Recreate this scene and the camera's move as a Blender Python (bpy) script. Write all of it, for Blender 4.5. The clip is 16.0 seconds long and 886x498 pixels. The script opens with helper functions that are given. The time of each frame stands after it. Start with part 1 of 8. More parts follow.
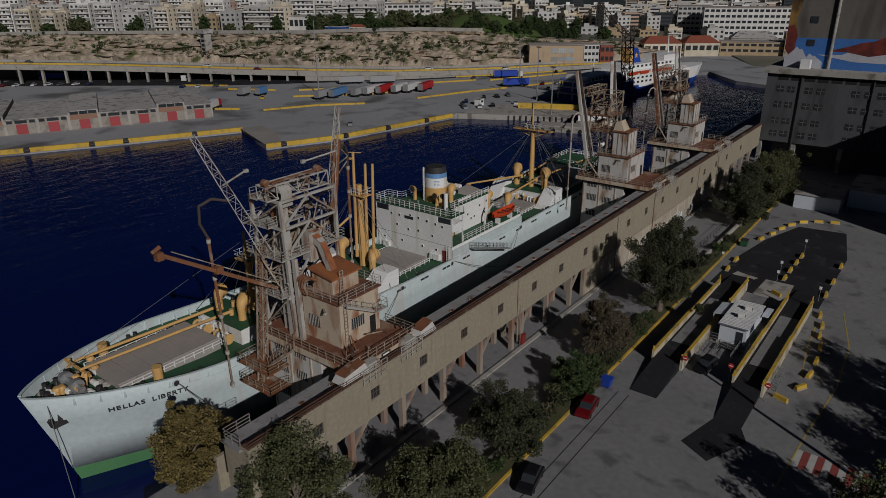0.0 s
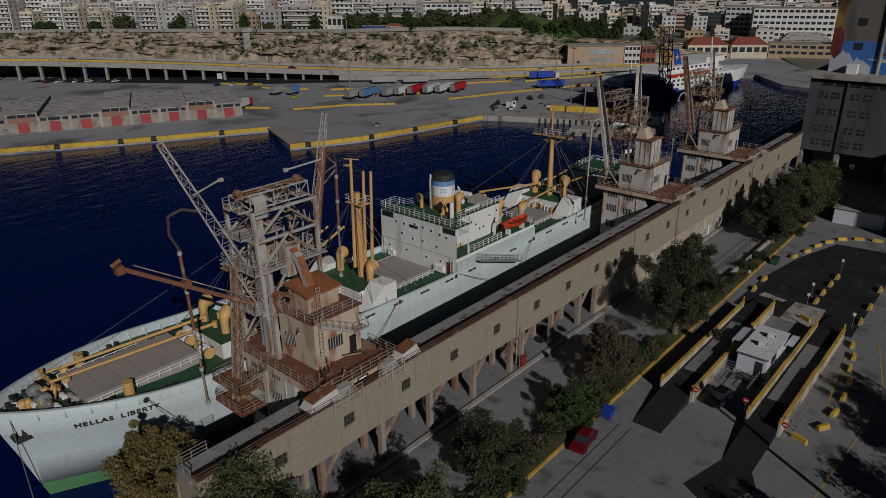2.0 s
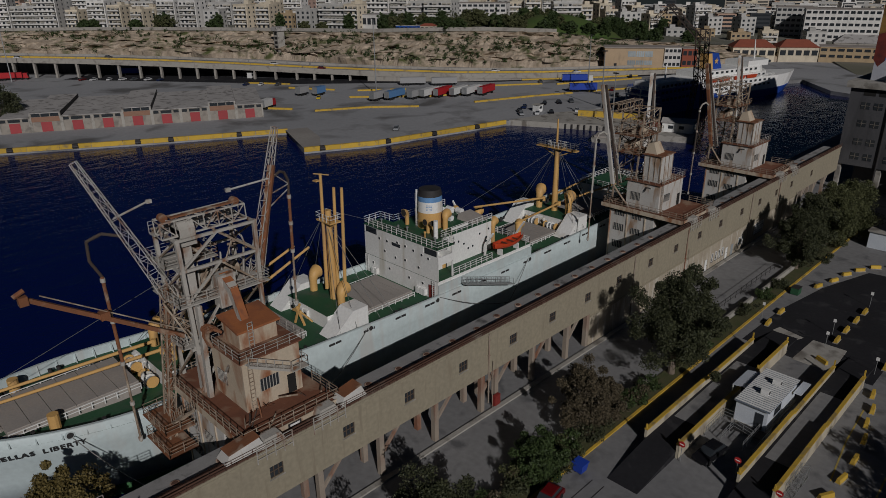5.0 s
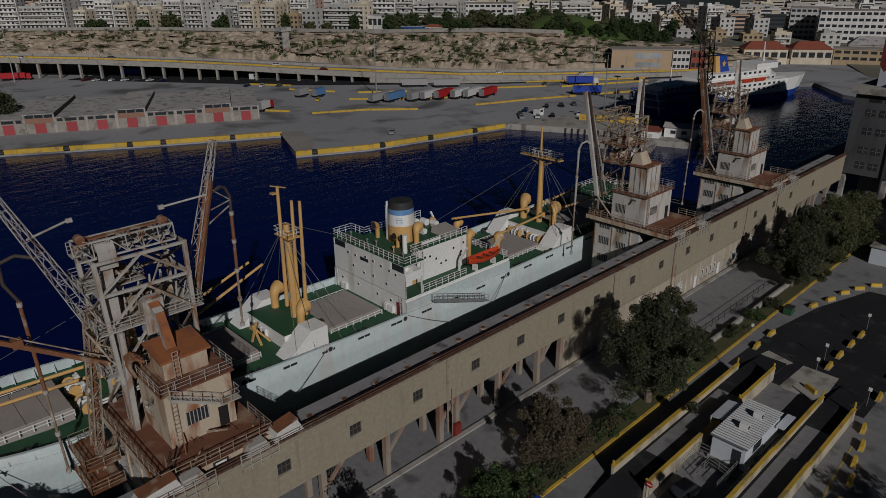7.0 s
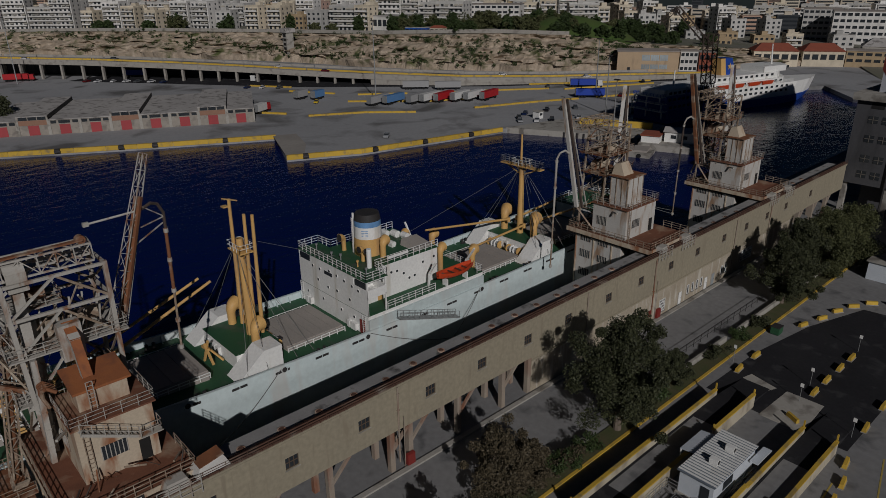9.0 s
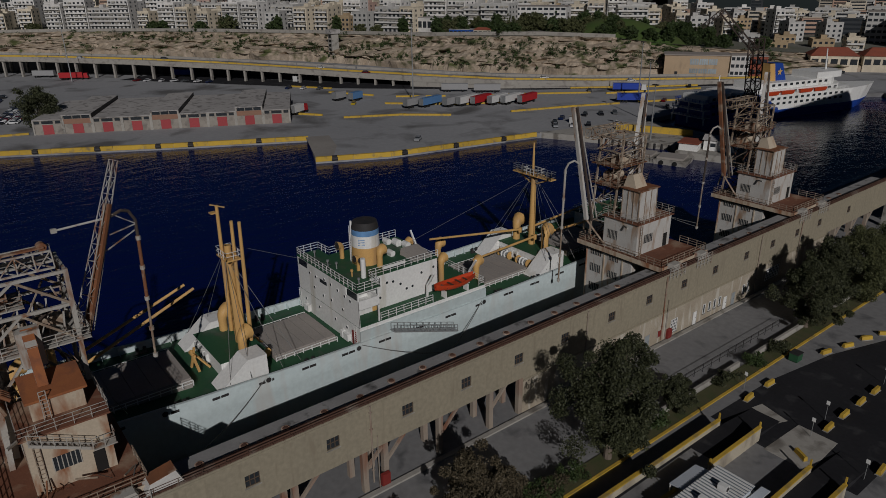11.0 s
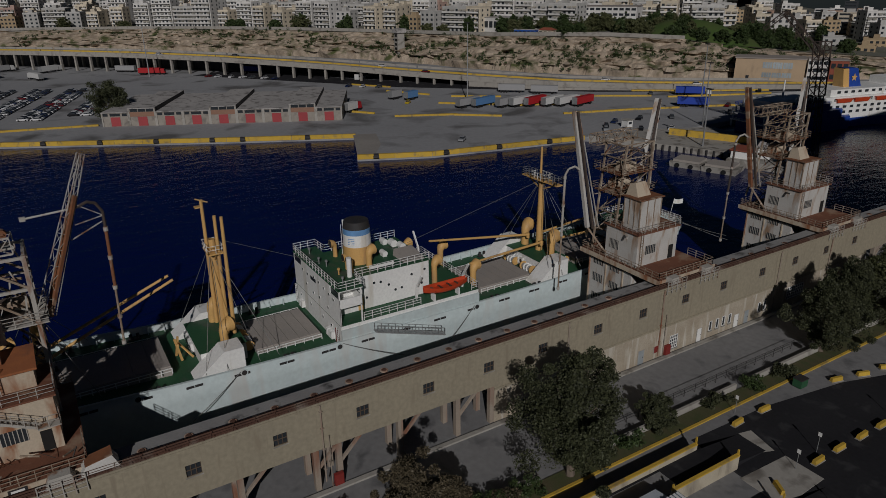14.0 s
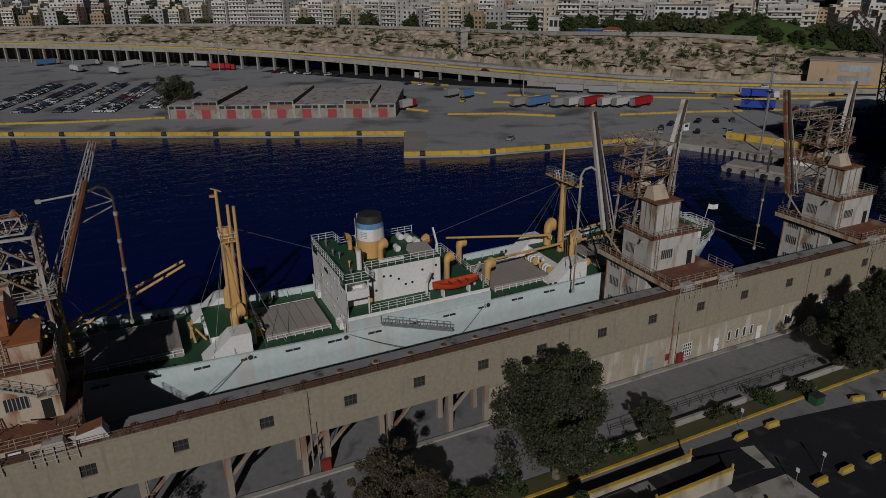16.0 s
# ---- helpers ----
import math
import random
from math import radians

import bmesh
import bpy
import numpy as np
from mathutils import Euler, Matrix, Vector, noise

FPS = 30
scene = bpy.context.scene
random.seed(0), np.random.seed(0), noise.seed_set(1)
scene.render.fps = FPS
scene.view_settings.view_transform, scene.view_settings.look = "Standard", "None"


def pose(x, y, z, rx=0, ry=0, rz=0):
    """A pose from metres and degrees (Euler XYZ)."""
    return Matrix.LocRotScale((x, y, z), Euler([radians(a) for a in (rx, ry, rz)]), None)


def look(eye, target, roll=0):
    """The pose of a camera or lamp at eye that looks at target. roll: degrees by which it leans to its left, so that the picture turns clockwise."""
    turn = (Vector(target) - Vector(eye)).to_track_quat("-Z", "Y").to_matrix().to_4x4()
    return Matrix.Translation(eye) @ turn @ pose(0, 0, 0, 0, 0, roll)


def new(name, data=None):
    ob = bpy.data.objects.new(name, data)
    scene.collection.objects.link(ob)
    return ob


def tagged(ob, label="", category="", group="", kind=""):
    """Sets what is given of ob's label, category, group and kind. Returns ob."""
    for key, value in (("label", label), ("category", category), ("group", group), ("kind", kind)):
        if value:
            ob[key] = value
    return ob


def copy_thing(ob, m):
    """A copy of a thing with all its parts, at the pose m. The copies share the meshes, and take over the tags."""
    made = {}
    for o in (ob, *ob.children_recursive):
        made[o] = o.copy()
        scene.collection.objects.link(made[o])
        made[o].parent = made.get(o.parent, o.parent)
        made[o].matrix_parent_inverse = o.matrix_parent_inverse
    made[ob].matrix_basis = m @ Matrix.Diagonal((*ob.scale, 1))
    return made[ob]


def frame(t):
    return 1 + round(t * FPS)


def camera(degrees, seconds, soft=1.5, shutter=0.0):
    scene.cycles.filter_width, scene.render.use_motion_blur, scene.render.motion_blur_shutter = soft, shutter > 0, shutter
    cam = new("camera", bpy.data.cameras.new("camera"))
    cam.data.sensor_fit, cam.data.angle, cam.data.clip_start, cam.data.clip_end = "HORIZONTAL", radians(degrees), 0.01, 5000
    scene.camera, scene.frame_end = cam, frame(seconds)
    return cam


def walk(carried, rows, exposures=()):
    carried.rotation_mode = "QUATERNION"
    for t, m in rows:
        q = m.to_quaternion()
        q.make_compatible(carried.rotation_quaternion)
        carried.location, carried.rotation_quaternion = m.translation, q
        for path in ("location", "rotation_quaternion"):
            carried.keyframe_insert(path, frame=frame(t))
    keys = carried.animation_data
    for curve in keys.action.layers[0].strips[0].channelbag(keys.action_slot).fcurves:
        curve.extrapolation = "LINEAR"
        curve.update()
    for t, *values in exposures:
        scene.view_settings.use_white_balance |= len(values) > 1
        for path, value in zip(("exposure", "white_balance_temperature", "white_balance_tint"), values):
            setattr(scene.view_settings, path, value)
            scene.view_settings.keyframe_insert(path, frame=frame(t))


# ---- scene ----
EXPO = -1.31
cam = camera(66.0, 16.0, soft=0.6)
METRES, EYE, TILT, LEAN, TURN = 64.0, 48.8, 0.0, 0.0, 37.7
ROWS = [
    (0.0, 0.0, 0.0, 0.0, -0.26, -21.85, 0.64),
    (0.5, 0.0235, 0.0216, -0.0005, 0.6, -21.83, 0.67),
    (1.0, 0.0462, 0.0436, -0.0013, 1.6, -21.85, 0.64),
    (1.5, 0.0687, 0.0662, -0.0016, 2.57, -21.87, 0.62),
    (2.0, 0.0911, 0.0885, -0.0021, 3.49, -21.88, 0.61),
    (2.5, 0.112, 0.1095, -0.0018, 4.26, -21.9, 0.6),
    (3.0, 0.1344, 0.1323, -0.0011, 4.96, -21.9, 0.59),
    (3.5, 0.1565, 0.1554, -0.0002, 5.63, -21.91, 0.58),
    (4.0, 0.1785, 0.1788, 0.0007, 6.33, -21.92, 0.58),
    (6.5, 0.2868, 0.301, 0.0048, 8.38, -21.96, 0.56),
    (7.0, 0.3084, 0.325, 0.0051, 8.66, -21.95, 0.56),
    (7.5, 0.33, 0.3488, 0.0054, 8.91, -21.96, 0.57),
    (8.0, 0.3519, 0.3718, 0.0061, 8.98, -21.96, 0.58),
    (8.5, 0.3736, 0.3935, 0.0068, 9.13, -21.94, 0.58),
    (9.0, 0.3961, 0.4146, 0.0077, 9.86, -21.92, 0.61),
    (9.5, 0.4187, 0.4353, 0.0091, 10.73, -21.89, 0.61),
    (10.0, 0.4421, 0.4543, 0.01, 11.88, -21.85, 0.63),
    (12.5, 0.5775, 0.5202, 0.0118, 17.77, -21.76, 0.7),
    (13.0, 0.6053, 0.5309, 0.0122, 18.88, -21.76, 0.71),
    (13.5, 0.6343, 0.5423, 0.0113, 19.94, -21.76, 0.73),
    (14.0, 0.6626, 0.5536, 0.0104, 20.97, -21.75, 0.73),
    (14.5, 0.6919, 0.5644, 0.0098, 22.04, -21.77, 0.74),
    (15.0, 0.7203, 0.575, 0.0091, 23.37, -21.75, 0.77),
    (15.5, 0.7495, 0.585, 0.0082, 25.31, -21.74, 0.78),
    (16.0, 0.7786, 0.5946, 0.0069, 27.04, -21.75, 0.79),
]
walk(cam, [(t, pose(0, 0, EYE, TILT, LEAN, TURN) @ pose(METRES * x, METRES * y, METRES * z, 90 + pitch, roll, yaw)) for t, x, y, z, yaw, pitch, roll in ROWS],
     exposures=[(0.0, EXPO + 0.05), (7.0, EXPO - 0.08), (16.0, EXPO - 0.17)])

# ---- light: a low winter sun behind the camera's right shoulder ----
SUN_AZ, SUN_EL = math.atan2(0.87, -0.49), radians(27.4)
sun_to = Vector((math.sin(SUN_AZ) * math.cos(SUN_EL), math.cos(SUN_AZ) * math.cos(SUN_EL), math.sin(SUN_EL)))
sun_data = bpy.data.lights.new("sun", "SUN")
sun_data.energy, sun_data.angle, sun_data.color = 5.0, radians(0.5), (1.0, 0.965, 0.965)
sun = new("sun", sun_data)
sun.matrix_world = look(sun_to * 200, (0, 0, 0))
world = bpy.data.worlds.new("sky")
scene.world = world
world.use_nodes = True
wn = world.node_tree.nodes
sky = wn.new("ShaderNodeTexSky")
sky.sky_type, sky.sun_disc, sky.sun_elevation, sky.sun_rotation = "NISHITA", False, SUN_EL, SUN_AZ
sky.ozone_density, sky.dust_density = 10.0, 0.2
world.node_tree.links.new(sky.outputs[0], wn["Background"].inputs[0])
wn["Background"].inputs[1].default_value = 0.012


# ---- mesh helpers ----
class Geo:
    """Collects vertices and faces in world metres."""

    def __init__(self):
        self.v, self.f = [], []

    def poly(self, pts):
        n = len(self.v)
        self.v += [tuple(p) for p in pts]
        self.f.append(tuple(range(n, n + len(pts))))
        return self

    def hexa(self, p):
        """Eight corners: the bottom four, then the top four, both counter-clockwise from above."""
        n = len(self.v)
        self.v += [tuple(q) for q in p]
        for a in ((3, 2, 1, 0), (4, 5, 6, 7), (0, 1, 5, 4), (1, 2, 6, 5), (2, 3, 7, 6), (3, 0, 4, 7)):
            self.f.append(tuple(n + i for i in a))
        return self

    def box(self, x0, x1, y0, y1, z0, z1):
        return self.hexa([(x0, y0, z0), (x1, y0, z0), (x1, y1, z0), (x0, y1, z0), (x0, y0, z1), (x1, y0, z1), (x1, y1, z1), (x0, y1, z1)])

    def cbox(self, c, s, rz=0.0):
        """A box round the centre of its base, turned by rz degrees."""
        a, b = math.cos(radians(rz)), math.sin(radians(rz))
        q = []
        for z in (0, s[2]):
            for u, w in ((-1, -1), (1, -1), (1, 1), (-1, 1)):
                x, y = u * s[0] / 2, w * s[1] / 2
                q.append((c[0] + a * x - b * y, c[1] + b * x + a * y, c[2] + z))
        return self.hexa(q)

    def prism(self, pts, z0, z1, bottom=True):
        n, k = len(self.v), len(pts)
        self.v += [(p[0], p[1], z0) for p in pts] + [(p[0], p[1], z1) for p in pts]
        self.f.append(tuple(range(n + k, n + 2 * k)))
        if bottom:
            self.f.append(tuple(range(n + k - 1, n - 1, -1)))
        for i in range(k):
            j = (i + 1) % k
            self.f.append((n + i, n + j, n + k + j, n + k + i))
        return self

    def beam(self, p, q, w, h=None):
        """A square bar from p to q."""
        p, q = Vector(p), Vector(q)
        h = h or w
        d = (q - p).normalized()
        up = Vector((0, 0, 1)) if abs(d.z) < 0.95 else Vector((0, 1, 0))
        s = d.cross(up).normalized()
        u = s.cross(d)
        c = []
        for o in (p, q):
            c += [o - s * w / 2 - u * h / 2, o + s * w / 2 - u * h / 2, o + s * w / 2 + u * h / 2, o - s * w / 2 + u * h / 2]
        return self.hexa(c)

    def tube(self, p, q, r, r2=None, n=8, caps=True):
        p, q = Vector(p), Vector(q)
        r2 = r if r2 is None else r2
        d = (q - p).normalized()
        up = Vector((0, 0, 1)) if abs(d.z) < 0.95 else Vector((0, 1, 0))
        s = d.cross(up).normalized()
        u = s.cross(d)
        k = len(self.v)
        for o, rr in ((p, r), (q, r2)):
            for i in range(n):
                a = 2 * math.pi * i / n
                self.v.append(tuple(o + (s * math.cos(a) + u * math.sin(a)) * rr))
        for i in range(n):
            j = (i + 1) % n
            self.f.append((k + j, k + i, k + n + i, k + n + j))
        if caps:
            self.f.append(tuple(range(k, k + n)))
            self.f.append(tuple(range(k + 2 * n - 1, k + n - 1, -1)))
        return self

    def path(self, pts, r, n=6):
        for a, b in zip(pts, pts[1:]):
            self.tube(a, b, r, n=n)
        return self

    def rail(self, pts, h=1.0, step=2.0, r=0.035, bars=3, closed=False):
        """A railing along pts: stanchions and bars."""
        pts = [Vector(p) for p in pts]
        if closed:
            pts.append(pts[0])
        for a, b in zip(pts, pts[1:]):
            k = max(1, round((b - a).length / step))
            for i in range(k + 1):
                p = a.lerp(b, i / k)
                self.beam(p, p + Vector((0, 0, h)), r * 2)
            for j in range(bars):
                z = Vector((0, 0, h * (j + 1) / bars))
                self.beam(a + z, b + z, r * 1.6)
        return self

    def loft(self, rings, caps=True):
        """Joins rings of as many points each into one skin."""
        n, k = len(self.v), len(rings[0])
        for r in rings:
            self.v += [tuple(p) for p in r]
        for i in range(len(rings) - 1):
            for j in range(k):
                m = (j + 1) % k
                self.f.append((n + i * k + j, n + i * k + m, n + (i + 1) * k + m, n + (i + 1) * k + j))
        if caps:
            self.f.append(tuple(range(n + k - 1, n - 1, -1)))
            self.f.append(tuple(range(n + (len(rings) - 1) * k, n + len(rings) * k)))
        return self

    def truss(self, a, b, w, h, n, r, side=None):
        """A lattice girder from a to b: four chords, posts and diagonals."""
        a, b = Vector(a), Vector(b)
        d = (b - a).normalized()
        s = Vector(side).normalized() if side else d.cross(Vector((0, 0, 1))).normalized()
        u = s.cross(d).normalized()
        w2, h2 = (w, w) if not isinstance(w, tuple) else w, (h, h) if not isinstance(h, tuple) else h

        def corner(i, j, k):
            t = i / n
            ww, hh = w2[0] + (w2[1] - w2[0]) * t, h2[0] + (h2[1] - h2[0]) * t
            return a.lerp(b, t) + s * j * ww / 2 + u * k * hh / 2
        quad = [(-1, -1), (1, -1), (1, 1), (-1, 1)]
        for j, k in quad:
            self.beam(corner(0, j, k), corner(n, j, k), r)
        for i in range(n + 1):
            for e in range(4):
                m = (e + 1) % 4
                self.beam(corner(i, *quad[e]), corner(i, *quad[m]), r * 0.6)
                if i < n:
                    self.beam(corner(i, *quad[e if i % 2 else m]), corner(i + 1, *quad[m if i % 2 else e]), r * 0.55)
        return self


def part(name, g, material, parent=None, label="", smooth=False, kind=""):
    """Links a Geo as one mesh object, under parent when there is one."""
    m = bpy.data.meshes.new(name)
    m.from_pydata(g.v, [], g.f)
    if parent is not None:
        m.transform(base_of(parent).inverted())
    m.validate()
    for one in (material if isinstance(material, list) else [material]):
        m.materials.append(one)
    if smooth:
        m.polygons.foreach_set("use_smooth", [True] * len(m.polygons))
        try:
            m.set_sharp_from_angle(angle=radians(40))
        except AttributeError:
            pass
    ob = new(name, m)
    if parent is not None:
        ob.parent = parent
    return tagged(ob, label=label, kind=kind)


def base_of(ob):
    m = Matrix.Identity(4)
    while ob is not None:
        m = ob.matrix_basis @ m
        ob = ob.parent
    return m


def thing(name, at, label, category, group="", rz=0.0):
    e = new(name)
    e.empty_display_size = 0.5
    e.matrix_basis = pose(at[0], at[1], at[2], 0, 0, rz)
    return tagged(e, label=label, category=category, group=group)


def structure(name, g, material, label="", smooth=False):
    return tagged(part(name, g, material, None, label, smooth), kind="structure")


# ---- materials ----
def material(name, base, second=None, rough=0.7, metal=0.0, scale=1.0, amount=0.5, grain=0.12, bump=0.1, stain=None, stain_amount=0.5, streak=1.0, stain_scale=0.35,
             vary=0.0, detail_scale=14.0, spec=0.3):
    """A weathered surface: two colours in large patches, fine grain, and stains drawn out downwards."""
    m = bpy.data.materials.new(name)
    m.use_nodes = True
    nt = m.node_tree
    n, l = nt.nodes, nt.links
    bsdf = n["Principled BSDF"]
    co = n.new("ShaderNodeTexCoord")
    second = second or tuple(c * 0.7 for c in base)

    def noise_at(sc, detail=5.0, vec=None, dist=0.0):
        t = n.new("ShaderNodeTexNoise")
        t.inputs["Scale"].default_value, t.inputs["Detail"].default_value, t.inputs["Distortion"].default_value = sc, detail, dist
        l.new(vec or co.outputs["Object"], t.inputs["Vector"])
        return t.outputs["Fac"]

    def ramp(src, lo, hi):
        r = n.new("ShaderNodeMapRange")
        r.inputs["From Min"].default_value, r.inputs["From Max"].default_value = lo, hi
        l.new(src, r.inputs["Value"])
        return r.outputs["Result"]

    def mix(fac, a, b, mode="MIX"):
        x = n.new("ShaderNodeMix")
        x.data_type, x.blend_type = "RGBA", mode
        for sock, val in ((x.inputs[0], fac), (x.inputs[6], a), (x.inputs[7], b)):
            if isinstance(val, (int, float)):
                sock.default_value = val
            elif isinstance(val, tuple):
                sock.default_value = (*val, 1.0)
            else:
                l.new(val, sock)
        return x.outputs[2]

    def times(a, k):
        x = n.new("ShaderNodeMath")
        x.operation = "MULTIPLY"
        l.new(a, x.inputs[0])
        x.inputs[1].default_value = k
        return x.outputs[0]

    big = ramp(noise_at(scale, 6.0), 0.5 - 0.5 * amount, 0.5 + 0.5 * amount + 0.05)
    col = mix(big, base, second)
    fine = noise_at(detail_scale * scale, 8.0)
    dark = tuple(max(0.0, c * 0.55) for c in base)
    col = mix(times(ramp(fine, 0.35, 0.75), grain * 2.5), col, dark)
    if stain:
        mp = n.new("ShaderNodeMapping")
        mp.inputs["Scale"].default_value = (1.0, 1.0, 1.0 / max(streak, 0.01))
        l.new(co.outputs["Object"], mp.inputs["Vector"])
        st = ramp(noise_at(stain_scale, 9.0, mp.outputs["Vector"], 0.4), 0.62 - 0.3 * stain_amount, 0.74 - 0.2 * stain_amount)
        col = mix(st, col, stain)
    if vary:
        oi = n.new("ShaderNodeObjectInfo")
        hv = n.new("ShaderNodeHueSaturation")
        hv.inputs["Saturation"].default_value = 1.0
        l.new(ramp(oi.outputs["Random"], 0.0, 1.0), hv.inputs["Value"])
        r = hv.inputs["Value"].links[0].from_node
        r.inputs["To Min"].default_value, r.inputs["To Max"].default_value = 1.0 - vary, 1.0 + vary * 0.6
        l.new(col, hv.inputs["Color"])
        col = hv.outputs["Color"]
    l.new(col, bsdf.inputs["Base Color"])
    bsdf.inputs["Roughness"].default_value, bsdf.inputs["Metallic"].default_value = rough, metal
    bsdf.inputs["Specular IOR Level"].default_value = spec
    if bump:
        b = n.new("ShaderNodeBump")
        b.inputs["Strength"].default_value, b.inputs["Distance"].default_value = min(1.0, bump * 3), 0.06
        l.new(fine, b.inputs["Height"])
        l.new(b.outputs["Normal"], bsdf.inputs["Normal"])
    return m
M_CONCRETE = material("pale_concrete", (0.40, 0.38, 0.34), (0.30, 0.285, 0.255), 0.9, scale=0.12, stain=(0.16, 0.145, 0.125), stain_amount=0.35, bump=0.1)
M_APRON = material("apron_concrete", (0.245, 0.243, 0.24), (0.18, 0.18, 0.182), 0.9, scale=0.09, amount=0.6, grain=0.2, stain=(0.11, 0.11, 0.112), stain_amount=0.22, stain_scale=0.3, bump=0.08)
M_ASPHALT = material("dark_asphalt", (0.02, 0.02, 0.023), (0.032, 0.032, 0.035), 0.95, scale=0.15, stain=(0.05, 0.05, 0.052), stain_amount=0.15, bump=0.1, spec=0.1)
M_QUAY = material("quay_asphalt", (0.34, 0.343, 0.348), (0.275, 0.278, 0.284), 0.9, scale=0.02, stain=(0.12, 0.118, 0.115), stain_amount=0.35, stain_scale=0.05, detail_scale=40)
M_YELLOW = material("yellow_paint", (0.62, 0.40, 0.05), (0.50, 0.33, 0.06), 0.7, scale=0.5, stain=(0.30, 0.22, 0.09), stain_amount=0.22, stain_scale=0.5, vary=0.15)
M_WALL = material("gallery_render", (0.335, 0.295, 0.212), (0.29, 0.258, 0.19), 0.9, scale=0.15, grain=0.2, stain=(0.25, 0.215, 0.155), stain_amount=0.2, stain_scale=1.8, streak=10.0, bump=0.08)
M_ROOF = material("roof_felt", (0.31, 0.305, 0.295), (0.22, 0.215, 0.21), 0.9, scale=0.3, stain=(0.06, 0.058, 0.055), stain_amount=0.2, stain_scale=0.5)
M_RUST = material("rusted_steel", (0.12, 0.06, 0.04), (0.07, 0.04, 0.03), 0.85, scale=0.6, stain=(0.20, 0.16, 0.13), stain_amount=0.2)
# near-black that stands in for the shade inside openings
M_OPENING_SHADE = material("dark_opening", (0.02, 0.019, 0.018), None, 0.9, bump=0)
M_WHITE = material("white_ship_paint", (0.80, 0.80, 0.77), (0.74, 0.74, 0.71), 0.45, scale=0.2, stain=(0.55, 0.52, 0.45), stain_amount=0.12, streak=5.0, bump=0.02)
M_HULL = material("hull_paint", (0.55, 0.63, 0.625), (0.48, 0.56, 0.56), 0.5, scale=0.12, stain=(0.48, 0.50, 0.48), stain_amount=0.3, streak=6.0, bump=0.05)
M_BOOT = material("green_boot_topping", (0.10, 0.26, 0.11), (0.075, 0.21, 0.09), 0.6, scale=0.3)
M_DECK = material("green_deck_paint", (0.03, 0.105, 0.048), (0.022, 0.078, 0.04), 0.6, scale=0.25, stain=(0.06, 0.085, 0.06), stain_amount=0.25, bump=0.05)
M_BUFF = material("buff_paint", (0.66, 0.40, 0.14), (0.58, 0.35, 0.13), 0.5, scale=0.5, stain=(0.40, 0.25, 0.12), stain_amount=0.2, streak=4)
M_TARP = material("hatch_tarpaulin", (0.37, 0.335, 0.30), (0.31, 0.285, 0.26), 0.85, scale=0.3, bump=0.1)
M_DARK = material("dark_steel", (0.03, 0.03, 0.032), (0.05, 0.045, 0.042), 0.6, scale=0.8)
M_GLASS = material("dark_window_glass", (0.025, 0.03, 0.035), (0.04, 0.045, 0.05), 0.12, scale=0.3, bump=0, grain=0)
M_BLUE = material("light_blue_paint", (0.16, 0.34, 0.62), None, 0.5, bump=0.02)
M_ORANGE = material("orange_red_paint", (0.62, 0.075, 0.025), None, 0.45, bump=0.02)


def water_material():
    m = bpy.data.materials.new("harbour_water")
    m.use_nodes = True
    n, l = m.node_tree.nodes, m.node_tree.links
    b = n["Principled BSDF"]
    b.inputs["Base Color"].default_value = (0.0018, 0.0068, 0.062, 1)
    b.inputs["Roughness"].default_value, b.inputs["IOR"].default_value = 0.1, 1.33
    b.inputs["Specular IOR Level"].default_value = 0.35
    co = n.new("ShaderNodeTexCoord")
    bumps = None
    for sc, st, sx, dist in ((0.12, 0.3, 2.2, 0.8), (0.6, 0.3, 1.6, 0.25), (2.4, 0.3, 1.3, 0.09)):
        mp = n.new("ShaderNodeMapping")
        mp.inputs["Scale"].default_value, mp.inputs["Rotation"].default_value = (sx, 1, 1), (0, 0, 0.7)
        l.new(co.outputs["Object"], mp.inputs["Vector"])
        t = n.new("ShaderNodeTexNoise")
        t.inputs["Scale"].default_value, t.inputs["Detail"].default_value = sc, 4
        l.new(mp.outputs["Vector"], t.inputs["Vector"])
        k = n.new("ShaderNodeBump")
        k.inputs["Strength"].default_value, k.inputs["Distance"].default_value = st, dist
        l.new(t.outputs["Fac"], k.inputs["Height"])
        if bumps:
            l.new(bumps, k.inputs["Normal"])
        bumps = k.outputs["Normal"]
    l.new(bumps, b.inputs["Normal"])
    return m


M_WATER = water_material()
SEA = -3.6

# ---- water and land ----
structure("water", Geo().poly([(-700, -600, SEA), (160, -600, SEA), (160, 900, SEA), (-700, 900, SEA)]), M_WATER, "deep navy harbour water with small ripples")
QUAY_X = -57.5
structure("ground", Geo().prism([(QUAY_X, 24), (QUAY_X, 188), (-62, 188), (-62, 330), (2600, 330), (2600, -900), (-40, -900), (-40, 24)], -8, 0.0),
          M_APRON, "worn pale concrete apron")
FAR_Z = -1.9
far_edge = [(-560, -515), (-278.5, 18.5), (-228, 111), (-208, 151), (-179.5, 138.5), (-170, 160), (-160.5, 215), (-150, 228), (-150, 262), (-152, 300), (-146, 330), (-131, 372), (-118, 394),
            (-96, 366), (-60, 352), (-60, 420), (-420, 900), (-1500, 900), (-1500, -515)]
structure("far_ground", Geo().prism(far_edge[::1], -8, FAR_Z), M_QUAY, "grey asphalt ferry quay")

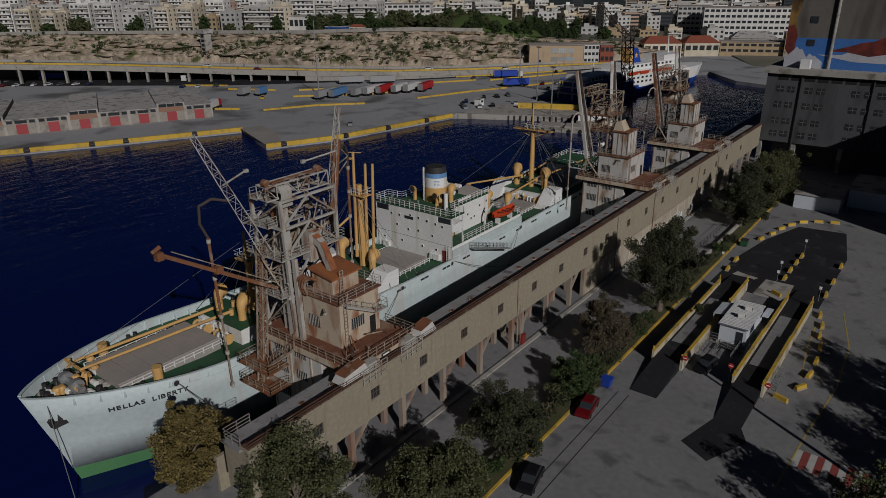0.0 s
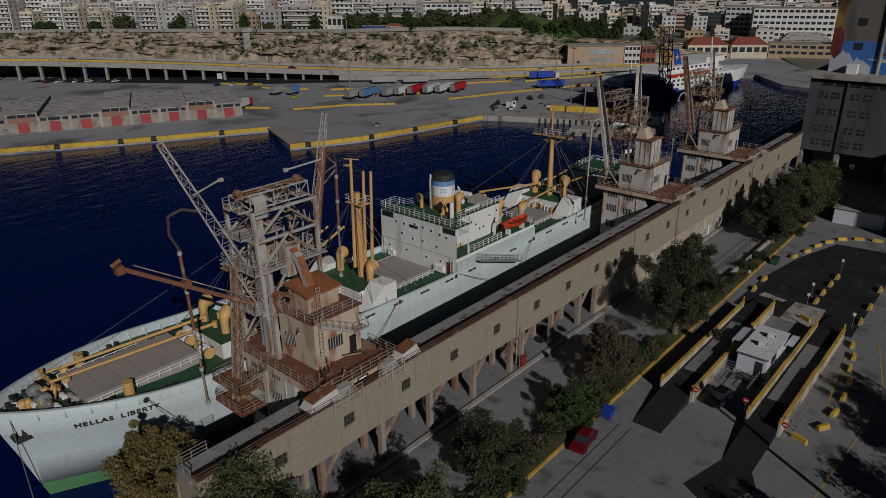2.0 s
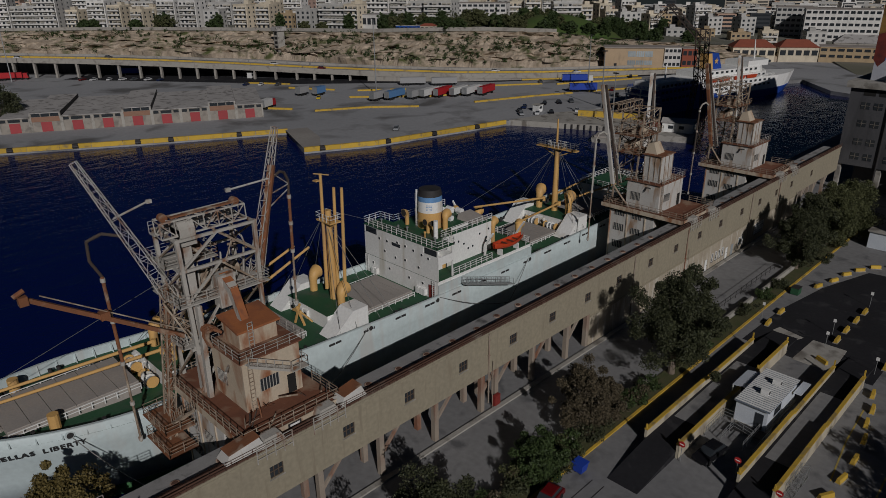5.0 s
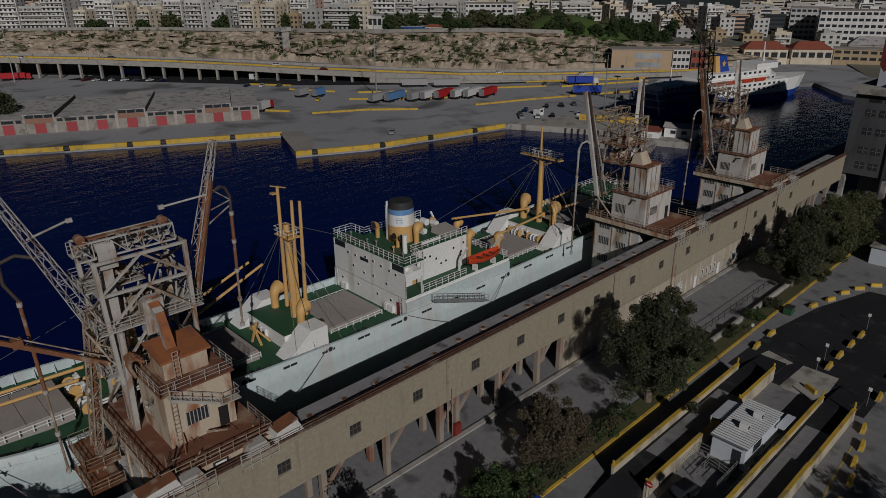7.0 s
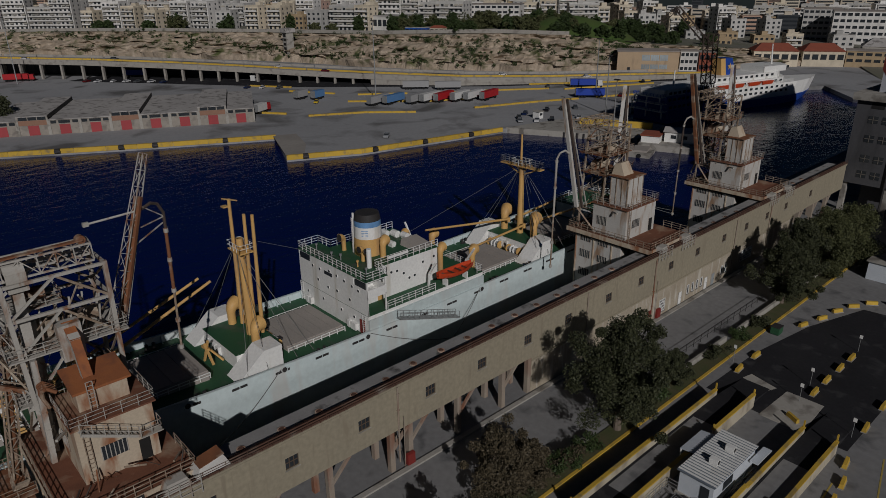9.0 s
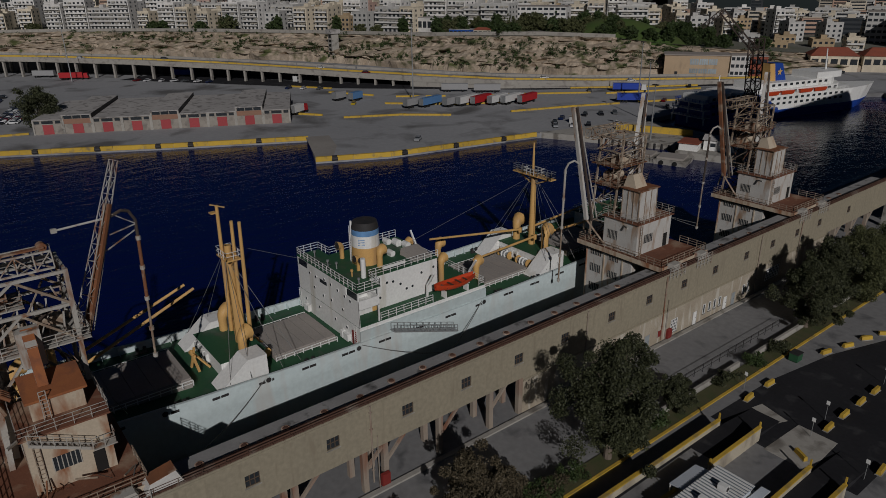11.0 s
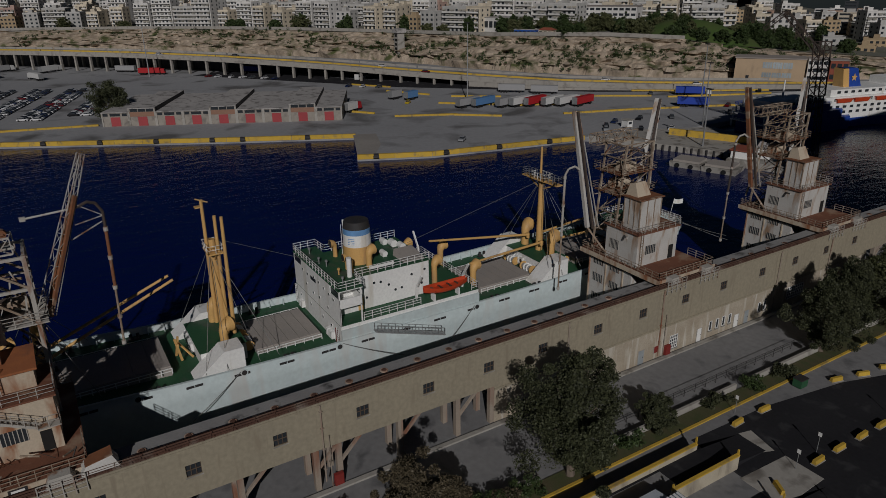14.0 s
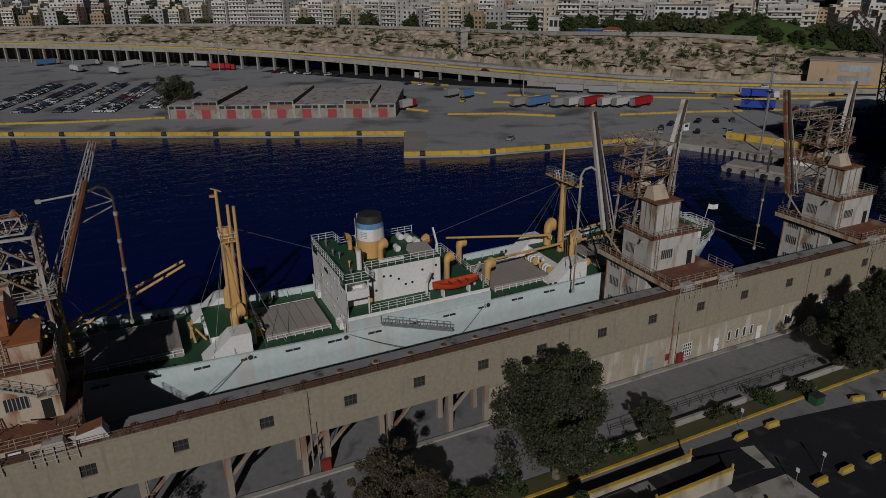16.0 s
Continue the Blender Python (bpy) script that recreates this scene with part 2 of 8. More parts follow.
# ---- conveyor gallery along the quay ----
GX0, GX1, GY0, GY1, GTOP, GSOF = -47.0, -43.4, 28.0, 197.0, 10.4, 5.0
WIN_Y = [36.0, 44.2, 52.3, 60.3, 68.5, 77.3, 85.2, 93.2, 101.1, 110.0, 118.0, 126.2, 134.2, 143.0, 151.1, 159.3, 167.4, 179.0]
WZ0, WZ1 = 7.2, 8.5
wall = Geo()
cuts = [GY0]
for y in WIN_Y:
    cuts += [y - 0.7, y + 0.7]
cuts.append(GY1)
for i in range(0, len(cuts) - 1):
    a, b = cuts[i], cuts[i + 1]
    low = GSOF if (a + b) / 2 < 94 or (a + b) / 2 > 172 else 0.0
    if i % 2 == 0:
        if a < 94 < b:
            wall.box(GX1 - 0.35, GX1, a, 94, GSOF, GTOP)
            wall.box(GX1 - 0.35, GX1, 94, b, 0.0, GTOP)
        elif a < 172 < b:
            wall.box(GX1 - 0.35, GX1, a, 172, 0, GTOP)
            wall.box(GX1 - 0.35, GX1, 172, b, GSOF, GTOP)
        else:
            wall.box(GX1 - 0.35, GX1, a, b, low, GTOP)
    else:
        wall.box(GX1 - 0.35, GX1, a, b, low, WZ0)
        wall.box(GX1 - 0.35, GX1, a, b, WZ1, GTOP)
ROOF = 10.1
wall.box(GX0, GX0 + 0.35, GY0, GY1, GSOF, ROOF - 0.3)
wall.box(GX0 + 0.35, GX1 - 0.35, GY0, GY0 + 0.35, GSOF, ROOF - 0.3)
wall.box(GX0 + 0.35, GX1 - 0.35, GY0 + 0.35, GY1, GSOF, GSOF + 0.3)
gallery = thing("wall_gallery", (GX1, 110, 0), "beige rendered concrete gallery wall with rain streaks", "wall")
gallery["kind"] = "structure"
for i in range(0, len(wall.v), 8):
    part("wall_panel", Geo().hexa(wall.v[i:i + 8]), M_WALL, gallery)
M_GALV_EARLY = material("grey_rail_steel", (0.38, 0.37, 0.35), (0.26, 0.2, 0.16), 0.6, 0.3, scale=1.5)
# roof, crane rail bundle and ribs of the gallery
structure("roof_gallery", Geo().box(GX0 - 0.15, -44.55, GY0 - 0.15, GY1, ROOF - 0.296, ROOF), M_ROOF, "grey roofing felt with dark patches")
ledge = Geo().box(-44.5, -43.25, GY0 - 0.15, GY1, GTOP + 0.004, GTOP + 0.2).box(-44.5, GX1 - 0.36, GY0 + 0.36, GY1, ROOF - 0.3, GTOP)
structure("ledge_gallery", ledge, M_WALL, "rendered ledge that carries the crane rail")
rails = thing("crane_rail", (-43.9, 110, GTOP + 0.2), "brown rusty crane rail and pipes along the gallery", "rail")
for x, z, w in ((-43.4, 10.62, 0.12), (-43.65, 10.7, 0.16), (-43.95, 10.75, 0.2), (-44.25, 10.68, 0.12)):
    part("rail_bar", Geo().box(x - w / 2, x + w / 2, GY0, GY1, GTOP + 0.2, z + w), M_RUST, rails)
clips = Geo()
for i in range(160):
    clips.box(-44.45, -43.28, GY0 + 0.5 + i, GY0 + 0.62 + i, GTOP + 0.2, GTOP + 0.34)
tagged(part("clip", clips, M_RUST, rails), kind="stuff")
part("end_rail", Geo().rail([(GX0, GY0 + 3, ROOF), (GX0, GY0 + 0.1, ROOF), (-44.6, GY0 + 0.1, ROOF)], 1.1, 1.2, 0.035, 3), M_GALV_EARLY, rails)
part("handrail", Geo().rail([(-43.3, GY0, GTOP + 0.2), (-43.3, GY1, GTOP + 0.2)], 0.75, 2.0, 0.025, 3), M_RUST, rails)
# columns with knee braces under the raised part
M_COL = material("stained_column", (0.34, 0.29, 0.23), (0.26, 0.21, 0.17), 0.9, scale=0.5, stain=(0.22, 0.10, 0.06), stain_amount=0.45, streak=4)
COL_Y = [31, 40.5, 48.7, 56.3, 64.2, 71.9, 74.4, 81.6, 89.0, 93.7, 175, 182, 189]
colonnade = thing("column_row", (-45.5, 80, 0), "rust-stained concrete columns and braces under the gallery", "columns")
for y in COL_Y:
    for x in (GX1 - 0.35, GX0 + 0.35):
        part("column", Geo().box(x - 0.3, x + 0.3, y - 0.3, y + 0.3, 0.0, GSOF), M_COL, colonnade)
        g = Geo()
        g.beam((x, y + 0.3, 2.6), (x, y + 2.6, GSOF - 0.05), 0.3)
        part("knee_brace", g, M_COL, colonnade)
    part("cross_beam", Geo().box(GX0 + 0.7, GX1 - 0.7, y - 0.25, y + 0.25, GSOF - 0.6, GSOF - 0.004), M_COL, colonnade)
M_PLASTER = material("patched_plaster", (0.44, 0.385, 0.30), (0.33, 0.275, 0.20), 0.9, scale=0.35, amount=0.4, grain=0.2, stain=(0.55, 0.52, 0.45), stain_amount=0.3, stain_scale=0.9, streak=7.0, bump=0.1)
structure("wall_lower_plaster", Geo().box(GX1, GX1 + 0.008, 94.0, 172.0, 0.0, 4.45), M_PLASTER, "patched pale plaster with lime streaks on the lower wall")
structure("kerb_gallery", Geo().box(-43.0, -42.4, GY0 + 2, GY1, 0.0, 0.22), M_CONCRETE, "low stained concrete kerb along the gallery")
structure("wall_quay_shed", Geo().box(-52.6, -52.2, 30, 172, 0.0, 4.2), M_WALL, "plain shaded quay wall under the gallery")
# windows of the gallery, each with bars
M_FRAME = material("rusty_window_steel", (0.12, 0.085, 0.06), None, 0.8, scale=2)


def pane_window(name, x, y, z, w, h, nx, nz, mat_frame=None):
    win = thing(name, (x, y, z), "", "window")
    win["kind"] = "structure"
    part("window_pane", Geo().box(x - 0.12, x - 0.08, y - w / 2, y + w / 2, z - h / 2, z + h / 2), M_GLASS, win)
    g = Geo()
    for i in range(nx + 1):
        yy = y - w / 2 + w * i / nx
        g.box(x - 0.08, x - 0.01, yy - 0.04, yy + 0.04, z - h / 2, z + h / 2)
    for i in range(nz + 1):
        zz = z - h / 2 + h * i / nz
        g.box(x - 0.078, x - 0.012, y - w / 2, y + w / 2, zz - 0.04, zz + 0.04)
    part("window_frame", g, mat_frame or M_FRAME, win)
    part("window_sill", Geo().box(x - 0.05, x + 0.12, y - w / 2 - 0.1, y + w / 2 + 0.1, z - h / 2 - 0.14, z - h / 2 - 0.02), M_CONCRETE, win)
    return win


for i, y in enumerate(WIN_Y):
    pane_window("window_%d" % (i + 1), GX1 - 0.1, y, (WZ0 + WZ1) / 2, 1.4, WZ1 - WZ0, 3, 2)
# drain pipes, strips and seams on the face
for y in (72.7, 105.0, 121.6, 147.0, 160.5):
    g = Geo().tube((GX1 + 0.12, y, 0.3 if y > 94 else 1.0), (GX1 + 0.12, y, GTOP - 0.1), 0.09, n=8)
    for z in (2.5, 5, 7.5, 9.5):
        g.box(GX1, GX1 + 0.24, y - 0.16, y + 0.16, z, z + 0.08)
    p = tagged(part("drain_pipe", g, M_COL), label="rust-brown drain pipe down the gallery wall", category="pipe", group="drain pipes")
structure("trim_gallery", Geo().box(GX1, GX1 + 0.1, 94, 172, 4.45, 4.7).box(GX1, GX1 + 0.06, GY0, GY1, 10.05, 10.3), M_WALL, "projecting string course of the gallery")
for y, z, w, h, nm in ((124.6, 1.7, 1.5, 2.0, "window_21"), (152.4, 2.4, 4.2, 2.0, "window_22")):
    pane_window(nm, GX1 + 0.125, y, z, w, h, 4 if w < 2 else 8, 4, M_WHITE)
for i, y in enumerate((132.3, 133.8, 135.2, 136.6, 143.5, 144.8)):
    pane_window("window_%d" % (23 + i), GX1 + 0.125, y, 1.9, 0.55, 1.5, 1, 1, M_WHITE)
M_DOORS = {"grey": material("grey_door_paint", (0.32, 0.35, 0.36), None, 0.6, scale=1.0), "white": M_WHITE,
           "red": material("red_cabinet_paint", (0.24, 0.03, 0.025), (0.18, 0.03, 0.025), 0.55, scale=1.0)}
for i, (y, w, h, k, z) in enumerate(((118.3, 1.0, 2.1, "grey", 0), (130.0, 0.9, 2.1, "white", 0), (138.2, 0.95, 2.1, "white", 0), (121.3, 1.0, 1.0, "red", 0.9), (140.6, 0.9, 2.1, "grey", 0))):
    d = thing("door_%d" % (i + 1), (GX1, y, z), "%s painted metal door in the gallery wall" % k, "door")
    d["kind"] = "structure"
    part("door_leaf", Geo().box(GX1 + 0.01, GX1 + 0.06, y - w / 2, y + w / 2, z + 0.02, z + h), M_DOORS[k], d)
    g = Geo().box(GX1 + 0.01, GX1 + 0.1, y - w / 2 - 0.08, y - w / 2, z, z + h + 0.08).box(GX1 + 0.01, GX1 + 0.1, y + w / 2, y + w / 2 + 0.08, z, z + h + 0.08)
    part("door_frame", g, M_CONCRETE, d)
    part("handle", Geo().box(GX1 + 0.06, GX1 + 0.12, y + w / 2 - 0.2, y + w / 2 - 0.08, z + 1.0, z + 1.06), M_DARK, d)
for y in (74.0, 123.2):
    c = thing("hose_cabinet", (GX1 + 0.3, y, 0.2), "red fire hose cabinet against the gallery wall", "cabinet", "fire cabinets")
    part("body", Geo().box(GX1 + 0.1, GX1 + 0.5, y - 0.5, y + 0.5, 0.2, 1.6), M_DOORS["red"], c)
    part("door", Geo().box(GX1 + 0.5, GX1 + 0.54, y - 0.45, y + 0.45, 0.25, 1.55), M_DOORS["red"], c)
    part("pipe", Geo().tube((GX1 + 0.25, y - 0.7, 0.0), (GX1 + 0.25, y - 0.7, 6.5), 0.05), M_COL, c)
# small mushroom vents on the gallery roof
rng = random.Random(4)
cap = None
for y in [36 + 4.1 * i for i in range(36)]:
    if 41 < y < 54 or 117 < y < 131 or 153 < y < 166:
        continue
    at = (-45.4 - 0.5 * (int(y) % 2), y, ROOF)
    if cap is None:
        cap = thing("roof_hatch", at, "small round rusty filling hatch on the felt roof", "hatch", "roof hatches")
        part("rim", Geo().tube((at[0], at[1], at[2] - 0.01), (at[0], at[1], at[2] + 0.12), 0.42, n=12), material("hatch_rim_paint", (0.36, 0.20, 0.13), (0.42, 0.36, 0.30), 0.8, scale=0.25, amount=0.2, vary=0.4), cap)
        part("lid", Geo().tube((at[0], at[1], at[2] + 0.12), (at[0], at[1], at[2] + 0.2), 0.3, 0.22, n=12), M_RUST, cap)
    else:
        copy_thing(cap, pose(*at))

# ---- service road ----
structure("road", Geo().prism([(-29.6, -20), (30, -20), (30, 64), (-14, 64), (-17, 66), (-21.3, 72.6), (-26.6, 72), (-29.6, 72)], -0.3, 0.004), M_APRON, "worn concrete forecourt")
structure("road_slip", Geo().prism([(-28.6, 111), (-22, 110.5), (-11.8, 110.5), (-11.6, 135), (-14, 150), (-22.5, 149), (-26.2, 137), (-28.2, 124)], -0.3, 0.008), M_ASPHALT, "dark fresh asphalt lane")
structure("road_patch", Geo().prism([(-21.5, 110.2), (-16.5, 110.2), (-16.8, 117.5), (-21.2, 117.5)], -0.3, 0.06), M_CONCRETE, "pale concrete island")
kerb = thing("kerb", (-30.1, 90, 0), "yellow painted kerb beside the hedge", "kerb")
for i in range(70):
    y = 30 + 2 * i
    part("kerb_stone", Geo().box(-30.28, -29.95, y + 0.02, y + 1.98, 0, 0.17), M_YELLOW, kerb)
M_SOIL = material("dry_verge", (0.055, 0.075, 0.025), (0.11, 0.085, 0.05), 0.95, scale=0.6, bump=0.3)
structure("verge", Geo().box(-32.3, -30.3, 30, 170, -0.3, 0.13), M_SOIL, "planted verge of low weeds and dry soil")
lw = Geo()
structure("wall_low", lw.box(-32.75, -32.4, 30, 92, 0, 0.85).box(-32.75, -32.4, 97, 124, 0, 0.85).box(-32.75, -32.4, 126.5, 165, 0, 0.85), M_CONCRETE, "low whitewashed wall behind the verge")
# low steel fence between the yard and the wall
fence = thing("steel_fence", (-34.9, 126, 0), "thin dark steel fence along the paved yard", "fence")
for z in (0.55, 1.25):
    part("fence_rail", Geo().beam((-34.9, 105.0, z), (-34.9, 139.8, z), 0.045), M_DARK, fence)
for i in range(18):
    part("fence_post", Geo().beam((-34.9, 105.2 + 2.0 * i, 0), (-34.9, 105.2 + 2.0 * i, 1.28), 0.06), M_DARK, fence)
# narrow pale strip laid just above the dark lane
structure("road_strip", Geo().prism([(-26.5, 116.6), (-22.9, 116.0), (-22.4, 117.3), (-26.1, 118.3)], -0.3, 0.014), M_CONCRETE, "pale strip across the asphalt")

# ---- weighbridge: two raised lanes between yellow-capped parapets ----
for nm, xa, xb in (("lane_west", -26.4, -22.9), ("lane_east", -16.0, -12.8)):
    g = Geo()
    for (y0, z0), (y1, z1) in zip(((72.3, 0.012), (80, 0.85), (109, 0.85), (116.5, 0.012)), ((80, 0.85), (109, 0.85), (116.5, 0.012))):
        g.hexa([(xa, y0, -0.2), (xb, y0, -0.2), (xb, y1, -0.2), (xa, y1, -0.2), (xa, y0, z0), (xb, y0, z0), (xb, y1, z1), (xa, y1, z1)])
    structure("road_" + nm, g, M_ASPHALT, "raised weighbridge lane of dark asphalt")
    structure("plate_" + nm, Geo().box(xa + 0.3, xb - 0.3, 86, 103, 0.85, 0.866), M_APRON, "worn pale weighing plate")
structure("apron_ramp", Geo().prism([(-14.2, 64.2), (-11.6, 70), (-12.8, 72.3), (-16, 72.3), (-17.6, 66)], -0.2, 0.012), M_ASPHALT, "dark asphalt apron of the ramp")
M_PARA = material("whitewashed_parapet", (0.52, 0.47, 0.36), (0.42, 0.37, 0.28), 0.9, scale=0.5, stain=(0.22, 0.19, 0.15), stain_amount=0.35, streak=3)
for x, y0, y1 in ((-26.55, 80.2, 109.2), (-22.75, 80.2, 96), (-22.75, 101, 111.2), (-16.15, 80.2, 109.2), (-12.65, 80.2, 109.2)):
    w = thing("parapet_wall", (x, (y0 + y1) / 2, 0), "whitewashed parapet wall with a yellow cap beside the weighbridge", "parapet", "weighbridge parapets")
    step = 95 if y0 < 90 < y1 and y1 > 100 else y1
    part("wall_body", Geo().box(x - 0.14, x + 0.14, y0, step, 0, 1.75), M_PARA, w)
    part("wall_cap", Geo().box(x - 0.2, x + 0.2, y0, step, 1.75, 1.92), M_YELLOW, w)
    if step < y1:
        part("wall_body", Geo().box(x - 0.14, x + 0.14, step, y1, 0, 1.5), M_PARA, w)
        part("wall_cap", Geo().box(x - 0.2, x + 0.2, step, y1, 1.5, 1.66), M_YELLOW, w)
    for yy in (y0 + 0.1, y1 - 0.1):
        part("end_post", Geo().box(x - 0.08, x + 0.08, yy - 0.08, yy + 0.08, 1.66, 2.5), M_YELLOW, w)
# concrete blocks
blk = None
for x, y, rz in ((-8.9, 88.8, -8), (-8.9, 93.0, 0), (-9.2, 97.5, 6), (-9.9, 100.9, 8), (-11.1, 107.9, 8), (-11.8, 116.2, 4), (-11.8, 122.4, 0), (-11.9, 130.5, 2), (-18.7, 119.5, 1),
                 (-18.7, 123.5, 0), (-18.6, 127.8, 1), (-18.5, 131.7, 0), (-10.6, 81.0, 70), (-9.2, 85.0, -28), (-27.7, 118.0, 4), (-27.7, 123.0, -2), (-26.8, 136.6, -14),
                 (-25.7, 140.8, -20), (-25.0, 145.0, -28), (-23.9, 148.5, -40), (-22.3, 151.7, -50), (-19.8, 153.8, -68), (-16.9, 155, -80), (-18.3, 112.0, 60), (-10.2, 104.4, 8)):
    if blk is None:
        blk = thing("concrete_block", (0, 0, 0), "yellow painted concrete road block on the forecourt", "road block", "yellow road blocks")
        part("block", Geo().hexa([(-0.26, -0.88, 0), (0.26, -0.88, 0), (0.26, 0.88, 0), (-0.26, 0.88, 0), (-0.17, -0.84, 0.62), (0.17, -0.84, 0.62), (0.17, 0.84, 0.62), (-0.17, 0.84, 0.62)]), M_YELLOW, blk)
        part("foot", Geo().box(-0.32, 0.32, -0.94, 0.94, 0, 0.1), M_CONCRETE, blk)
        blk.matrix_basis = pose(x, y, 0.008, 0, 0, rz)
    else:
        copy_thing(blk, pose(x, y, 0.008, 0, 0, rz))
# zebra crossing and lane lines
M_RED = material("red_road_paint", (0.30, 0.06, 0.05), (0.22, 0.06, 0.05), 0.8, scale=1.0)
M_LINEW = material("white_road_paint", (0.55, 0.54, 0.5), (0.38, 0.37, 0.35), 0.8, scale=1.0)
zc = thing("zebra_crossing", (-3.4, 70.5, 0), "worn red and white zebra crossing", "crossing")
for i in range(10):
    x = -6.9 + 0.72 * i
    part("stripe", Geo().box(x, x + 0.68, 68.8, 72.2, 0.004, 0.012), M_RED if i % 2 else M_LINEW, zc)
M_LINEY = material("yellow_line_paint", (0.5, 0.36, 0.06), (0.30, 0.25, 0.11), 0.8, scale=0.8)
marks = thing("road_marking", (-6, 90, 0), "faded yellow lane lines on the concrete", "marking")
for pts in (((-7.3, 64), (-6.6, 76), (-5.6, 88), (-6.0, 100), (-8.6, 112)), ((-9.7, 88), (-10.6, 96), (-11.0, 104)), ((-3, 60), (-2.4, 50))):
    for a, b in zip(pts, pts[1:]):
        part("line", Geo().beam((*a, 0.012), (*b, 0.012), 0.16, 0.012), M_LINEY, marks)
for x, z in ((-27.3, 0), (-25.9, 0)):
    part("rail_groove", Geo().box(x - 0.06, x + 0.06, 30, 71, 0.004, 0.009), M_DARK, marks)

# ---- weighbridge cabin ----
M_CABIN = material("white_sheet_cabin", (0.62, 0.66, 0.70), (0.52, 0.57, 0.62), 0.5, scale=0.6)
cabin = thing("site_cabin", (-19.5, 95.5, 0), "white sheet-metal weighing cabin with a ribbed roof", "cabin")
part("wall", Geo().box(-21.2, -17.6, 91, 99.8, 0.35, 3.0), M_CABIN, cabin)
part("plinth", Geo().box(-21.4, -17.4, 90.8, 100, 0, 0.35), M_CONCRETE, cabin)
part("roof", Geo().box(-21.4, -17.4, 90.7, 100.1, 3.0, 3.1), material("blue_grey_roof_sheet", (0.17, 0.20, 0.24), None, 0.5, scale=0.6), cabin)
for i in range(21):
    y = 90.95 + 0.44 * i
    part("roof_rib", Geo().box(-21.4, -17.4, y, y + 0.22, 3.1, 3.17), M_WHITE, cabin)
part("door", Geo().box(-18.9, -18.0, 90.94, 91.0, 0.4, 2.4), M_GLASS, cabin)
part("window", Geo().box(-17.6, -17.56, 93, 95, 1.4, 2.4), M_GLASS, cabin)
part("canopy", Geo().hexa([(-23.2, 94.5, 2.5), (-21.2, 94.5, 2.8), (-21.2, 99, 2.8), (-23.2, 99, 2.5), (-23.2, 94.5, 2.56), (-21.2, 94.5, 2.86), (-21.2, 99, 2.86), (-23.2, 99, 2.56)]), M_CABIN, cabin)
for yy in (94.6, 98.9):
    part("canopy_post", Geo().beam((-23.1, yy, 0), (-23.1, yy, 2.5), 0.1), M_WHITE, cabin)
porch = Geo().box(-17.4, -16.5, 98.2, 101.5, 2.2, 2.3)
part("porch_roof", porch, M_CABIN, cabin)
for x, y in ((-17.0, 100.6), (-19.2, 94.0), (-19.0, 97.0)):
    a = thing("air_conditioner", (x, y, 3.24), "white air-conditioning unit on the cabin roof", "air conditioner", "cabin air conditioners") if y < 100 else thing("air_conditioner", (-17.5, 100.4, 1.4), "white air-conditioning unit on the cabin end", "air conditioner", "cabin air conditioners")
    cx, cy, cz = a.matrix_basis.translation
    part("casing", Geo().box(cx - 0.45, cx + 0.45, cy - 0.3, cy + 0.3, cz, cz + 0.65), M_WHITE, a)
    part("grille", Geo().tube((cx + 0.45, cy, cz + 0.33), (cx + 0.48, cy, cz + 0.33), 0.25, n=12), M_DARK, a)
steps = thing("access_stair", (-19.5, 88.5, 0), "galvanised steel access stair and railings to the cabin", "stair")
part("landing", Geo().box(-20.4, -17.2, 89.2, 90.8, 0.3, 0.4), M_DARK, steps)
for i in range(4):
    part("tread", Geo().box(-21.6 + 0.3 * i, -21.3 + 0.3 * i, 88.6, 90.4, 0.08 * i, 0.08 * i + 0.06), M_DARK, steps)
M_GALV = material("galvanised_steel", (0.42, 0.43, 0.43), (0.33, 0.34, 0.34), 0.5, 0.6, scale=1.5)
for pts in (((-22.3, 86.2, 0), (-22.3, 91.0, 0), (-21.2, 91.0, 0)), ((-20.6, 86.4, 0), (-20.6, 89.6, 0)), ((-18.2, 86.4, 0), (-18.2, 90.8, 0)), ((-16.9, 85.6, 0), (-16.9, 90.8, 0), (-17.5, 90.8, 0)), ((-20.6, 89.6, 0), (-18.2, 89.0, 0))):
    part("railing", Geo().rail(pts, 1.25, 1.2, 0.035, 3), M_GALV, steps)
cage = thing("steel_cage", (-11.8, 84, 0), "galvanised steel ladder cage beside the parapet", "cage")
part("frame", Geo().truss((-11.9, 82.5, 0.74), (-11.9, 87, 0.74), 0.8, 1.4, 5, 0.06), M_GALV, cage)
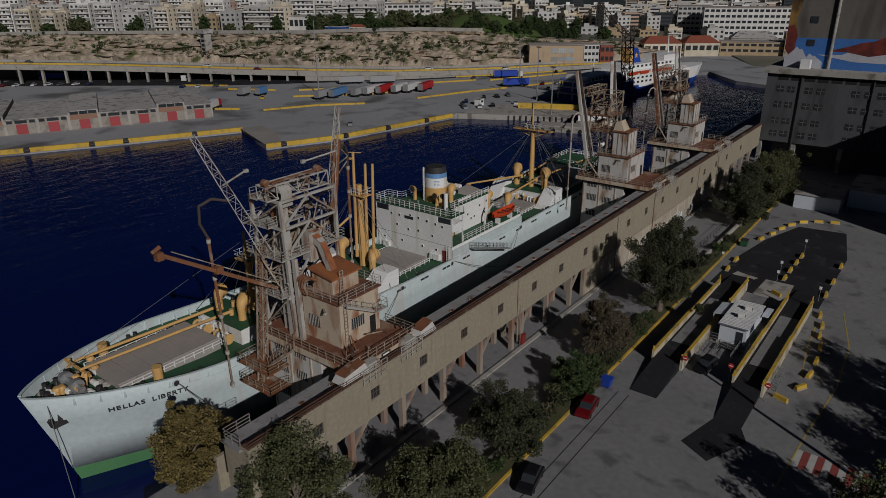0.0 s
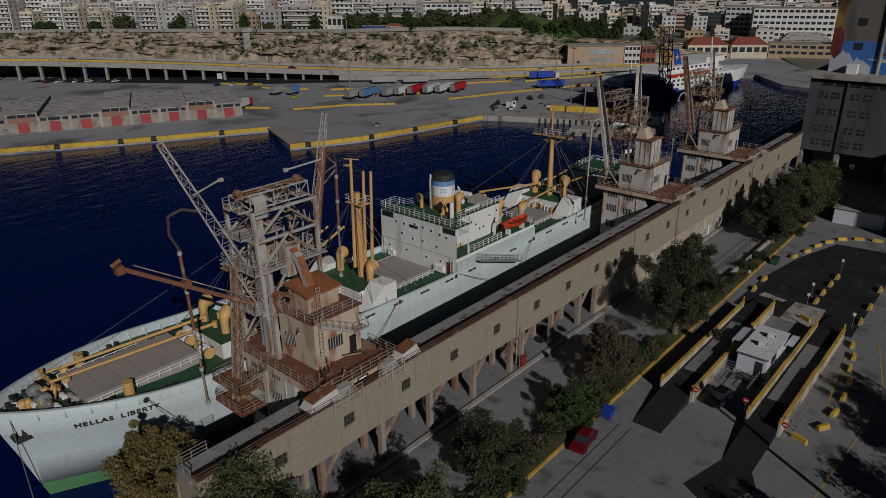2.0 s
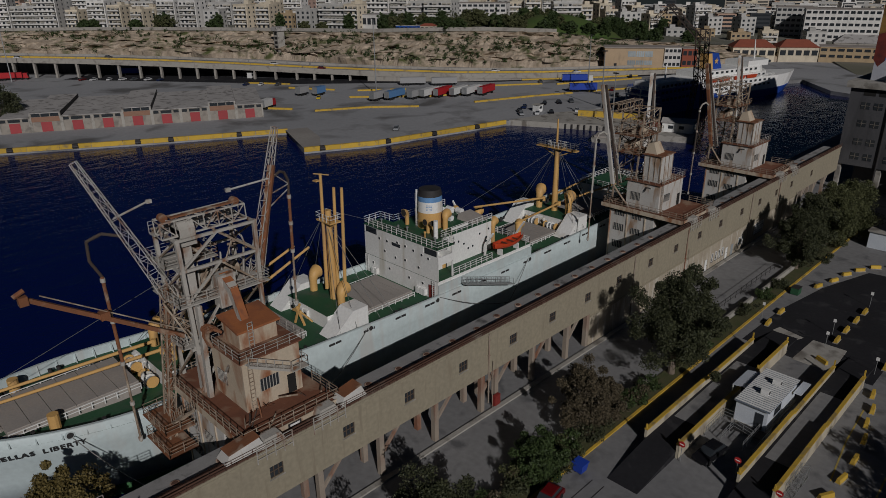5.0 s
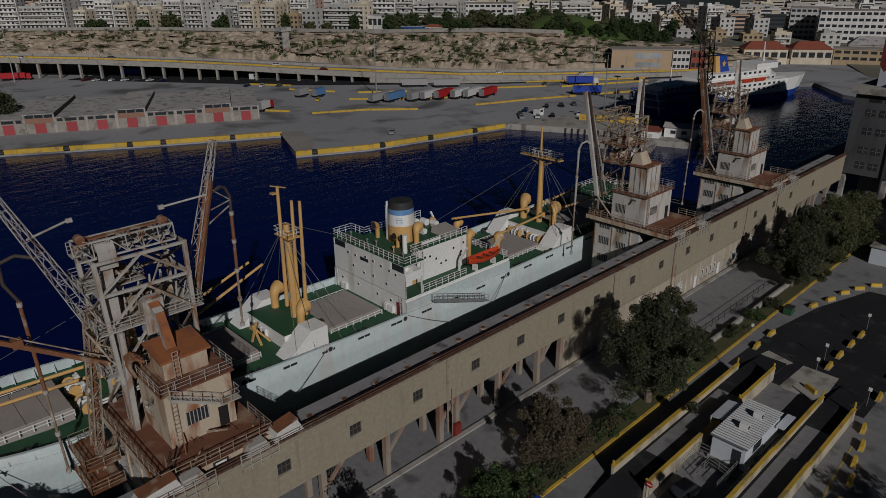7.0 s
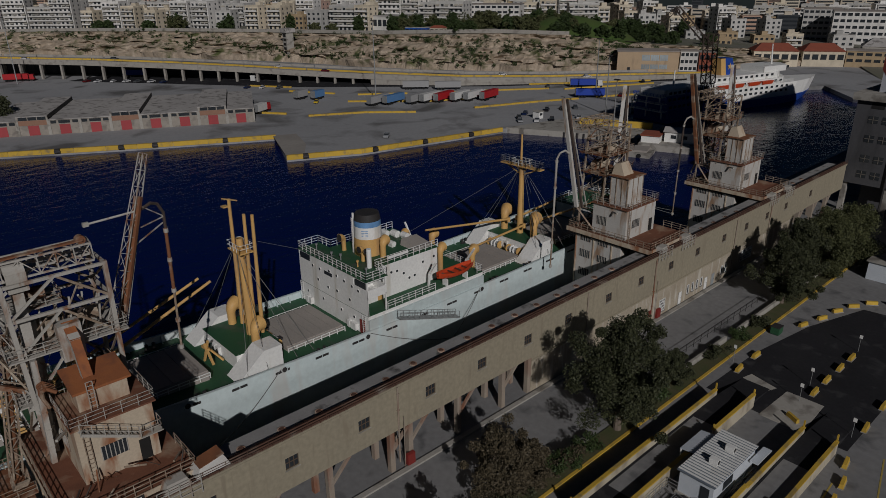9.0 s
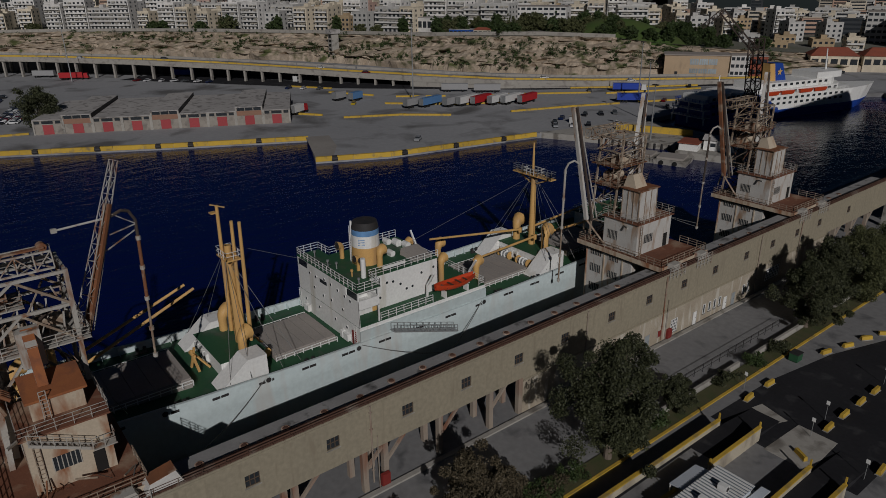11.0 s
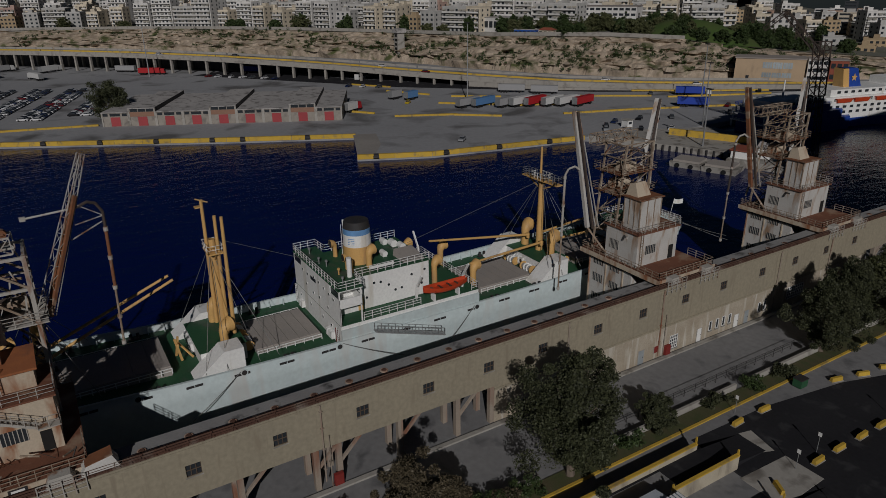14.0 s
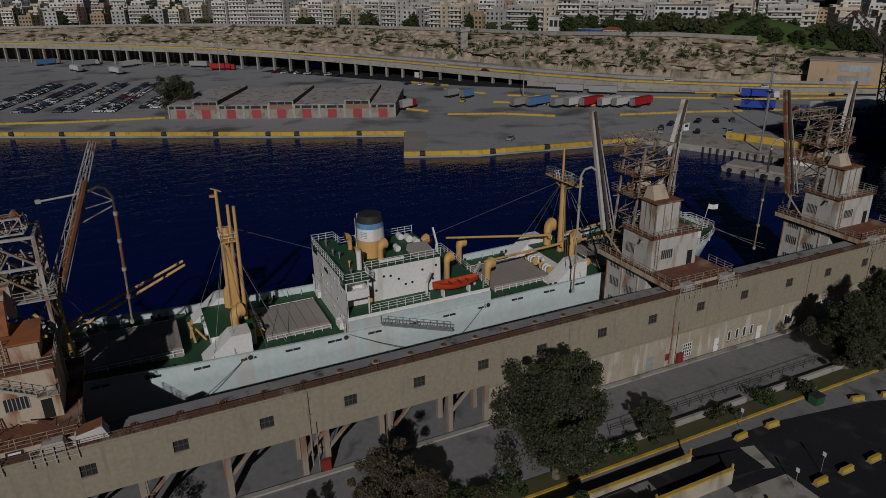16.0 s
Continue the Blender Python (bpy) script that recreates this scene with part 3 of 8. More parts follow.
# no-entry signs
M_SIGN = material("red_sign_paint", (0.55, 0.03, 0.03), None, 0.4, bump=0)
for x, y in ((-22.2, 80.0), (-16.9, 81.6), (-12.0, 79.6)):
    s = thing("no_entry_sign", (x, y, 0), "round red no-entry sign on a grey post", "road sign", "no entry signs")
    part("post", Geo().tube((x, y, 0), (x, y, 2.5), 0.04), M_GALV, s)
    part("disc", Geo().tube((x, y - 0.05, 2.3), (x, y - 0.09, 2.3), 0.36, n=20), M_SIGN, s)
    part("bar", Geo().box(x - 0.24, x + 0.24, y - 0.11, y - 0.094, 2.24, 2.36), M_WHITE, s)
for x, y in ((-19.3, 116.4), (-12.4, 113.5), (-18.6, 134.5), (-29.2, 119.5), (-19.8, 121)):
    s = thing("sign_post", (x, y, 0), "thin grey sign post with a small white plate", "sign post", "sign posts")
    part("post", Geo().tube((x, y, 0), (x, y, 2.6), 0.035), M_GALV, s)
    part("plate", Geo().box(x - 0.2, x + 0.2, y - 0.06, y - 0.04, 2.1, 2.6), M_WHITE, s)
# ---- the cargo ship ----
CX = -70.6
BOW, STERN = 20.2, 154.5


def half_beam(y, z=1.0):
    """Half the hull's breadth at y; z is 1 at the deck and 0 at the waterline."""
    fore = (y - BOW - (1 - z) * 4.3) / (20 + (1 - z) * 9)
    aft = (STERN - y - (1 - z) * 3.5) / (20 + (1 - z) * 12)
    f = 1.0 if fore >= 1 else (math.sin(math.pi / 2 * max(fore, 0)) ** (0.72 + 0.35 * (1 - z)))
    a = 1.0 if aft >= 1 else (1 - (1 - max(aft, 0)) ** 2.4) ** (0.55 + 0.3 * (1 - z))
    return 8.65 * f * a


def sheer(y):
    """Height of the upper deck."""
    t = (y - 92) / 72
    return 4.35 + (3.7 * t * t if y < 92 else 1.9 * t * t)


def bulwark(y):
    return sheer(y) + (1.15 if y < 60 else 1.05)


ship = thing("cargo_ship", (CX, 87, SEA), "pale grey cargo ship with buff masts and green decks, moored", "ship")
NY, LEVELS = 90, (0.0, 0.12, 0.25, 0.5, 0.75, 1.0)
ys = [BOW + 0.02 + (STERN - BOW - 0.04) * (0.5 - 0.5 * math.cos(math.pi * i / NY)) for i in range(NY + 1)]
hull, boot = Geo(), Geo()
for g, ks in ((boot, (0, 1, 2)), (hull, (2, 3, 4, 5))):
    for side in (1, -1):
        base = len(g.v)
        for y in ys:
            for k in ks:
                lv = LEVELS[k]
                z = SEA - 1.0 + (bulwark(y) - SEA + 1.0) * lv
                if k == 2:
                    z = SEA + 1.9 - 0.012 * (y - 20)
                if k == 1:
                    z = SEA
                yy = min(max(y, BOW + (1 - lv) * 4.3), STERN - (1 - lv) * 3.5)
                g.v.append((CX + side * half_beam(yy, lv), yy, z))
        m = len(ks)
        for r in range(NY):
            for c in range(m - 1):
                q = (base + r * m + c, base + (r + 1) * m + c, base + (r + 1) * m + c + 1, base + r * m + c + 1)
                g.f.append(q if side > 0 else q[::-1])
hull_part = part("hull", hull, M_HULL, ship, "pale grey-white hull", smooth=True)
mod = hull_part.modifiers.new("plate", "SOLIDIFY")
mod.thickness, mod.offset = 0.12, -1
part("boot_topping", boot, M_BOOT, ship, "green band along the waterline", smooth=True)
deck = Geo()
for y0, y1 in zip(ys, ys[1:]):
    a, b = max(half_beam(y0, 0.92) - 0.05, 0), max(half_beam(y1, 0.92) - 0.05, 0)
    deck.poly([(CX - a, y0, sheer(y0)), (CX + a, y0, sheer(y0)), (CX + b, y1, sheer(y1)), (CX - b, y1, sheer(y1))])
part("main_deck", deck, M_DECK, ship, "green painted deck", smooth=True)


def hull_x(y, side=1, lv=1.0):
    return CX + side * half_beam(y, lv)


DK = sheer
# ribs inside the bulwark and a pale cap rail
ribs = Geo()
for side in (1, -1):
    cap_rail = Geo()
    for y0, y1 in zip(ys[2:-3], ys[3:-2]):
        cap_rail.beam((hull_x(y0, side) - side * 0.06, y0, bulwark(y0) + 0.03), (hull_x(y1, side) - side * 0.06, y1, bulwark(y1) + 0.03), 0.3, 0.1)
    part("cap_rail", cap_rail, M_HULL, ship)
    y = 24.0
    while y < 150:
        x = hull_x(y, side) - side * 0.13
        ribs.hexa([(x - side * 0.5, y - 0.05, DK(y)), (x, y - 0.05, DK(y)), (x, y + 0.05, DK(y)), (x - side * 0.5, y + 0.05, DK(y)),
                   (x - side * 0.08, y - 0.05, bulwark(y)), (x, y - 0.05, bulwark(y)), (x, y + 0.05, bulwark(y)), (x - side * 0.08, y + 0.05, bulwark(y))])
        y += 2.1
part("bulwark_rib", ribs, M_HULL, ship, kind="stuff")
# freeing ports, fairleads and plate seams along the sides
for side in (1, -1):
    y = 52.0
    while y < 140:
        x = hull_x(y + 1, side, 0.97)
        part("freeing_port", Geo().box(x - 0.13, x + 0.06, y, y + 1.9, DK(y) + 0.12, DK(y) + 0.42), M_DARK, ship)
        part("freeing_port_bar", Geo().box(x - 0.02, x + 0.075, y + 0.9, y + 1.0, DK(y) + 0.1, DK(y) + 0.44), M_HULL, ship)
        y += 5.6
    for y in (33, 58, 70, 82.5, 104, 128):
        x = hull_x(y, side, 0.97)
        part("fairlead", Geo().tube((x - side * 0.1, y, DK(y) + 0.45), (x + side * 0.1, y, DK(y) + 0.45), 0.33, n=14), M_DARK, ship)
        part("fairlead_rim", Geo().tube((x - side * 0.1, y, DK(y) + 0.45), (x + side * 0.07, y, DK(y) + 0.45), 0.46, n=14), M_HULL, ship)
# anchor in its hawse pipe
ax = hull_x(22.9, 1, 0.72)
part("anchor", Geo().box(ax - 0.3, ax + 0.5, 22.0, 23.8, 5.1, 5.6).box(ax, ax + 0.4, 22.7, 23.1, 5.5, 6.6).beam((ax + 0.2, 22.1, 5.3), (ax + 0.4, 21.8, 6.3), 0.35).beam((ax + 0.4, 23.7, 5.3), (ax + 0.5, 24.0, 6.3), 0.35), M_DARK, ship, "black stockless anchor")

# ship's name on the bow
FONT_Z = 5.65


def letter(ch, y, size, mat_text):
    c = bpy.data.curves.new("letter", "FONT")
    c.body, c.size, c.align_x, c.extrude, c.offset = ch, size, "CENTER", 0.03, 0.012
    tmp = bpy.data.objects.new("letter", c)
    scene.collection.objects.link(tmp)
    bpy.context.view_layer.update()
    me = bpy.data.meshes.new_from_object(tmp.evaluated_get(bpy.context.evaluated_depsgraph_get()))
    bpy.data.objects.remove(tmp)
    lv = 0.80
    x0, x1 = hull_x(y - 0.4, 1, lv), hull_x(y + 0.4, 1, lv)
    lean = math.degrees(math.atan2(hull_x(y, 1, 0.9) - hull_x(y, 1, 0.7), 2.2))
    me.transform(pose(0, 0, 0, 90 + 0, 0, 90))
    me.transform(pose(0, 0, 0, 0, lean, -math.degrees(math.atan2(x1 - x0, 0.8))))
    me.transform(Matrix.Translation((hull_x(y, 1, lv) + 0.14, y, FONT_Z + 0.02 * 0)))
    me.transform(base_of(ship).inverted())
    me.materials.clear()
    me.materials.append(mat_text)
    ob = new("name_letter", me)
    ob.parent = ship
    return ob


y = 27.0
for ch, adv in (("H", 0.92), ("E", 0.86), ("L", 0.8), ("L", 0.84), ("A", 0.92), ("S", 0.86), (" ", 0.75), ("L", 0.72), ("I", 0.6), ("B", 0.88), ("E", 0.88), ("R", 0.9), ("T", 0.86), ("Y", 0.9)):
    if ch != " ":
        letter(ch, y, 0.98, M_DARK)
    y += adv * 0.65

# ---- midship house ----
HB = 4.3
house = part("bridge_house", Geo().box(-78.9, -62.3, 83.0, 104.5, HB, 7.4), M_WHITE, ship, "white midship house")
part("boat_deck", Geo().box(-78.9, -62.3, 83.0, 104.5, 7.4, 7.46), M_DECK, ship)
part("bridge_front", Geo().box(-75.9, -65.3, 83.0, 98.0, 7.46, 12.4), M_WHITE, ship, "white bridge block with portholes")
# bridge wings carried on pillars
for s in (1, -1):
    xa, xb = (CX + 5.3, CX + 8.3) if s > 0 else (CX - 8.3, CX - 5.3)
    xo = CX + 8.3 * s
    part("bridge_wing", Geo().box(xa, xb, 83.0, 86.2, 9.9, 10.05).box(xa, xb, 83.0, 83.08, 10.05, 11.2).box(xo - 0.05, xo + 0.05, 83.08, 86.2, 10.05, 11.2)
         .box(xa, xb, 86.15, 86.22, 10.05, 11.2).box(xa, xb, 83.0, 83.1, 7.46, 9.9), M_WHITE, ship, "white bridge wing")
    part("wing_roof", Geo().box(xa, xb, 83.0, 86.4, 12.25, 12.4), M_WHITE, ship)
    for yy in (83.1, 86.1):
        part("wing_pillar", Geo().box(xo - 0.2 * (s > 0), xo + 0.2 * (s < 0), yy - 0.08, yy + 0.08, 7.46, 12.25), M_WHITE, ship)
    part("wing_window", Geo().box(xa + 0.3, xb - 0.3, 83.02, 83.12, 11.25, 12.1), M_GLASS, ship)
part("bridge_deck", Geo().box(-78.95, -62.25, 82.9, 86.5, 12.4, 12.47).box(-76.0, -65.2, 86.5, 98.2, 12.4, 12.47), M_DECK, ship, "green flying bridge deck")
top_rail = [(-65.3, 98.1, 12.47), (-65.3, 86.6, 12.47), (-62.35, 86.4, 12.47), (-62.35, 83.0, 12.47), (-78.85, 83.0, 12.47), (-78.85, 86.4, 12.47), (-75.9, 86.6, 12.47), (-75.9, 98.1, 12.47)]
part("flying_bridge_rail", Geo().rail(top_rail, 1.15, 1.1, 0.035, 3), M_WHITE, ship)
for s in (1, -1):
    xo = CX + 8.2 * s
    part("boat_deck_rail", Geo().rail([(xo, 86.4, 7.46), (xo, 95.0, 7.46)], 1.1, 1.2, 0.035, 3), M_WHITE, ship)
    part("boat_deck_rail", Geo().rail([(xo, 103.4, 7.46), (xo, 104.4, 7.46), (CX, 104.4, 7.46)], 1.1, 1.2, 0.035, 3), M_WHITE, ship)
part("boat_deck_rail", Geo().rail([(-65.4, 87.5, 7.46), (-65.4, 87.6, 7.46)], 1.1, 1.2, 0.035, 3), M_WHITE, ship)
# portholes and doors
PORTS = [(x, 82.99, z) for x, z in ((-77, 6.3), (-75.2, 10.9), (-73.4, 10.9), (-71.0, 11.3), (-69.2, 11.2), (-67.4, 11.0), (-65.6, 10.8), (-64.2, 10.6), (-74, 9.1), (-71.5, 8.7), (-69.3, 8.9), (-66.3, 8.6), (-73, 6.4), (-68.5, 6.3), (-65.5, 6.3))]
for x, y, z in PORTS:
    p = part("porthole", Geo().tube((x, y - 0.06, z), (x, y + 0.05, z), 0.2, n=12), M_GLASS, ship)
    part("porthole_rim", Geo().tube((x, y - 0.04, z), (x, y + 0.05, z), 0.27, n=12), M_WHITE, p)
for y, z in ((88.2, 9.1), (90.4, 10.9), (91.6, 10.2), (93.6, 9.3), (95.2, 10.9), (96.8, 9.2), (97.3, 11.2), (89.4, 11.0), (92.6, 9.2)):
    p = part("porthole", Geo().tube((-65.35, y, z), (-65.24, y, z), 0.19, n=12), M_GLASS, ship)
    part("porthole_rim", Geo().tube((-65.35, y, z), (-65.27, y, z), 0.26, n=12), M_WHITE, p)
for y in (88, 91, 94, 97, 100, 102.5):
    part("porthole", Geo().tube((-62.36, y, 6.2), (-62.24, y, 6.2), 0.2, n=12), M_GLASS, ship)
part("bridge_window", Geo().box(-72.3, -70.4, 82.95, 83.05, 10.55, 11.05), M_GLASS, ship)
part("red_door", Geo().box(-64.2, -63.2, 82.9, 83.02, 4.5, 6.5), M_DOORS["red"], ship, "red steel door")
part("wooden_door", Geo().box(-65.34, -65.24, 86.9, 87.7, 7.5, 9.4), M_BUFF, ship, "varnished door")
for x in (-76.8, -76.1, -66.4, -65.6, -65.0):
    part("wall_locker", Geo().box(x - 0.28, x + 0.28, 82.5, 83.0, 4.6, 5.6), M_WHITE, ship, "white air-conditioning box")
for s in (1, -1):
    part("outside_ladder", Geo().rail([(CX + 8.0 * s, 82.7, 4.6), (CX + 7.4 * s, 82.7, 4.6)], 2.9, 0.6, 0.03, 9), M_WHITE, ship)
for xs in (-62.3, -79.15):
    part("side_plating", Geo().box(xs, xs + 0.25, 83.0, 104.5, 5.4, 6.9), M_HULL, ship)
# funnel with its bands
fun = part("funnel", Geo().tube((CX, 89.6, 12.4), (CX, 89.6, 15.0), 2.05, 1.97, n=28), M_BUFF, ship, "buff funnel with white, blue and black bands", smooth=True)
part("funnel_white_band", Geo().tube((CX, 89.6, 15.0), (CX, 89.6, 16.7), 1.97, 1.91, n=28), M_WHITE, fun, smooth=True)
part("funnel_blue_band", Geo().tube((CX, 89.6, 16.7), (CX, 89.6, 17.5), 1.91, 1.88, n=28), M_BLUE, fun, smooth=True)
part("funnel_cap", Geo().tube((CX, 89.6, 17.5), (CX, 89.6, 18.5), 1.9, 1.7, n=28), M_DARK, fun, smooth=True)
em = Geo()
for i in range(4):
    em.tube((CX + 0.9, 87.88 + 0.0, 15.5 + 0.25 * i), (CX + 1.62, 88.48, 15.5 + 0.25 * i), 0.05, n=6)
part("funnel_emblem", em, M_BLUE, fun)
part("funnel_ladder", Geo().rail([(CX - 1.5, 87.9, 12.5), (CX - 1.1, 87.75, 12.5)], 5.2, 0.4, 0.03, 14), M_WHITE, fun)
part("funnel_steam_pipe", Geo().tube((CX - 1.75, 88.4, 12.5), (CX - 1.75, 88.4, 18.2), 0.16, n=10), M_WHITE, fun)


def cowl(x, y, z, h, r, turn=0.0, mat_c=None, parent=None):
    """A cowl ventilator: trunk, bell mouth."""
    a = radians(turn)
    d = Vector((math.sin(a), -math.cos(a), 0))
    side = Vector((-d.y, d.x, 0))
    top = Vector((x, y, z + h))
    rings, K = [], 16

    def ring(c, up, rr):
        return [c + (side * math.cos(2 * math.pi * q / K) + up * math.sin(2 * math.pi * q / K)) * rr for q in range(K)]
    rings.append(ring(Vector((x, y, z)), -d, r * 0.6))
    rings.append(ring(top, -d, r * 0.6))
    for k in range(1, 7):
        b = math.pi / 2 * k / 6
        c = top + d * (r * 0.9 * (1 - math.cos(b))) + Vector((0, 0, r * 1.15 * math.sin(b)))
        up = (-d * math.cos(b) + Vector((0, 0, 1)) * math.sin(b)).normalized()
        rings.append(ring(c, up, r * (0.6 + 0.4 * k / 6)))
    last = c
    rings.append(ring(last + d * r * 0.35, Vector((0, 0, 1)), r * 1.1))
    g = Geo().loft(rings)
    v = part("cowl_ventilator", g, mat_c or M_BUFF, parent or ship, "buff cowl ventilator", smooth=True)
    c = last + d * (r * 0.36)
    part("ventilator_mouth", Geo().tube(c - d * 0.02, c + d * 0.012, r * 1.0, n=16), M_DARK, v)
    return v


for x, y, z, h, r, t in ((-73.6, 87.4, 12.4, 1.5, 0.55, 0), (-68.4, 87.0, 12.4, 1.3, 0.5, 0), (-67.6, 89.9, 12.4, 1.6, 0.7, 205), (-66.9, 86.9, 12.4, 1.6, 0.45, 20),
                         (-75.2, 99.6, 7.46, 3.0, 0.7, 200), (-66.3, 99.5, 7.46, 3.2, 0.7, 205), (-66.4, 106.3, 5.4, 2.8, 0.8, 205), (-75.8, 106.2, 5.4, 3.0, 0.8, 200)):
    cowl(x, y, z, h, r, t)
part("white_trunk", Geo().tube((-65.9, 86.2, 12.3), (-65.9, 86.2, 15.2), 0.35, n=12), M_WHITE, ship)
part("skylight", Geo().hexa([(-69.5, 94.5, 12.47), (-66.2, 94.5, 12.47), (-66.2, 97.8, 12.47), (-69.5, 97.8, 12.47), (-69.5, 94.7, 13.4), (-66.2, 94.7, 12.9), (-66.2, 97.6, 12.9), (-69.5, 97.6, 13.4)]), M_TARP, ship)
for x, y, s in ((-72.8, 96.2, 0.7), (-71.2, 96.8, 0.6), (-74.2, 95.4, 0.55), (-70.0, 93.3, 0.5)):
    part("raft_canister", Geo().tube((x - 0.6, y, 12.95), (x + 0.6, y, 12.95), s * 0.8, n=12).box(x - 0.5, x + 0.5, y - 0.3, y + 0.3, 12.47, 12.7), M_WHITE, ship, "white life raft canister")
for x, y in ((-76.5, 84.6), (-72.3, 84.4), (-70.8, 84.9), (-67.2, 85.2), (-64.3, 84.5)):
    part("deck_fitting", Geo().tube((x, y, 12.45), (x, y, 13.3), 0.09, n=8).tube((x, y, 13.2), (x, y, 13.45), 0.2, n=8), M_BUFF if int(x) % 2 else M_GALV, ship)
part("wind_dodger_lettering", Geo().box(-65.28, -65.22, 88.8, 92.5, 13.1, 13.5), M_WHITE, ship, "white pipe box along the rail")

# lifeboats on their davits
for s in (1, -1):
    xb, y0, y1 = CX + 8.0 * s, 95.6, 102.6
    lb = part("lifeboat", Geo(), M_ORANGE, ship, "orange open lifeboat")
    g = Geo()
    rows = []
    for i in range(15):
        t = i / 14
        w = 1.15 * math.sin(math.pi * min(max(t, 0.02), 0.98)) ** 0.55
        y = y0 + (y1 - y0) * t
        lift = 0.45 * (2 * t - 1) ** 2
        rows.append([(xb + w * a, y, 8.45 + lift + b) for a, b in ((-1, 0.95), (-0.95, 0.5), (-0.6, 0.12), (0, 0.0), (0.6, 0.12), (0.95, 0.5), (1, 0.95), (0.9, 0.95), (0.82, 0.45), (-0.82, 0.45), (-0.9, 0.95))])
    for r in rows:
        g.v += r
    for i in range(14):
        for k in range(11):
            a, b = i * 11 + k, i * 11 + (k + 1) % 11
            g.f.append((a, b, b + 11, a + 11))
    bpy.data.objects.remove(lb)
    lb = part("lifeboat", g, M_ORANGE, ship, "orange open lifeboat", smooth=True)
    for t in (0.22, 0.4, 0.6, 0.78):
        y = y0 + (y1 - y0) * t
        part("thwart", Geo().box(xb - 0.85, xb + 0.85, y - 0.15, y + 0.15, 9.1, 9.16), M_RUST, lb)
    for y in (95.3, 102.9):
        part("davit", Geo().beam((xb - s * 1.6, y, 7.4), (xb - s * 1.4, y, 9.4), 0.28).beam((xb - s * 1.4, y, 9.4), (xb + s * 0.1, y, 11.6), 0.25), M_WHITE, ship, "white davit arm")
    part("boat_chock", Geo().box(xb - 0.5, xb + 0.5, 97, 97.2, 7.46, 8.5).box(xb - 0.5, xb + 0.5, 101, 101.2, 7.46, 8.5), M_WHITE, ship)

# ---- hatches ----
for y0, y1 in ((28.6, 41.5), (50, 62.5), (72.9, 81.6), (107.5, 117.3), (126.6, 137)):
    zz = max(DK(y0), DK(y1))
    hw = 4.3 if y0 > 30 else 3.7
    h = part("hatch", Geo().box(CX - hw, CX + hw, y0, y1, DK((y0 + y1) / 2) - 0.3, zz + 0.5), M_TARP, ship, "grey hatch coaming")
    n = 6
    for i in range(n):
        a, b = y0 + (y1 - y0) * i / n, y0 + (y1 - y0) * (i + 1) / n
        part("hatch_board", Geo().box(CX - hw + 0.12, CX + hw - 0.12, a + 0.03, b - 0.03, zz + 0.5, zz + 0.64), M_TARP, h, "grey-brown hatch tarpaulin")
    for s in (1, -1):
        part("hatch_batten", Geo().rail([(CX + s * (hw + 0.35), y0, zz - 0.2), (CX + s * (hw + 0.35), y1, zz - 0.2)], 0.75, 1.3, 0.05, 2), M_WHITE, h)

# ---- masts, mast houses and winches ----


def winch(x, y, z, parent):
    w = part("winch", Geo().box(x - 0.8, x + 0.8, y - 0.7, y + 0.7, z, z + 0.4).tube((x - 1.1, y, z + 0.8), (x + 1.1, y, z + 0.8), 0.45, n=12), M_GALV, parent, "grey cargo winch")
    for s in (-1.2, -0.35, 0.35, 1.2):
        part("drum_flange", Geo().tube((x + s - 0.06, y, z + 0.8), (x + s + 0.06, y, z + 0.8), 0.7, n=14), M_WHITE if abs(s) < 1 else M_BUFF, w)
    part("motor", Geo().box(x - 0.4, x + 0.4, y + 0.6, y + 1.3, z, z + 0.9), M_DARK, w)
    return w


def mast(y, top, ztable, zmain, mat_m=M_BUFF, CX=CX):
    z = DK(y)
    m = part("mast", Geo().tube((CX, y, z), (CX, y, zmain), 0.62, 0.42, n=16), mat_m, ship, "buff steel mast", smooth=True)
    part("topmast", Geo().tube((CX, y - 0.2, zmain - 1.5), (CX, y - 0.2, top), 0.24, 0.14, n=10), mat_m, m)
    part("mast_table", Geo().box(CX - 1.6, CX + 1.6, y - 0.9, y + 0.9, ztable, ztable + 0.18), mat_m, m)
    part("table_rail", Geo().rail([(CX - 1.6, y - 0.9, ztable + 0.18), (CX + 1.6, y - 0.9, ztable + 0.18), (CX + 1.6, y + 0.9, ztable + 0.18), (CX - 1.6, y + 0.9, ztable + 0.18)], 1.0, 0.9, 0.03, 2, True), M_WHITE, m)
    for s in (1, -1):
        part("table_bracket", Geo().beam((CX, y, ztable - 1.4), (CX + 1.4 * s, y, ztable), 0.14), mat_m, m)
    return m


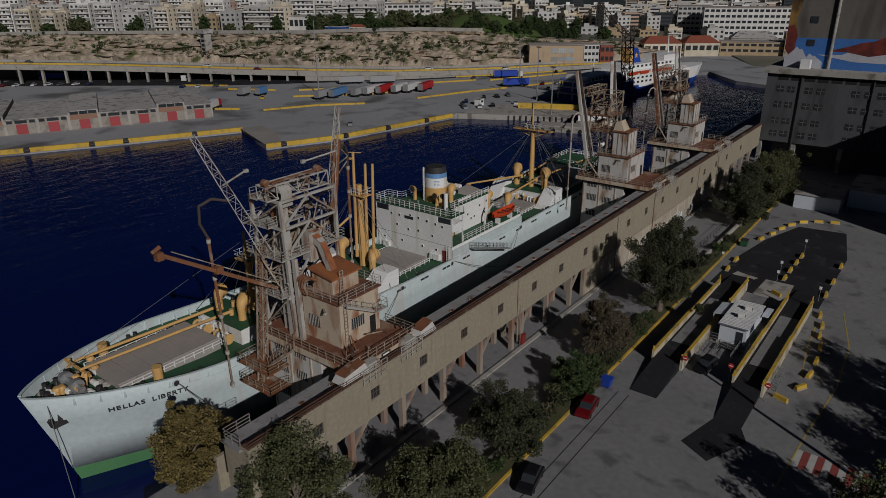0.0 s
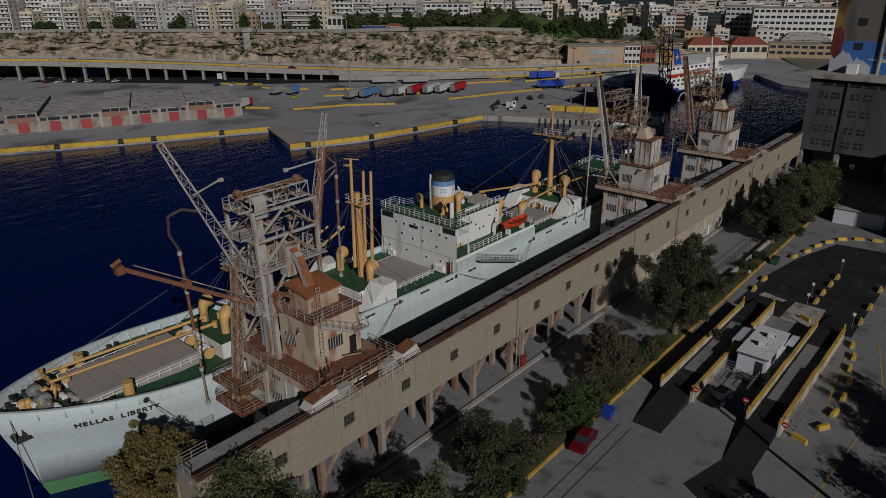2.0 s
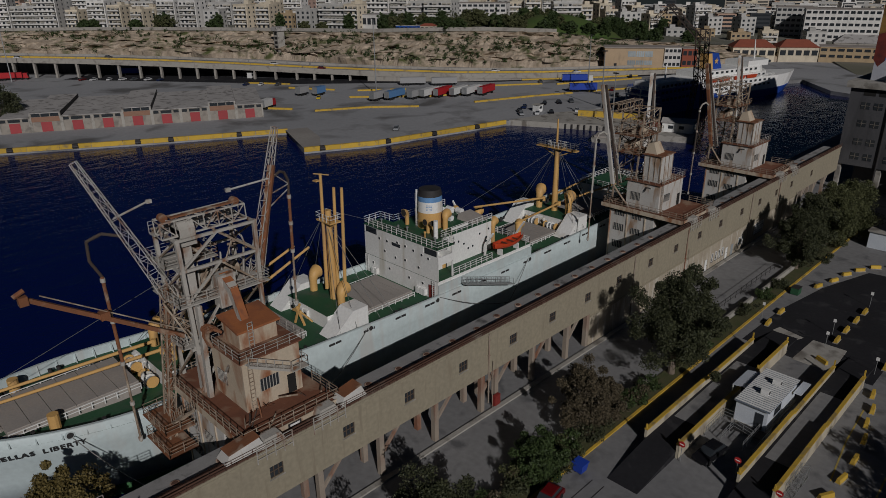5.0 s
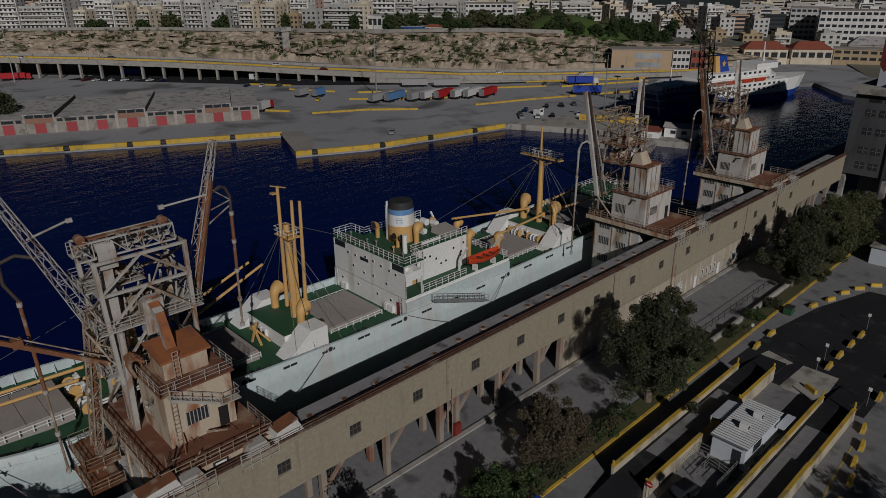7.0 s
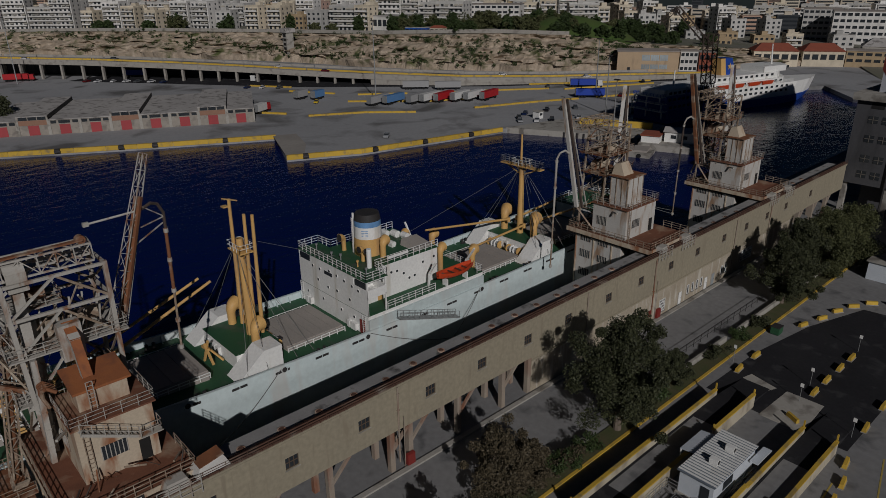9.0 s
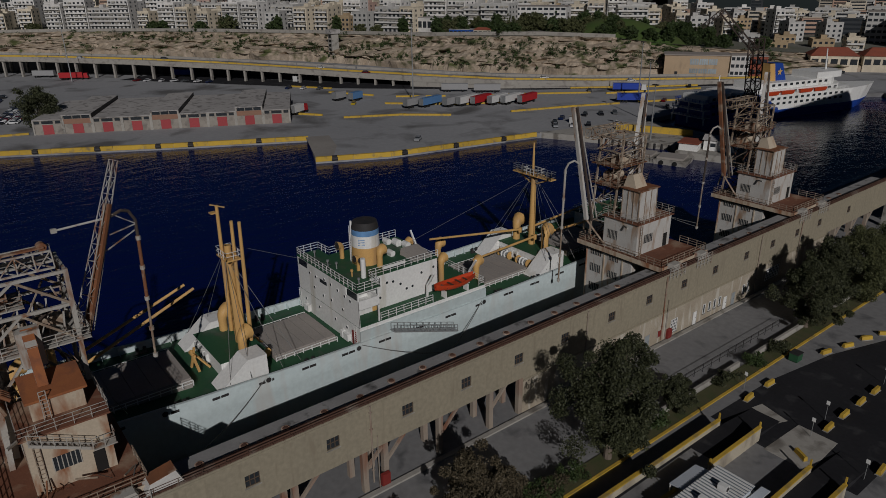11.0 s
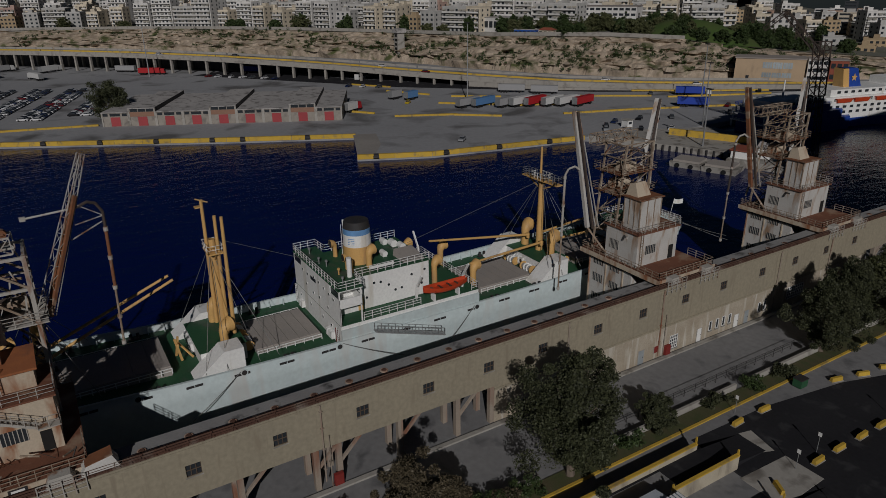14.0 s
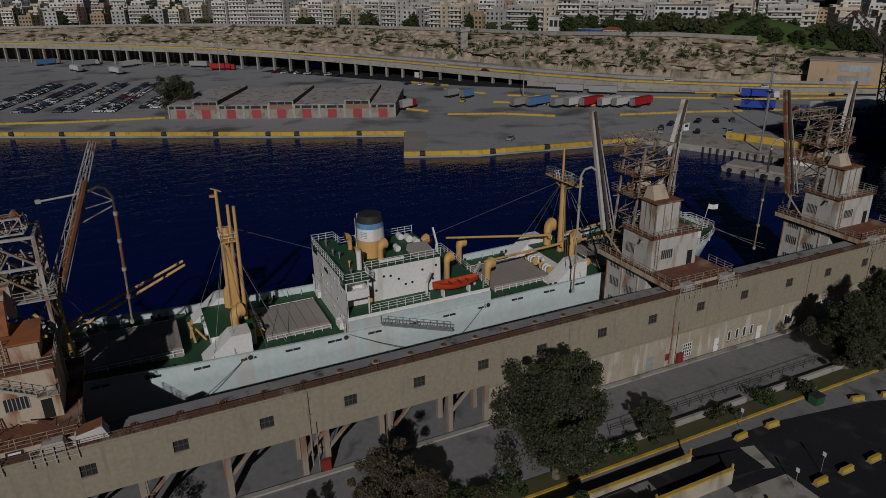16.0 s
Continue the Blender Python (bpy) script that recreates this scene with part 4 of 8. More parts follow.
def mast_house(y0, y1, slope_from, slope_to, shelters=True):
    z = DK((y0 + y1) / 2) - 0.1
    h = part("mast_house", Geo().box(CX - 4.6, CX + 4.6, y0, y1, z, z + 2.3), M_WHITE, ship, "white mast house")
    part("mast_house_roof", Geo().box(CX - 4.7, CX + 4.7, y0 - 0.1, y1 + 0.1, z + 2.3, z + 2.36), M_DECK, h)
    for s in (1, -1) if shelters else ():
        xa, xb = sorted((CX + 4.6 * s, CX + 7.5 * s))
        zt = z + 3.3
        g = Geo()
        prof = [(slope_from, z), (slope_to, z), (slope_to, zt), (slope_to - 2.4, zt)]
        n = len(g.v)
        g.v += [(xa, a, b) for a, b in prof] + [(xb, a, b) for a, b in prof]
        g.f += [(n, n + 3, n + 2, n + 1), (n + 4, n + 5, n + 6, n + 7)]
        for i in range(4):
            j = (i + 1) % 4
            g.f.append((n + i, n + j, n + 4 + j, n + 4 + i))
        part("sloped_shelter", g, M_WHITE, h, "white sloping steel shelter")
    for i in range(4):
        x = CX - 3.4 + 1.1 * i
        a = part("cooling_unit", Geo().box(x - 0.42, x + 0.42, y0 - 0.4, y0 - 0.02, z + 0.5, z + 1.7), M_WHITE, h, "white air-conditioning unit")
        part("cooling_fan", Geo().tube((x, y0 - 0.42, z + 1.1), (x, y0 - 0.4, z + 1.1), 0.3, n=12), M_DARK, a)
    return z + 2.36


foremast = mast(49.6, 18.6, 14.6, 17.0)
mast_house(44.0, 48.4, 43.0, 48.0, False)
cowl(CX - 2.4, 46.0, DK(46) + 2.2, 1.5, 0.85, 205)
cowl(CX + 2.4, 46.0, DK(46) + 2.2, 1.5, 0.85, 205)
mh = mast_house(66.0, 71.6, 64.2, 70.6)
mainmast = mast(70.0, 20.0, 18.4, 20.0, CX=-69.8)
for x, y, za, zb, xo in ((-70.4, 69.3, 8.5, 25.0, 0.25), (-69.2, 70.3, 8.0, 23.2, 0.4), (-68.4, 70.9, 7.4, 23.2, 0.5)):
    part("upright_derrick", Geo().tube((x, y, za), (x + xo, y + 0.2, zb), 0.27, 0.2, n=10), M_BUFF, mainmast, "buff derrick stowed upright")
part("derrick_head", Geo().beam((-71.0, 69.0, 24.95), (-69.0, 70.0, 24.95), 0.12).box(-70.9, -70.1, 68.7, 69.4, 24.0, 24.15), M_BUFF, mainmast)
cowl(CX - 3.4, 69.5, mh, 1.5, 0.9, 205)
cowl(CX + 3.4, 69.3, mh, 1.2, 0.9, 205)
for x in (CX - 1.8, CX + 1.8):
    winch(x, 72.3, DK(72), ship)
mz = mast_house(119.0, 124.2, 116.0, 122.2)
miz = mast(122.3, 24.4, 19.0, 19.4)
part("crosstree", Geo().hexa([(CX - 4.4, 121.7, 18.9), (CX + 4.4, 121.7, 18.9), (CX + 4.4, 122.9, 18.9), (CX - 4.4, 122.9, 18.9), (CX - 4.4, 121.7, 19.1), (CX + 4.4, 121.7, 19.1), (CX + 4.4, 122.9, 19.1), (CX - 4.4, 122.9, 19.1)])
     .beam((CX, 122.3, 17.4), (CX + 3.6, 122.3, 18.9), 0.2).beam((CX, 122.3, 17.4), (CX - 3.6, 122.3, 18.9), 0.2), M_BUFF, miz)
part("crosstree_rail", Geo().rail([(CX - 4.3, 121.7, 19.1), (CX + 4.3, 121.7, 19.1), (CX + 4.3, 122.9, 19.1), (CX - 4.3, 122.9, 19.1)], 1.1, 1.0, 0.03, 3, True), M_GALV, miz)
cowl(CX - 3.4, 122.0, mz, 2.0, 1.05, 205)
cowl(CX + 3.4, 122.0, mz, 2.0, 1.05, 205)
for x in (CX - 2.2, CX + 2.2):
    winch(x, 118.3, DK(118), ship)
    winch(x, 43.0, DK(43), ship)
    winch(x, 49.6, DK(49), ship)
    winch(x, 125.3, DK(125), ship)
# derricks at rest
for a, b, own in (((CX - 1.3, 45.5, 9.2), (CX - 3.6, 27.5, 8.75), foremast), ((CX + 0.9, 45.5, 9.0), (CX - 1.4, 27.0, 8.65), foremast), ((CX + 1.6, 47.6, 8.6), (-66.4, 64.4, 17.2), foremast),
                  ((CX - 1.6, 47.6, 8.6), (-69.9, 64.4, 16.4), foremast), ((CX - 1.8, 121.3, 9.2), (-73.4, 102.8, 11.6), miz), ((CX + 1.8, 121.3, 9.0), (-66.5, 105.8, 9.6), miz),
                  ((CX + 1.8, 123.5, 9.0), (-67.5, 140, 9.3), miz), ((CX - 1.8, 123.5, 9.0), (-74, 140, 9.4), miz)):
    d = part("derrick_boom", Geo().tube(a, b, 0.21, 0.16, n=10), M_BUFF, own, "buff cargo derrick")
    part("gooseneck", Geo().tube((a[0], a[1], a[2] - 0.5), (a[0], a[1], a[2] + 0.3), 0.3, n=10), M_BUFF, d)
# shrouds and stays
M_WIRE = material("galvanised_wire", (0.22, 0.22, 0.21), None, 0.6, 0.4, bump=0)
for y, z, own in ((49.6, 16.0, foremast), (69.8, 18.8, mainmast), (122.3, 18.8, miz)):
    for dy, dx in ((-4, 7.6), (-1.5, 7.9), (2.5, 7.9), (5, 7.6)):
        for s in (1, -1):
            part("shroud", Geo().tube((CX + 0.3 * s, y, z), (CX + dx * s, y + dy, DK(y) + 0.9), 0.035, n=5), M_WIRE, own)
part("stay", Geo().tube((CX, 122.3, 19), (CX - 2, 98.5, 12.5), 0.03, n=5), M_WIRE, miz)
part("stay", Geo().tube((CX, 49.4, 17.5), (CX, 24, 10), 0.03, n=5), M_WIRE, foremast)
part("stay", Geo().tube((CX, 69.8, 20), (CX, 84, 13.4), 0.03, n=5), M_WIRE, mainmast)
part("timber_horse", Geo().beam((-70.5, 63.8, 5.2), (-69.6, 64.2, 8.2), 0.24).beam((-68.8, 64.2, 5.2), (-69.8, 63.8, 7.9), 0.24).beam((-70.3, 64, 7.4), (-69.0, 65.6, 5.2), 0.2).beam((-71.0, 64, 7.0), (-69.2, 64, 7.2), 0.3), M_BUFF, ship, "buff timber derrick rest")
part("timber_horse", Geo().beam((-71.6, 26.2, 6.9), (-71.0, 27, 8.8), 0.24).beam((-69.6, 26.2, 6.9), (-70.4, 27, 8.8), 0.24).beam((-75.6, 27, 6.9), (-75.2, 27.4, 8.8), 0.24).beam((-76, 27.2, 8.5), (-70, 27.2, 8.5), 0.26), M_BUFF, ship, "buff timber derrick rest")
# forecastle gear
wz = DK(25.5)
part("windlass", Geo().box(CX - 2.4, CX + 2.4, 24.6, 26.2, wz - 0.1, wz + 0.5).tube((CX - 2.4, 25.4, wz + 0.9), (CX + 2.4, 25.4, wz + 0.9), 0.35, n=14).tube((CX - 1.5, 25.4, wz + 1.0), (CX - 0.9, 25.4, wz + 1.0), 0.75, n=14)
     .tube((CX + 0.9, 25.4, wz + 1.0), (CX + 1.5, 25.4, wz + 1.0), 0.75, n=14), M_GALV, ship, "grey anchor windlass")
rr = random.Random(7)
for i in range(34):
    y = 22.4 + 7.2 * rr.random()
    x = CX + (rr.random() - 0.5) * 1.5 * half_beam(y, 0.9)
    k = i % 4
    z = DK(y) - 0.05
    if k == 0:
        bo = part("bollard", Geo().box(x - 0.9, x + 0.9, y - 0.35, y + 0.35, z, z + 0.12), M_DARK, ship)
        for o in (-0.5, 0.5):
            part("bollard_post", Geo().tube((x + o, y, z + 0.1), (x + o, y, z + 0.9), 0.26, n=10), M_DARK, bo)
    elif k == 1:
        part("rope_coil", Geo().tube((x, y, z), (x, y, z + 0.3), 0.6, 0.45, n=12).tube((x, y, z + 0.3), (x, y, z + 0.45), 0.35, 0.2, n=12), M_TARP, ship)
    elif k == 2:
        part("mushroom_vent", Geo().tube((x, y, z), (x, y, z + 0.9), 0.25, n=10).tube((x, y, z + 0.9), (x, y, z + 1.2), 0.5, 0.3, n=12), M_BUFF, ship)
    else:
        part("rope_drum", Geo().tube((x - 0.4, y, z + 0.35), (x + 0.4, y, z + 0.35), 0.33, n=12), M_WHITE, ship)
for x in (CX - 5.2, CX + 4.9):
    part("deck_ventilator", Geo().tube((x, 31.5 + (x > CX), DK(31)), (x, 31.5 + (x > CX), DK(31) + 1.7), 0.55, n=12), M_BUFF, ship)
for s in (1, -1):
    for y in (30, 36, 52, 60, 76, 108, 116, 130, 138, 145):
        x = CX + s * (half_beam(y, 0.92) - 1.1)
        bo = part("bollard", Geo().box(x - 0.3, x + 0.3, y - 0.8, y + 0.8, DK(y), DK(y) + 0.1), M_DARK, ship)
        for o in (-0.45, 0.45):
            part("bollard_post", Geo().tube((x, y + o, DK(y) + 0.08), (x, y + o, DK(y) + 0.8), 0.22, n=10), M_DARK, bo)
# stern: deckhouse, gun platform, rails and flag
sz = DK(144)
part("stern_house", Geo().box(CX - 5.2, CX + 5.2, 139, 148, sz - 0.3, sz + 2.5), M_WHITE, ship, "white stern deckhouse")
part("stern_house_deck", Geo().box(CX - 5.4, CX + 5.4, 138.8, 149.5, sz + 2.5, sz + 2.6), M_DECK, ship)
part("stern_house_rail", Geo().rail([(CX - 5.3, 138.9, sz + 2.6), (CX + 5.3, 138.9, sz + 2.6), (CX + 5.3, 149.4, sz + 2.6), (CX - 5.3, 149.4, sz + 2.6)], 1.1, 1.3, 0.035, 3, True), M_WHITE, ship)
arc = [(CX + half_beam(y, 1.0) * s, y, DK(y) + 0.9) for s, r in ((1, (140, 144, 148, 151, 153.4)), (-1, (153.4, 151, 148, 144, 140))) for y in r]
part("stern_rail", Geo().rail(arc, 1.15, 1.3, 0.04, 3), M_WHITE, ship)
part("ensign_staff", Geo().tube((CX, 153.6, DK(153)), (CX, 154.6, DK(153) + 4.5), 0.05), M_WHITE, ship)
part("flag", Geo().poly([(CX, 154.5, DK(153) + 4.4), (CX + 0.5, 155.2, DK(153) + 4.3), (CX + 1.0, 155.8, DK(153) + 4.5), (CX + 1.0, 155.8, DK(153) + 3.6), (CX + 0.5, 155.2, DK(153) + 3.4), (CX, 154.5, DK(153) + 3.5)]), M_WHITE, ship)
# gangway along the side and mooring lines
gw = thing("gangway", (-61.0, 92, 1.0), "grey aluminium gangway hung along the ship's side", "gangway")
part("stringer", Geo().beam((-61.6, 87.4, 6.1), (-60.6, 97.2, 3.3), 0.16).beam((-60.7, 87.4, 6.1), (-59.7, 97.2, 3.3), 0.16), M_GALV, gw)
tr = Geo()
for i in range(30):
    t = i / 29
    tr.beam((-61.6 + t, 87.4 + 9.8 * t, 6.1 - 2.8 * t), (-60.7 + t, 87.4 + 9.8 * t, 6.1 - 2.8 * t), 0.3, 0.05)
part("tread", tr, M_GALV, gw)
for o in (0, 0.9):
    part("hand_line", Geo().rail([(-61.6 + o, 87.4, 6.1), (-60.6 + o, 97.2, 3.3)], 1.0, 1.0, 0.03, 2), M_GALV, gw)
for a, b in (((hull_x(22.0, 1, 0.9) + 0.15, 22.0, 8.0), (-66.6, 21.6, SEA - 0.5)), ((-62.1, 70, 5.6), (-58.0, 56, 0.5)), ((-62.1, 82.5, 5.4), (-58.0, 100, 0.5)), ((-62.1, 104, 5.4), (-58.0, 92, 0.5)), ((-62.4, 33, 7.4), (-58, 38, 0.5)),
             ((CX + 2, 154, 6.5), (-57.6, 172, 0.4)), ((CX + 2.4, 153.5, 6.4), (-57.6, 178, 0.4))):
    pts = []
    for i in range(9):
        t = i / 8
        p = Vector(a).lerp(Vector(b), t)
        p.z -= 1.2 * math.sin(math.pi * t) if (Vector(a) - Vector(b)).length > 12 else 0.5 * math.sin(math.pi * t)
        pts.append(p)
    tagged(part("mooring_line", Geo().path(pts, 0.05, 5), M_WIRE), label="grey mooring rope from the ship to the quay", category="rope", group="mooring lines")
# ---- three grain unloaders on the gallery rail ----
M_CGREY = material("weathered_grey_paint", (0.45, 0.43, 0.39), (0.34, 0.32, 0.28), 0.7, scale=0.5, stain=(0.22, 0.11, 0.06), stain_amount=0.3, stain_scale=0.9, streak=3, bump=0.08)
M_CBEIGE = material("rust_streaked_beige_paint", (0.54, 0.46, 0.35), (0.46, 0.38, 0.28), 0.75, scale=0.35, stain=(0.27, 0.115, 0.055), stain_amount=0.46, stain_scale=0.6, streak=3, bump=0.08)
M_CRUST = material("orange_rust", (0.25, 0.10, 0.045), (0.13, 0.06, 0.035), 0.85, scale=0.6, stain=(0.34, 0.26, 0.19), stain_amount=0.3, stain_scale=0.6)
M_CBROWN = material("brown_rusty_lattice", (0.31, 0.25, 0.19), (0.20, 0.13, 0.085), 0.8, scale=0.8, stain=(0.42, 0.36, 0.28), stain_amount=0.35, stain_scale=1.2)
M_CPALE = material("pale_grey_crane_paint", (0.56, 0.55, 0.52), (0.46, 0.44, 0.40), 0.7, scale=0.4, stain=(0.30, 0.20, 0.13), stain_amount=0.26, stain_scale=0.8, streak=4, bump=0.06)
M_CDECK = material("red_brown_deck_rust", (0.22, 0.09, 0.05), (0.13, 0.055, 0.035), 0.85, scale=0.5, stain=(0.32, 0.22, 0.15), stain_amount=0.3)
M_CDARK = material("blackened_steel", (0.055, 0.047, 0.042), (0.09, 0.06, 0.045), 0.8, scale=1.0)


def wall_windows(parent, plane, at, a0, a1, z0, z1, n):
    """A barred steel window on a wall: plane 'x' or 'y' at that value."""
    if plane == "y":
        p = part("window", Geo().box(a0, a1, at - 0.03, at + 0.05, z0, z1), M_GLASS, parent)
        for i in range(n + 1):
            x = a0 + (a1 - a0) * i / n
            part("glazing_bar", Geo().box(x - 0.035, x + 0.035, at - 0.07, at - 0.03, z0, z1), M_CGREY, p)
    else:
        p = part("window", Geo().box(at - 0.05, at + 0.03, a0, a1, z0, z1), M_GLASS, parent)
        for i in range(n + 1):
            y = a0 + (a1 - a0) * i / n
            part("glazing_bar", Geo().box(at + 0.03, at + 0.07, y - 0.035, y + 0.035, z0, z1), M_CGREY, p)


def crane_base(y, label, paint, dl):
    """Portal, deck and machine house; y is where the deck starts and dl its length."""
    c = thing("grain_crane", (-50.5, y + 5, 0), label, "crane", "grain cranes on the quay")
    portal = part("portal_house", Geo().box(-58.6, -50.0, y + 0.7, y + dl - 1.2, 0, 10.55), M_CPALE, c, "grey panelled portal house with barred windows")
    for z in (3.2, 6.4, 9.2):
        wall_windows(portal, "y", y + 0.7, -57.6, -55.6, z, z + 1.3, 6)
        wall_windows(portal, "y", y + 0.7, -54.2, -52.4, z, z + 1.1, 6)
    for x in (-58.4, -55.0, -51.6):
        part("rib", Geo().box(x - 0.1, x + 0.1, y + 0.58, y + 0.7, 0, 10.5), M_CBEIGE, portal)
    for x in (-49.0, -44.8):
        part("girder", Geo().box(-59.6, -44.2, y + (0.4 if x < -48 else dl - 1.0), y + (0.9 if x < -48 else dl - 0.5), 10.1, 10.8), M_CDARK, c)
    for ty in (y + 1.0, y + dl - 3.4):
        tk = part("wheel_truck", Geo().hexa([(-44.5, ty, 10.75), (-43.3, ty, 10.75), (-43.3, ty + 2.4, 10.75), (-44.5, ty + 2.4, 10.75), (-44.4, ty + 0.4, 11.6), (-43.4, ty + 0.4, 11.6), (-43.4, ty + 2.0, 11.6), (-44.4, ty + 2.0, 11.6)]), M_CGREY, c, "grey wheel truck on the rail")
        part("truck_rail", Geo().rail([(-43.2, ty - 0.6, 9.6), (-43.2, ty + 3.0, 9.6)], 1.8, 0.9, 0.04, 4), M_CGREY, tk)
    deck = part("deck", Geo().box(-59.9, -44.4, y, y + dl, 10.85, 11.1), M_CDECK, c, "red-brown rusty deck plating")
    part("deck_edge", Geo().box(-59.95, -44.35, y - 0.06, y - 0.004, 10.5, 11.2).box(-44.396, -44.3, y - 0.06, y + dl + 0.06, 10.6, 11.25), M_CBEIGE, deck)
    part("deck_rail", Geo().rail([(-59.7, y + dl - 0.1, 11.1), (-59.7, y + 0.1, 11.1), (-44.6, y + 0.1, 11.1), (-44.6, y + dl - 0.1, 11.1), (-49, y + dl - 0.1, 11.1)], 1.1, 1.3, 0.035, 3), M_CBROWN, deck)
    return c


def machine_house(c, x0, x1, y0, y1, z1, paint):
    h = part("machine_house", Geo().box(x0, x1, y0, y1, 11.1, z1), paint, c, "rust-streaked machine house")
    part("house_roof", Geo().box(x0 - 0.28, x1 + 0.28, y0 - 0.28, y1 + 0.28, z1, z1 + 0.14), M_CDECK, h)
    part("roof_rail", Geo().rail([(x0 - 0.25, y0 - 0.25, z1 + 0.16), (x1 + 0.25, y0 - 0.25, z1 + 0.16), (x1 + 0.25, y1 + 0.25, z1 + 0.16), (x0 - 0.25, y1 + 0.25, z1 + 0.16)], 1.05, 1.2, 0.025, 3, True), M_CGREY, h)
    wall_windows(h, "y", y0, x0 + 0.8, x0 + 2.6, 12.6, 14.0, 7)
    wall_windows(h, "x", x1, y0 + 1.6, y0 + 3.6, 12.7, 14.0, 6)
    part("door", Geo().box(x1 - 0.02, x1 + 0.05, y1 - 1.6, y1 - 0.7, 11.15, 13.2), M_OPENING_SHADE, h)
    part("floodlight", Geo().beam((x1 - 2.5, y0, 15.2), (x1 - 1.0, y0 - 1.1, 15.5), 0.2), M_CGREY, h)
    lad = Geo()
    for i in range(12):
        lad.beam((x1 + 0.16, y0 + 0.5, 11.3 + 0.42 * i), (x1 + 0.16, y0 + 0.95, 11.3 + 0.42 * i), 0.05)
    lad.beam((x1 + 0.16, y0 + 0.5, 11.1), (x1 + 0.16, y0 + 0.5, z1 + 1), 0.06).beam((x1 + 0.16, y0 + 0.95, 11.1), (x1 + 0.16, y0 + 0.95, z1 + 1), 0.06)
    part("ladder", lad, M_CBROWN, h)
    return h


def hose(c, top, bottom, name="hose", mats=None):
    """A telescopic suction pipe in sections."""
    top, bottom = Vector(top), Vector(bottom)
    h = part(name, Geo().tube(top, top.lerp(bottom, 0.5), 0.17, n=10), mats or M_CRUST, c, "hanging suction pipe")
    part("pipe_end", Geo().tube(top.lerp(bottom, 0.5), bottom, 0.12, n=10), M_CBROWN, h)
    for t in (0.02, 0.25, 0.5, 0.75, 0.98):
        p = top.lerp(bottom, t)
        part("collar", Geo().tube(p + Vector((0, 0, 0.2)), p - Vector((0, 0, 0.2)), 0.24, n=10), M_CGREY, h)
    return h


def clutter(c, box, n, seed, mat_k, r=0.09):
    """Odd pipes, struts and cable runs inside a box."""
    q = random.Random(seed)
    x0, x1, y0, y1, z0, z1 = box
    for i in range(n):
        a = Vector((q.uniform(x0, x1), q.uniform(y0, y1), q.uniform(z0, z1)))
        k = i % 4
        d = Vector(((q.random() - 0.5) * 3, (q.random() - 0.5) * 3, (q.random() - 0.5) * (5 if k else 1)))
        b = a + d
        b = Vector((min(max(b.x, x0), x1), min(max(b.y, y0), y1), min(max(b.z, z0), z1)))
        if (b - a).length < 0.6:
            continue
        part("strut" if k else "pipe", Geo().beam(a, b, r * (0.8 + q.random())) if k else Geo().tube(a, b, r * 1.5, n=7), mat_k[i % len(mat_k)], c)


# the first unloader, beige and grey, with a tall lattice head
Y1 = 42.0
c1 = crane_base(Y1, "rust-streaked beige grain unloader with lattice booms on a deck", M_CBEIGE, 10.3)
h1 = machine_house(c1, -54.4, -48.6, 44.7, 50.8, 16.4, M_CBEIGE)
up = part("upper_cabin", Geo().box(-53.8, -50.6, 45.8, 49.8, 16.56, 18.36), M_CBEIGE, c1, "pale cabin with an orange rust roof")
M_ORUST = material("bright_orange_rust", (0.36, 0.13, 0.045), (0.24, 0.085, 0.04), 0.85, scale=0.6, stain=(0.14, 0.06, 0.04), stain_amount=0.3)
part("cabin_roof", Geo().hexa([(-54.1, 45.5, 18.9), (-50.3, 45.5, 18.3), (-50.3, 50.1, 18.3), (-54.1, 50.1, 18.9), (-54.1, 45.5, 19.1), (-50.3, 45.5, 18.5), (-50.3, 50.1, 18.5), (-54.1, 50.1, 19.1)]), M_ORUST, up, "orange rusted sheet roof")
duct = part("exhaust_duct", Geo().beam((-52.0, 47.2, 18.7), (-53.5, 47.2, 21.6), 0.75, 0.7).beam((-53.3, 47.2, 21.5), (-54.9, 47.2, 22.3), 0.85, 0.8), M_CGREY, up, "grey boxed duct")
part("duct_top", Geo().beam((-51.62, 47.2, 18.9), (-53.1, 47.2, 21.75), 0.79, 0.06).beam((-53.1, 47.2, 21.8), (-54.9, 47.2, 22.74), 0.89, 0.06), M_ORUST, duct, "orange rusted top of the duct")
part("filter_box", Geo().box(-55.6, -54.3, 46.3, 48.1, 19.4, 22.7), M_CGREY, up)
part("cabin_ladder", Geo().rail([(-50.24, 46.6, 16.6), (-50.24, 47.1, 16.6)], 2.6, 0.5, 0.03, 7), M_CGREY, up)
for i in range(4):
    a = 0.4 * i
    part("bent_pipe", Geo().path([(-54.2 + a, 44.2, 16.6), (-54.2 + a, 43.9, 17.6), (-53.9 + a, 43.9, 18.4), (-53.4 + a, 44.2, 18.8), (-53.0 + a, 44.8, 18.4)], 0.16, 8), M_CRUST, h1)
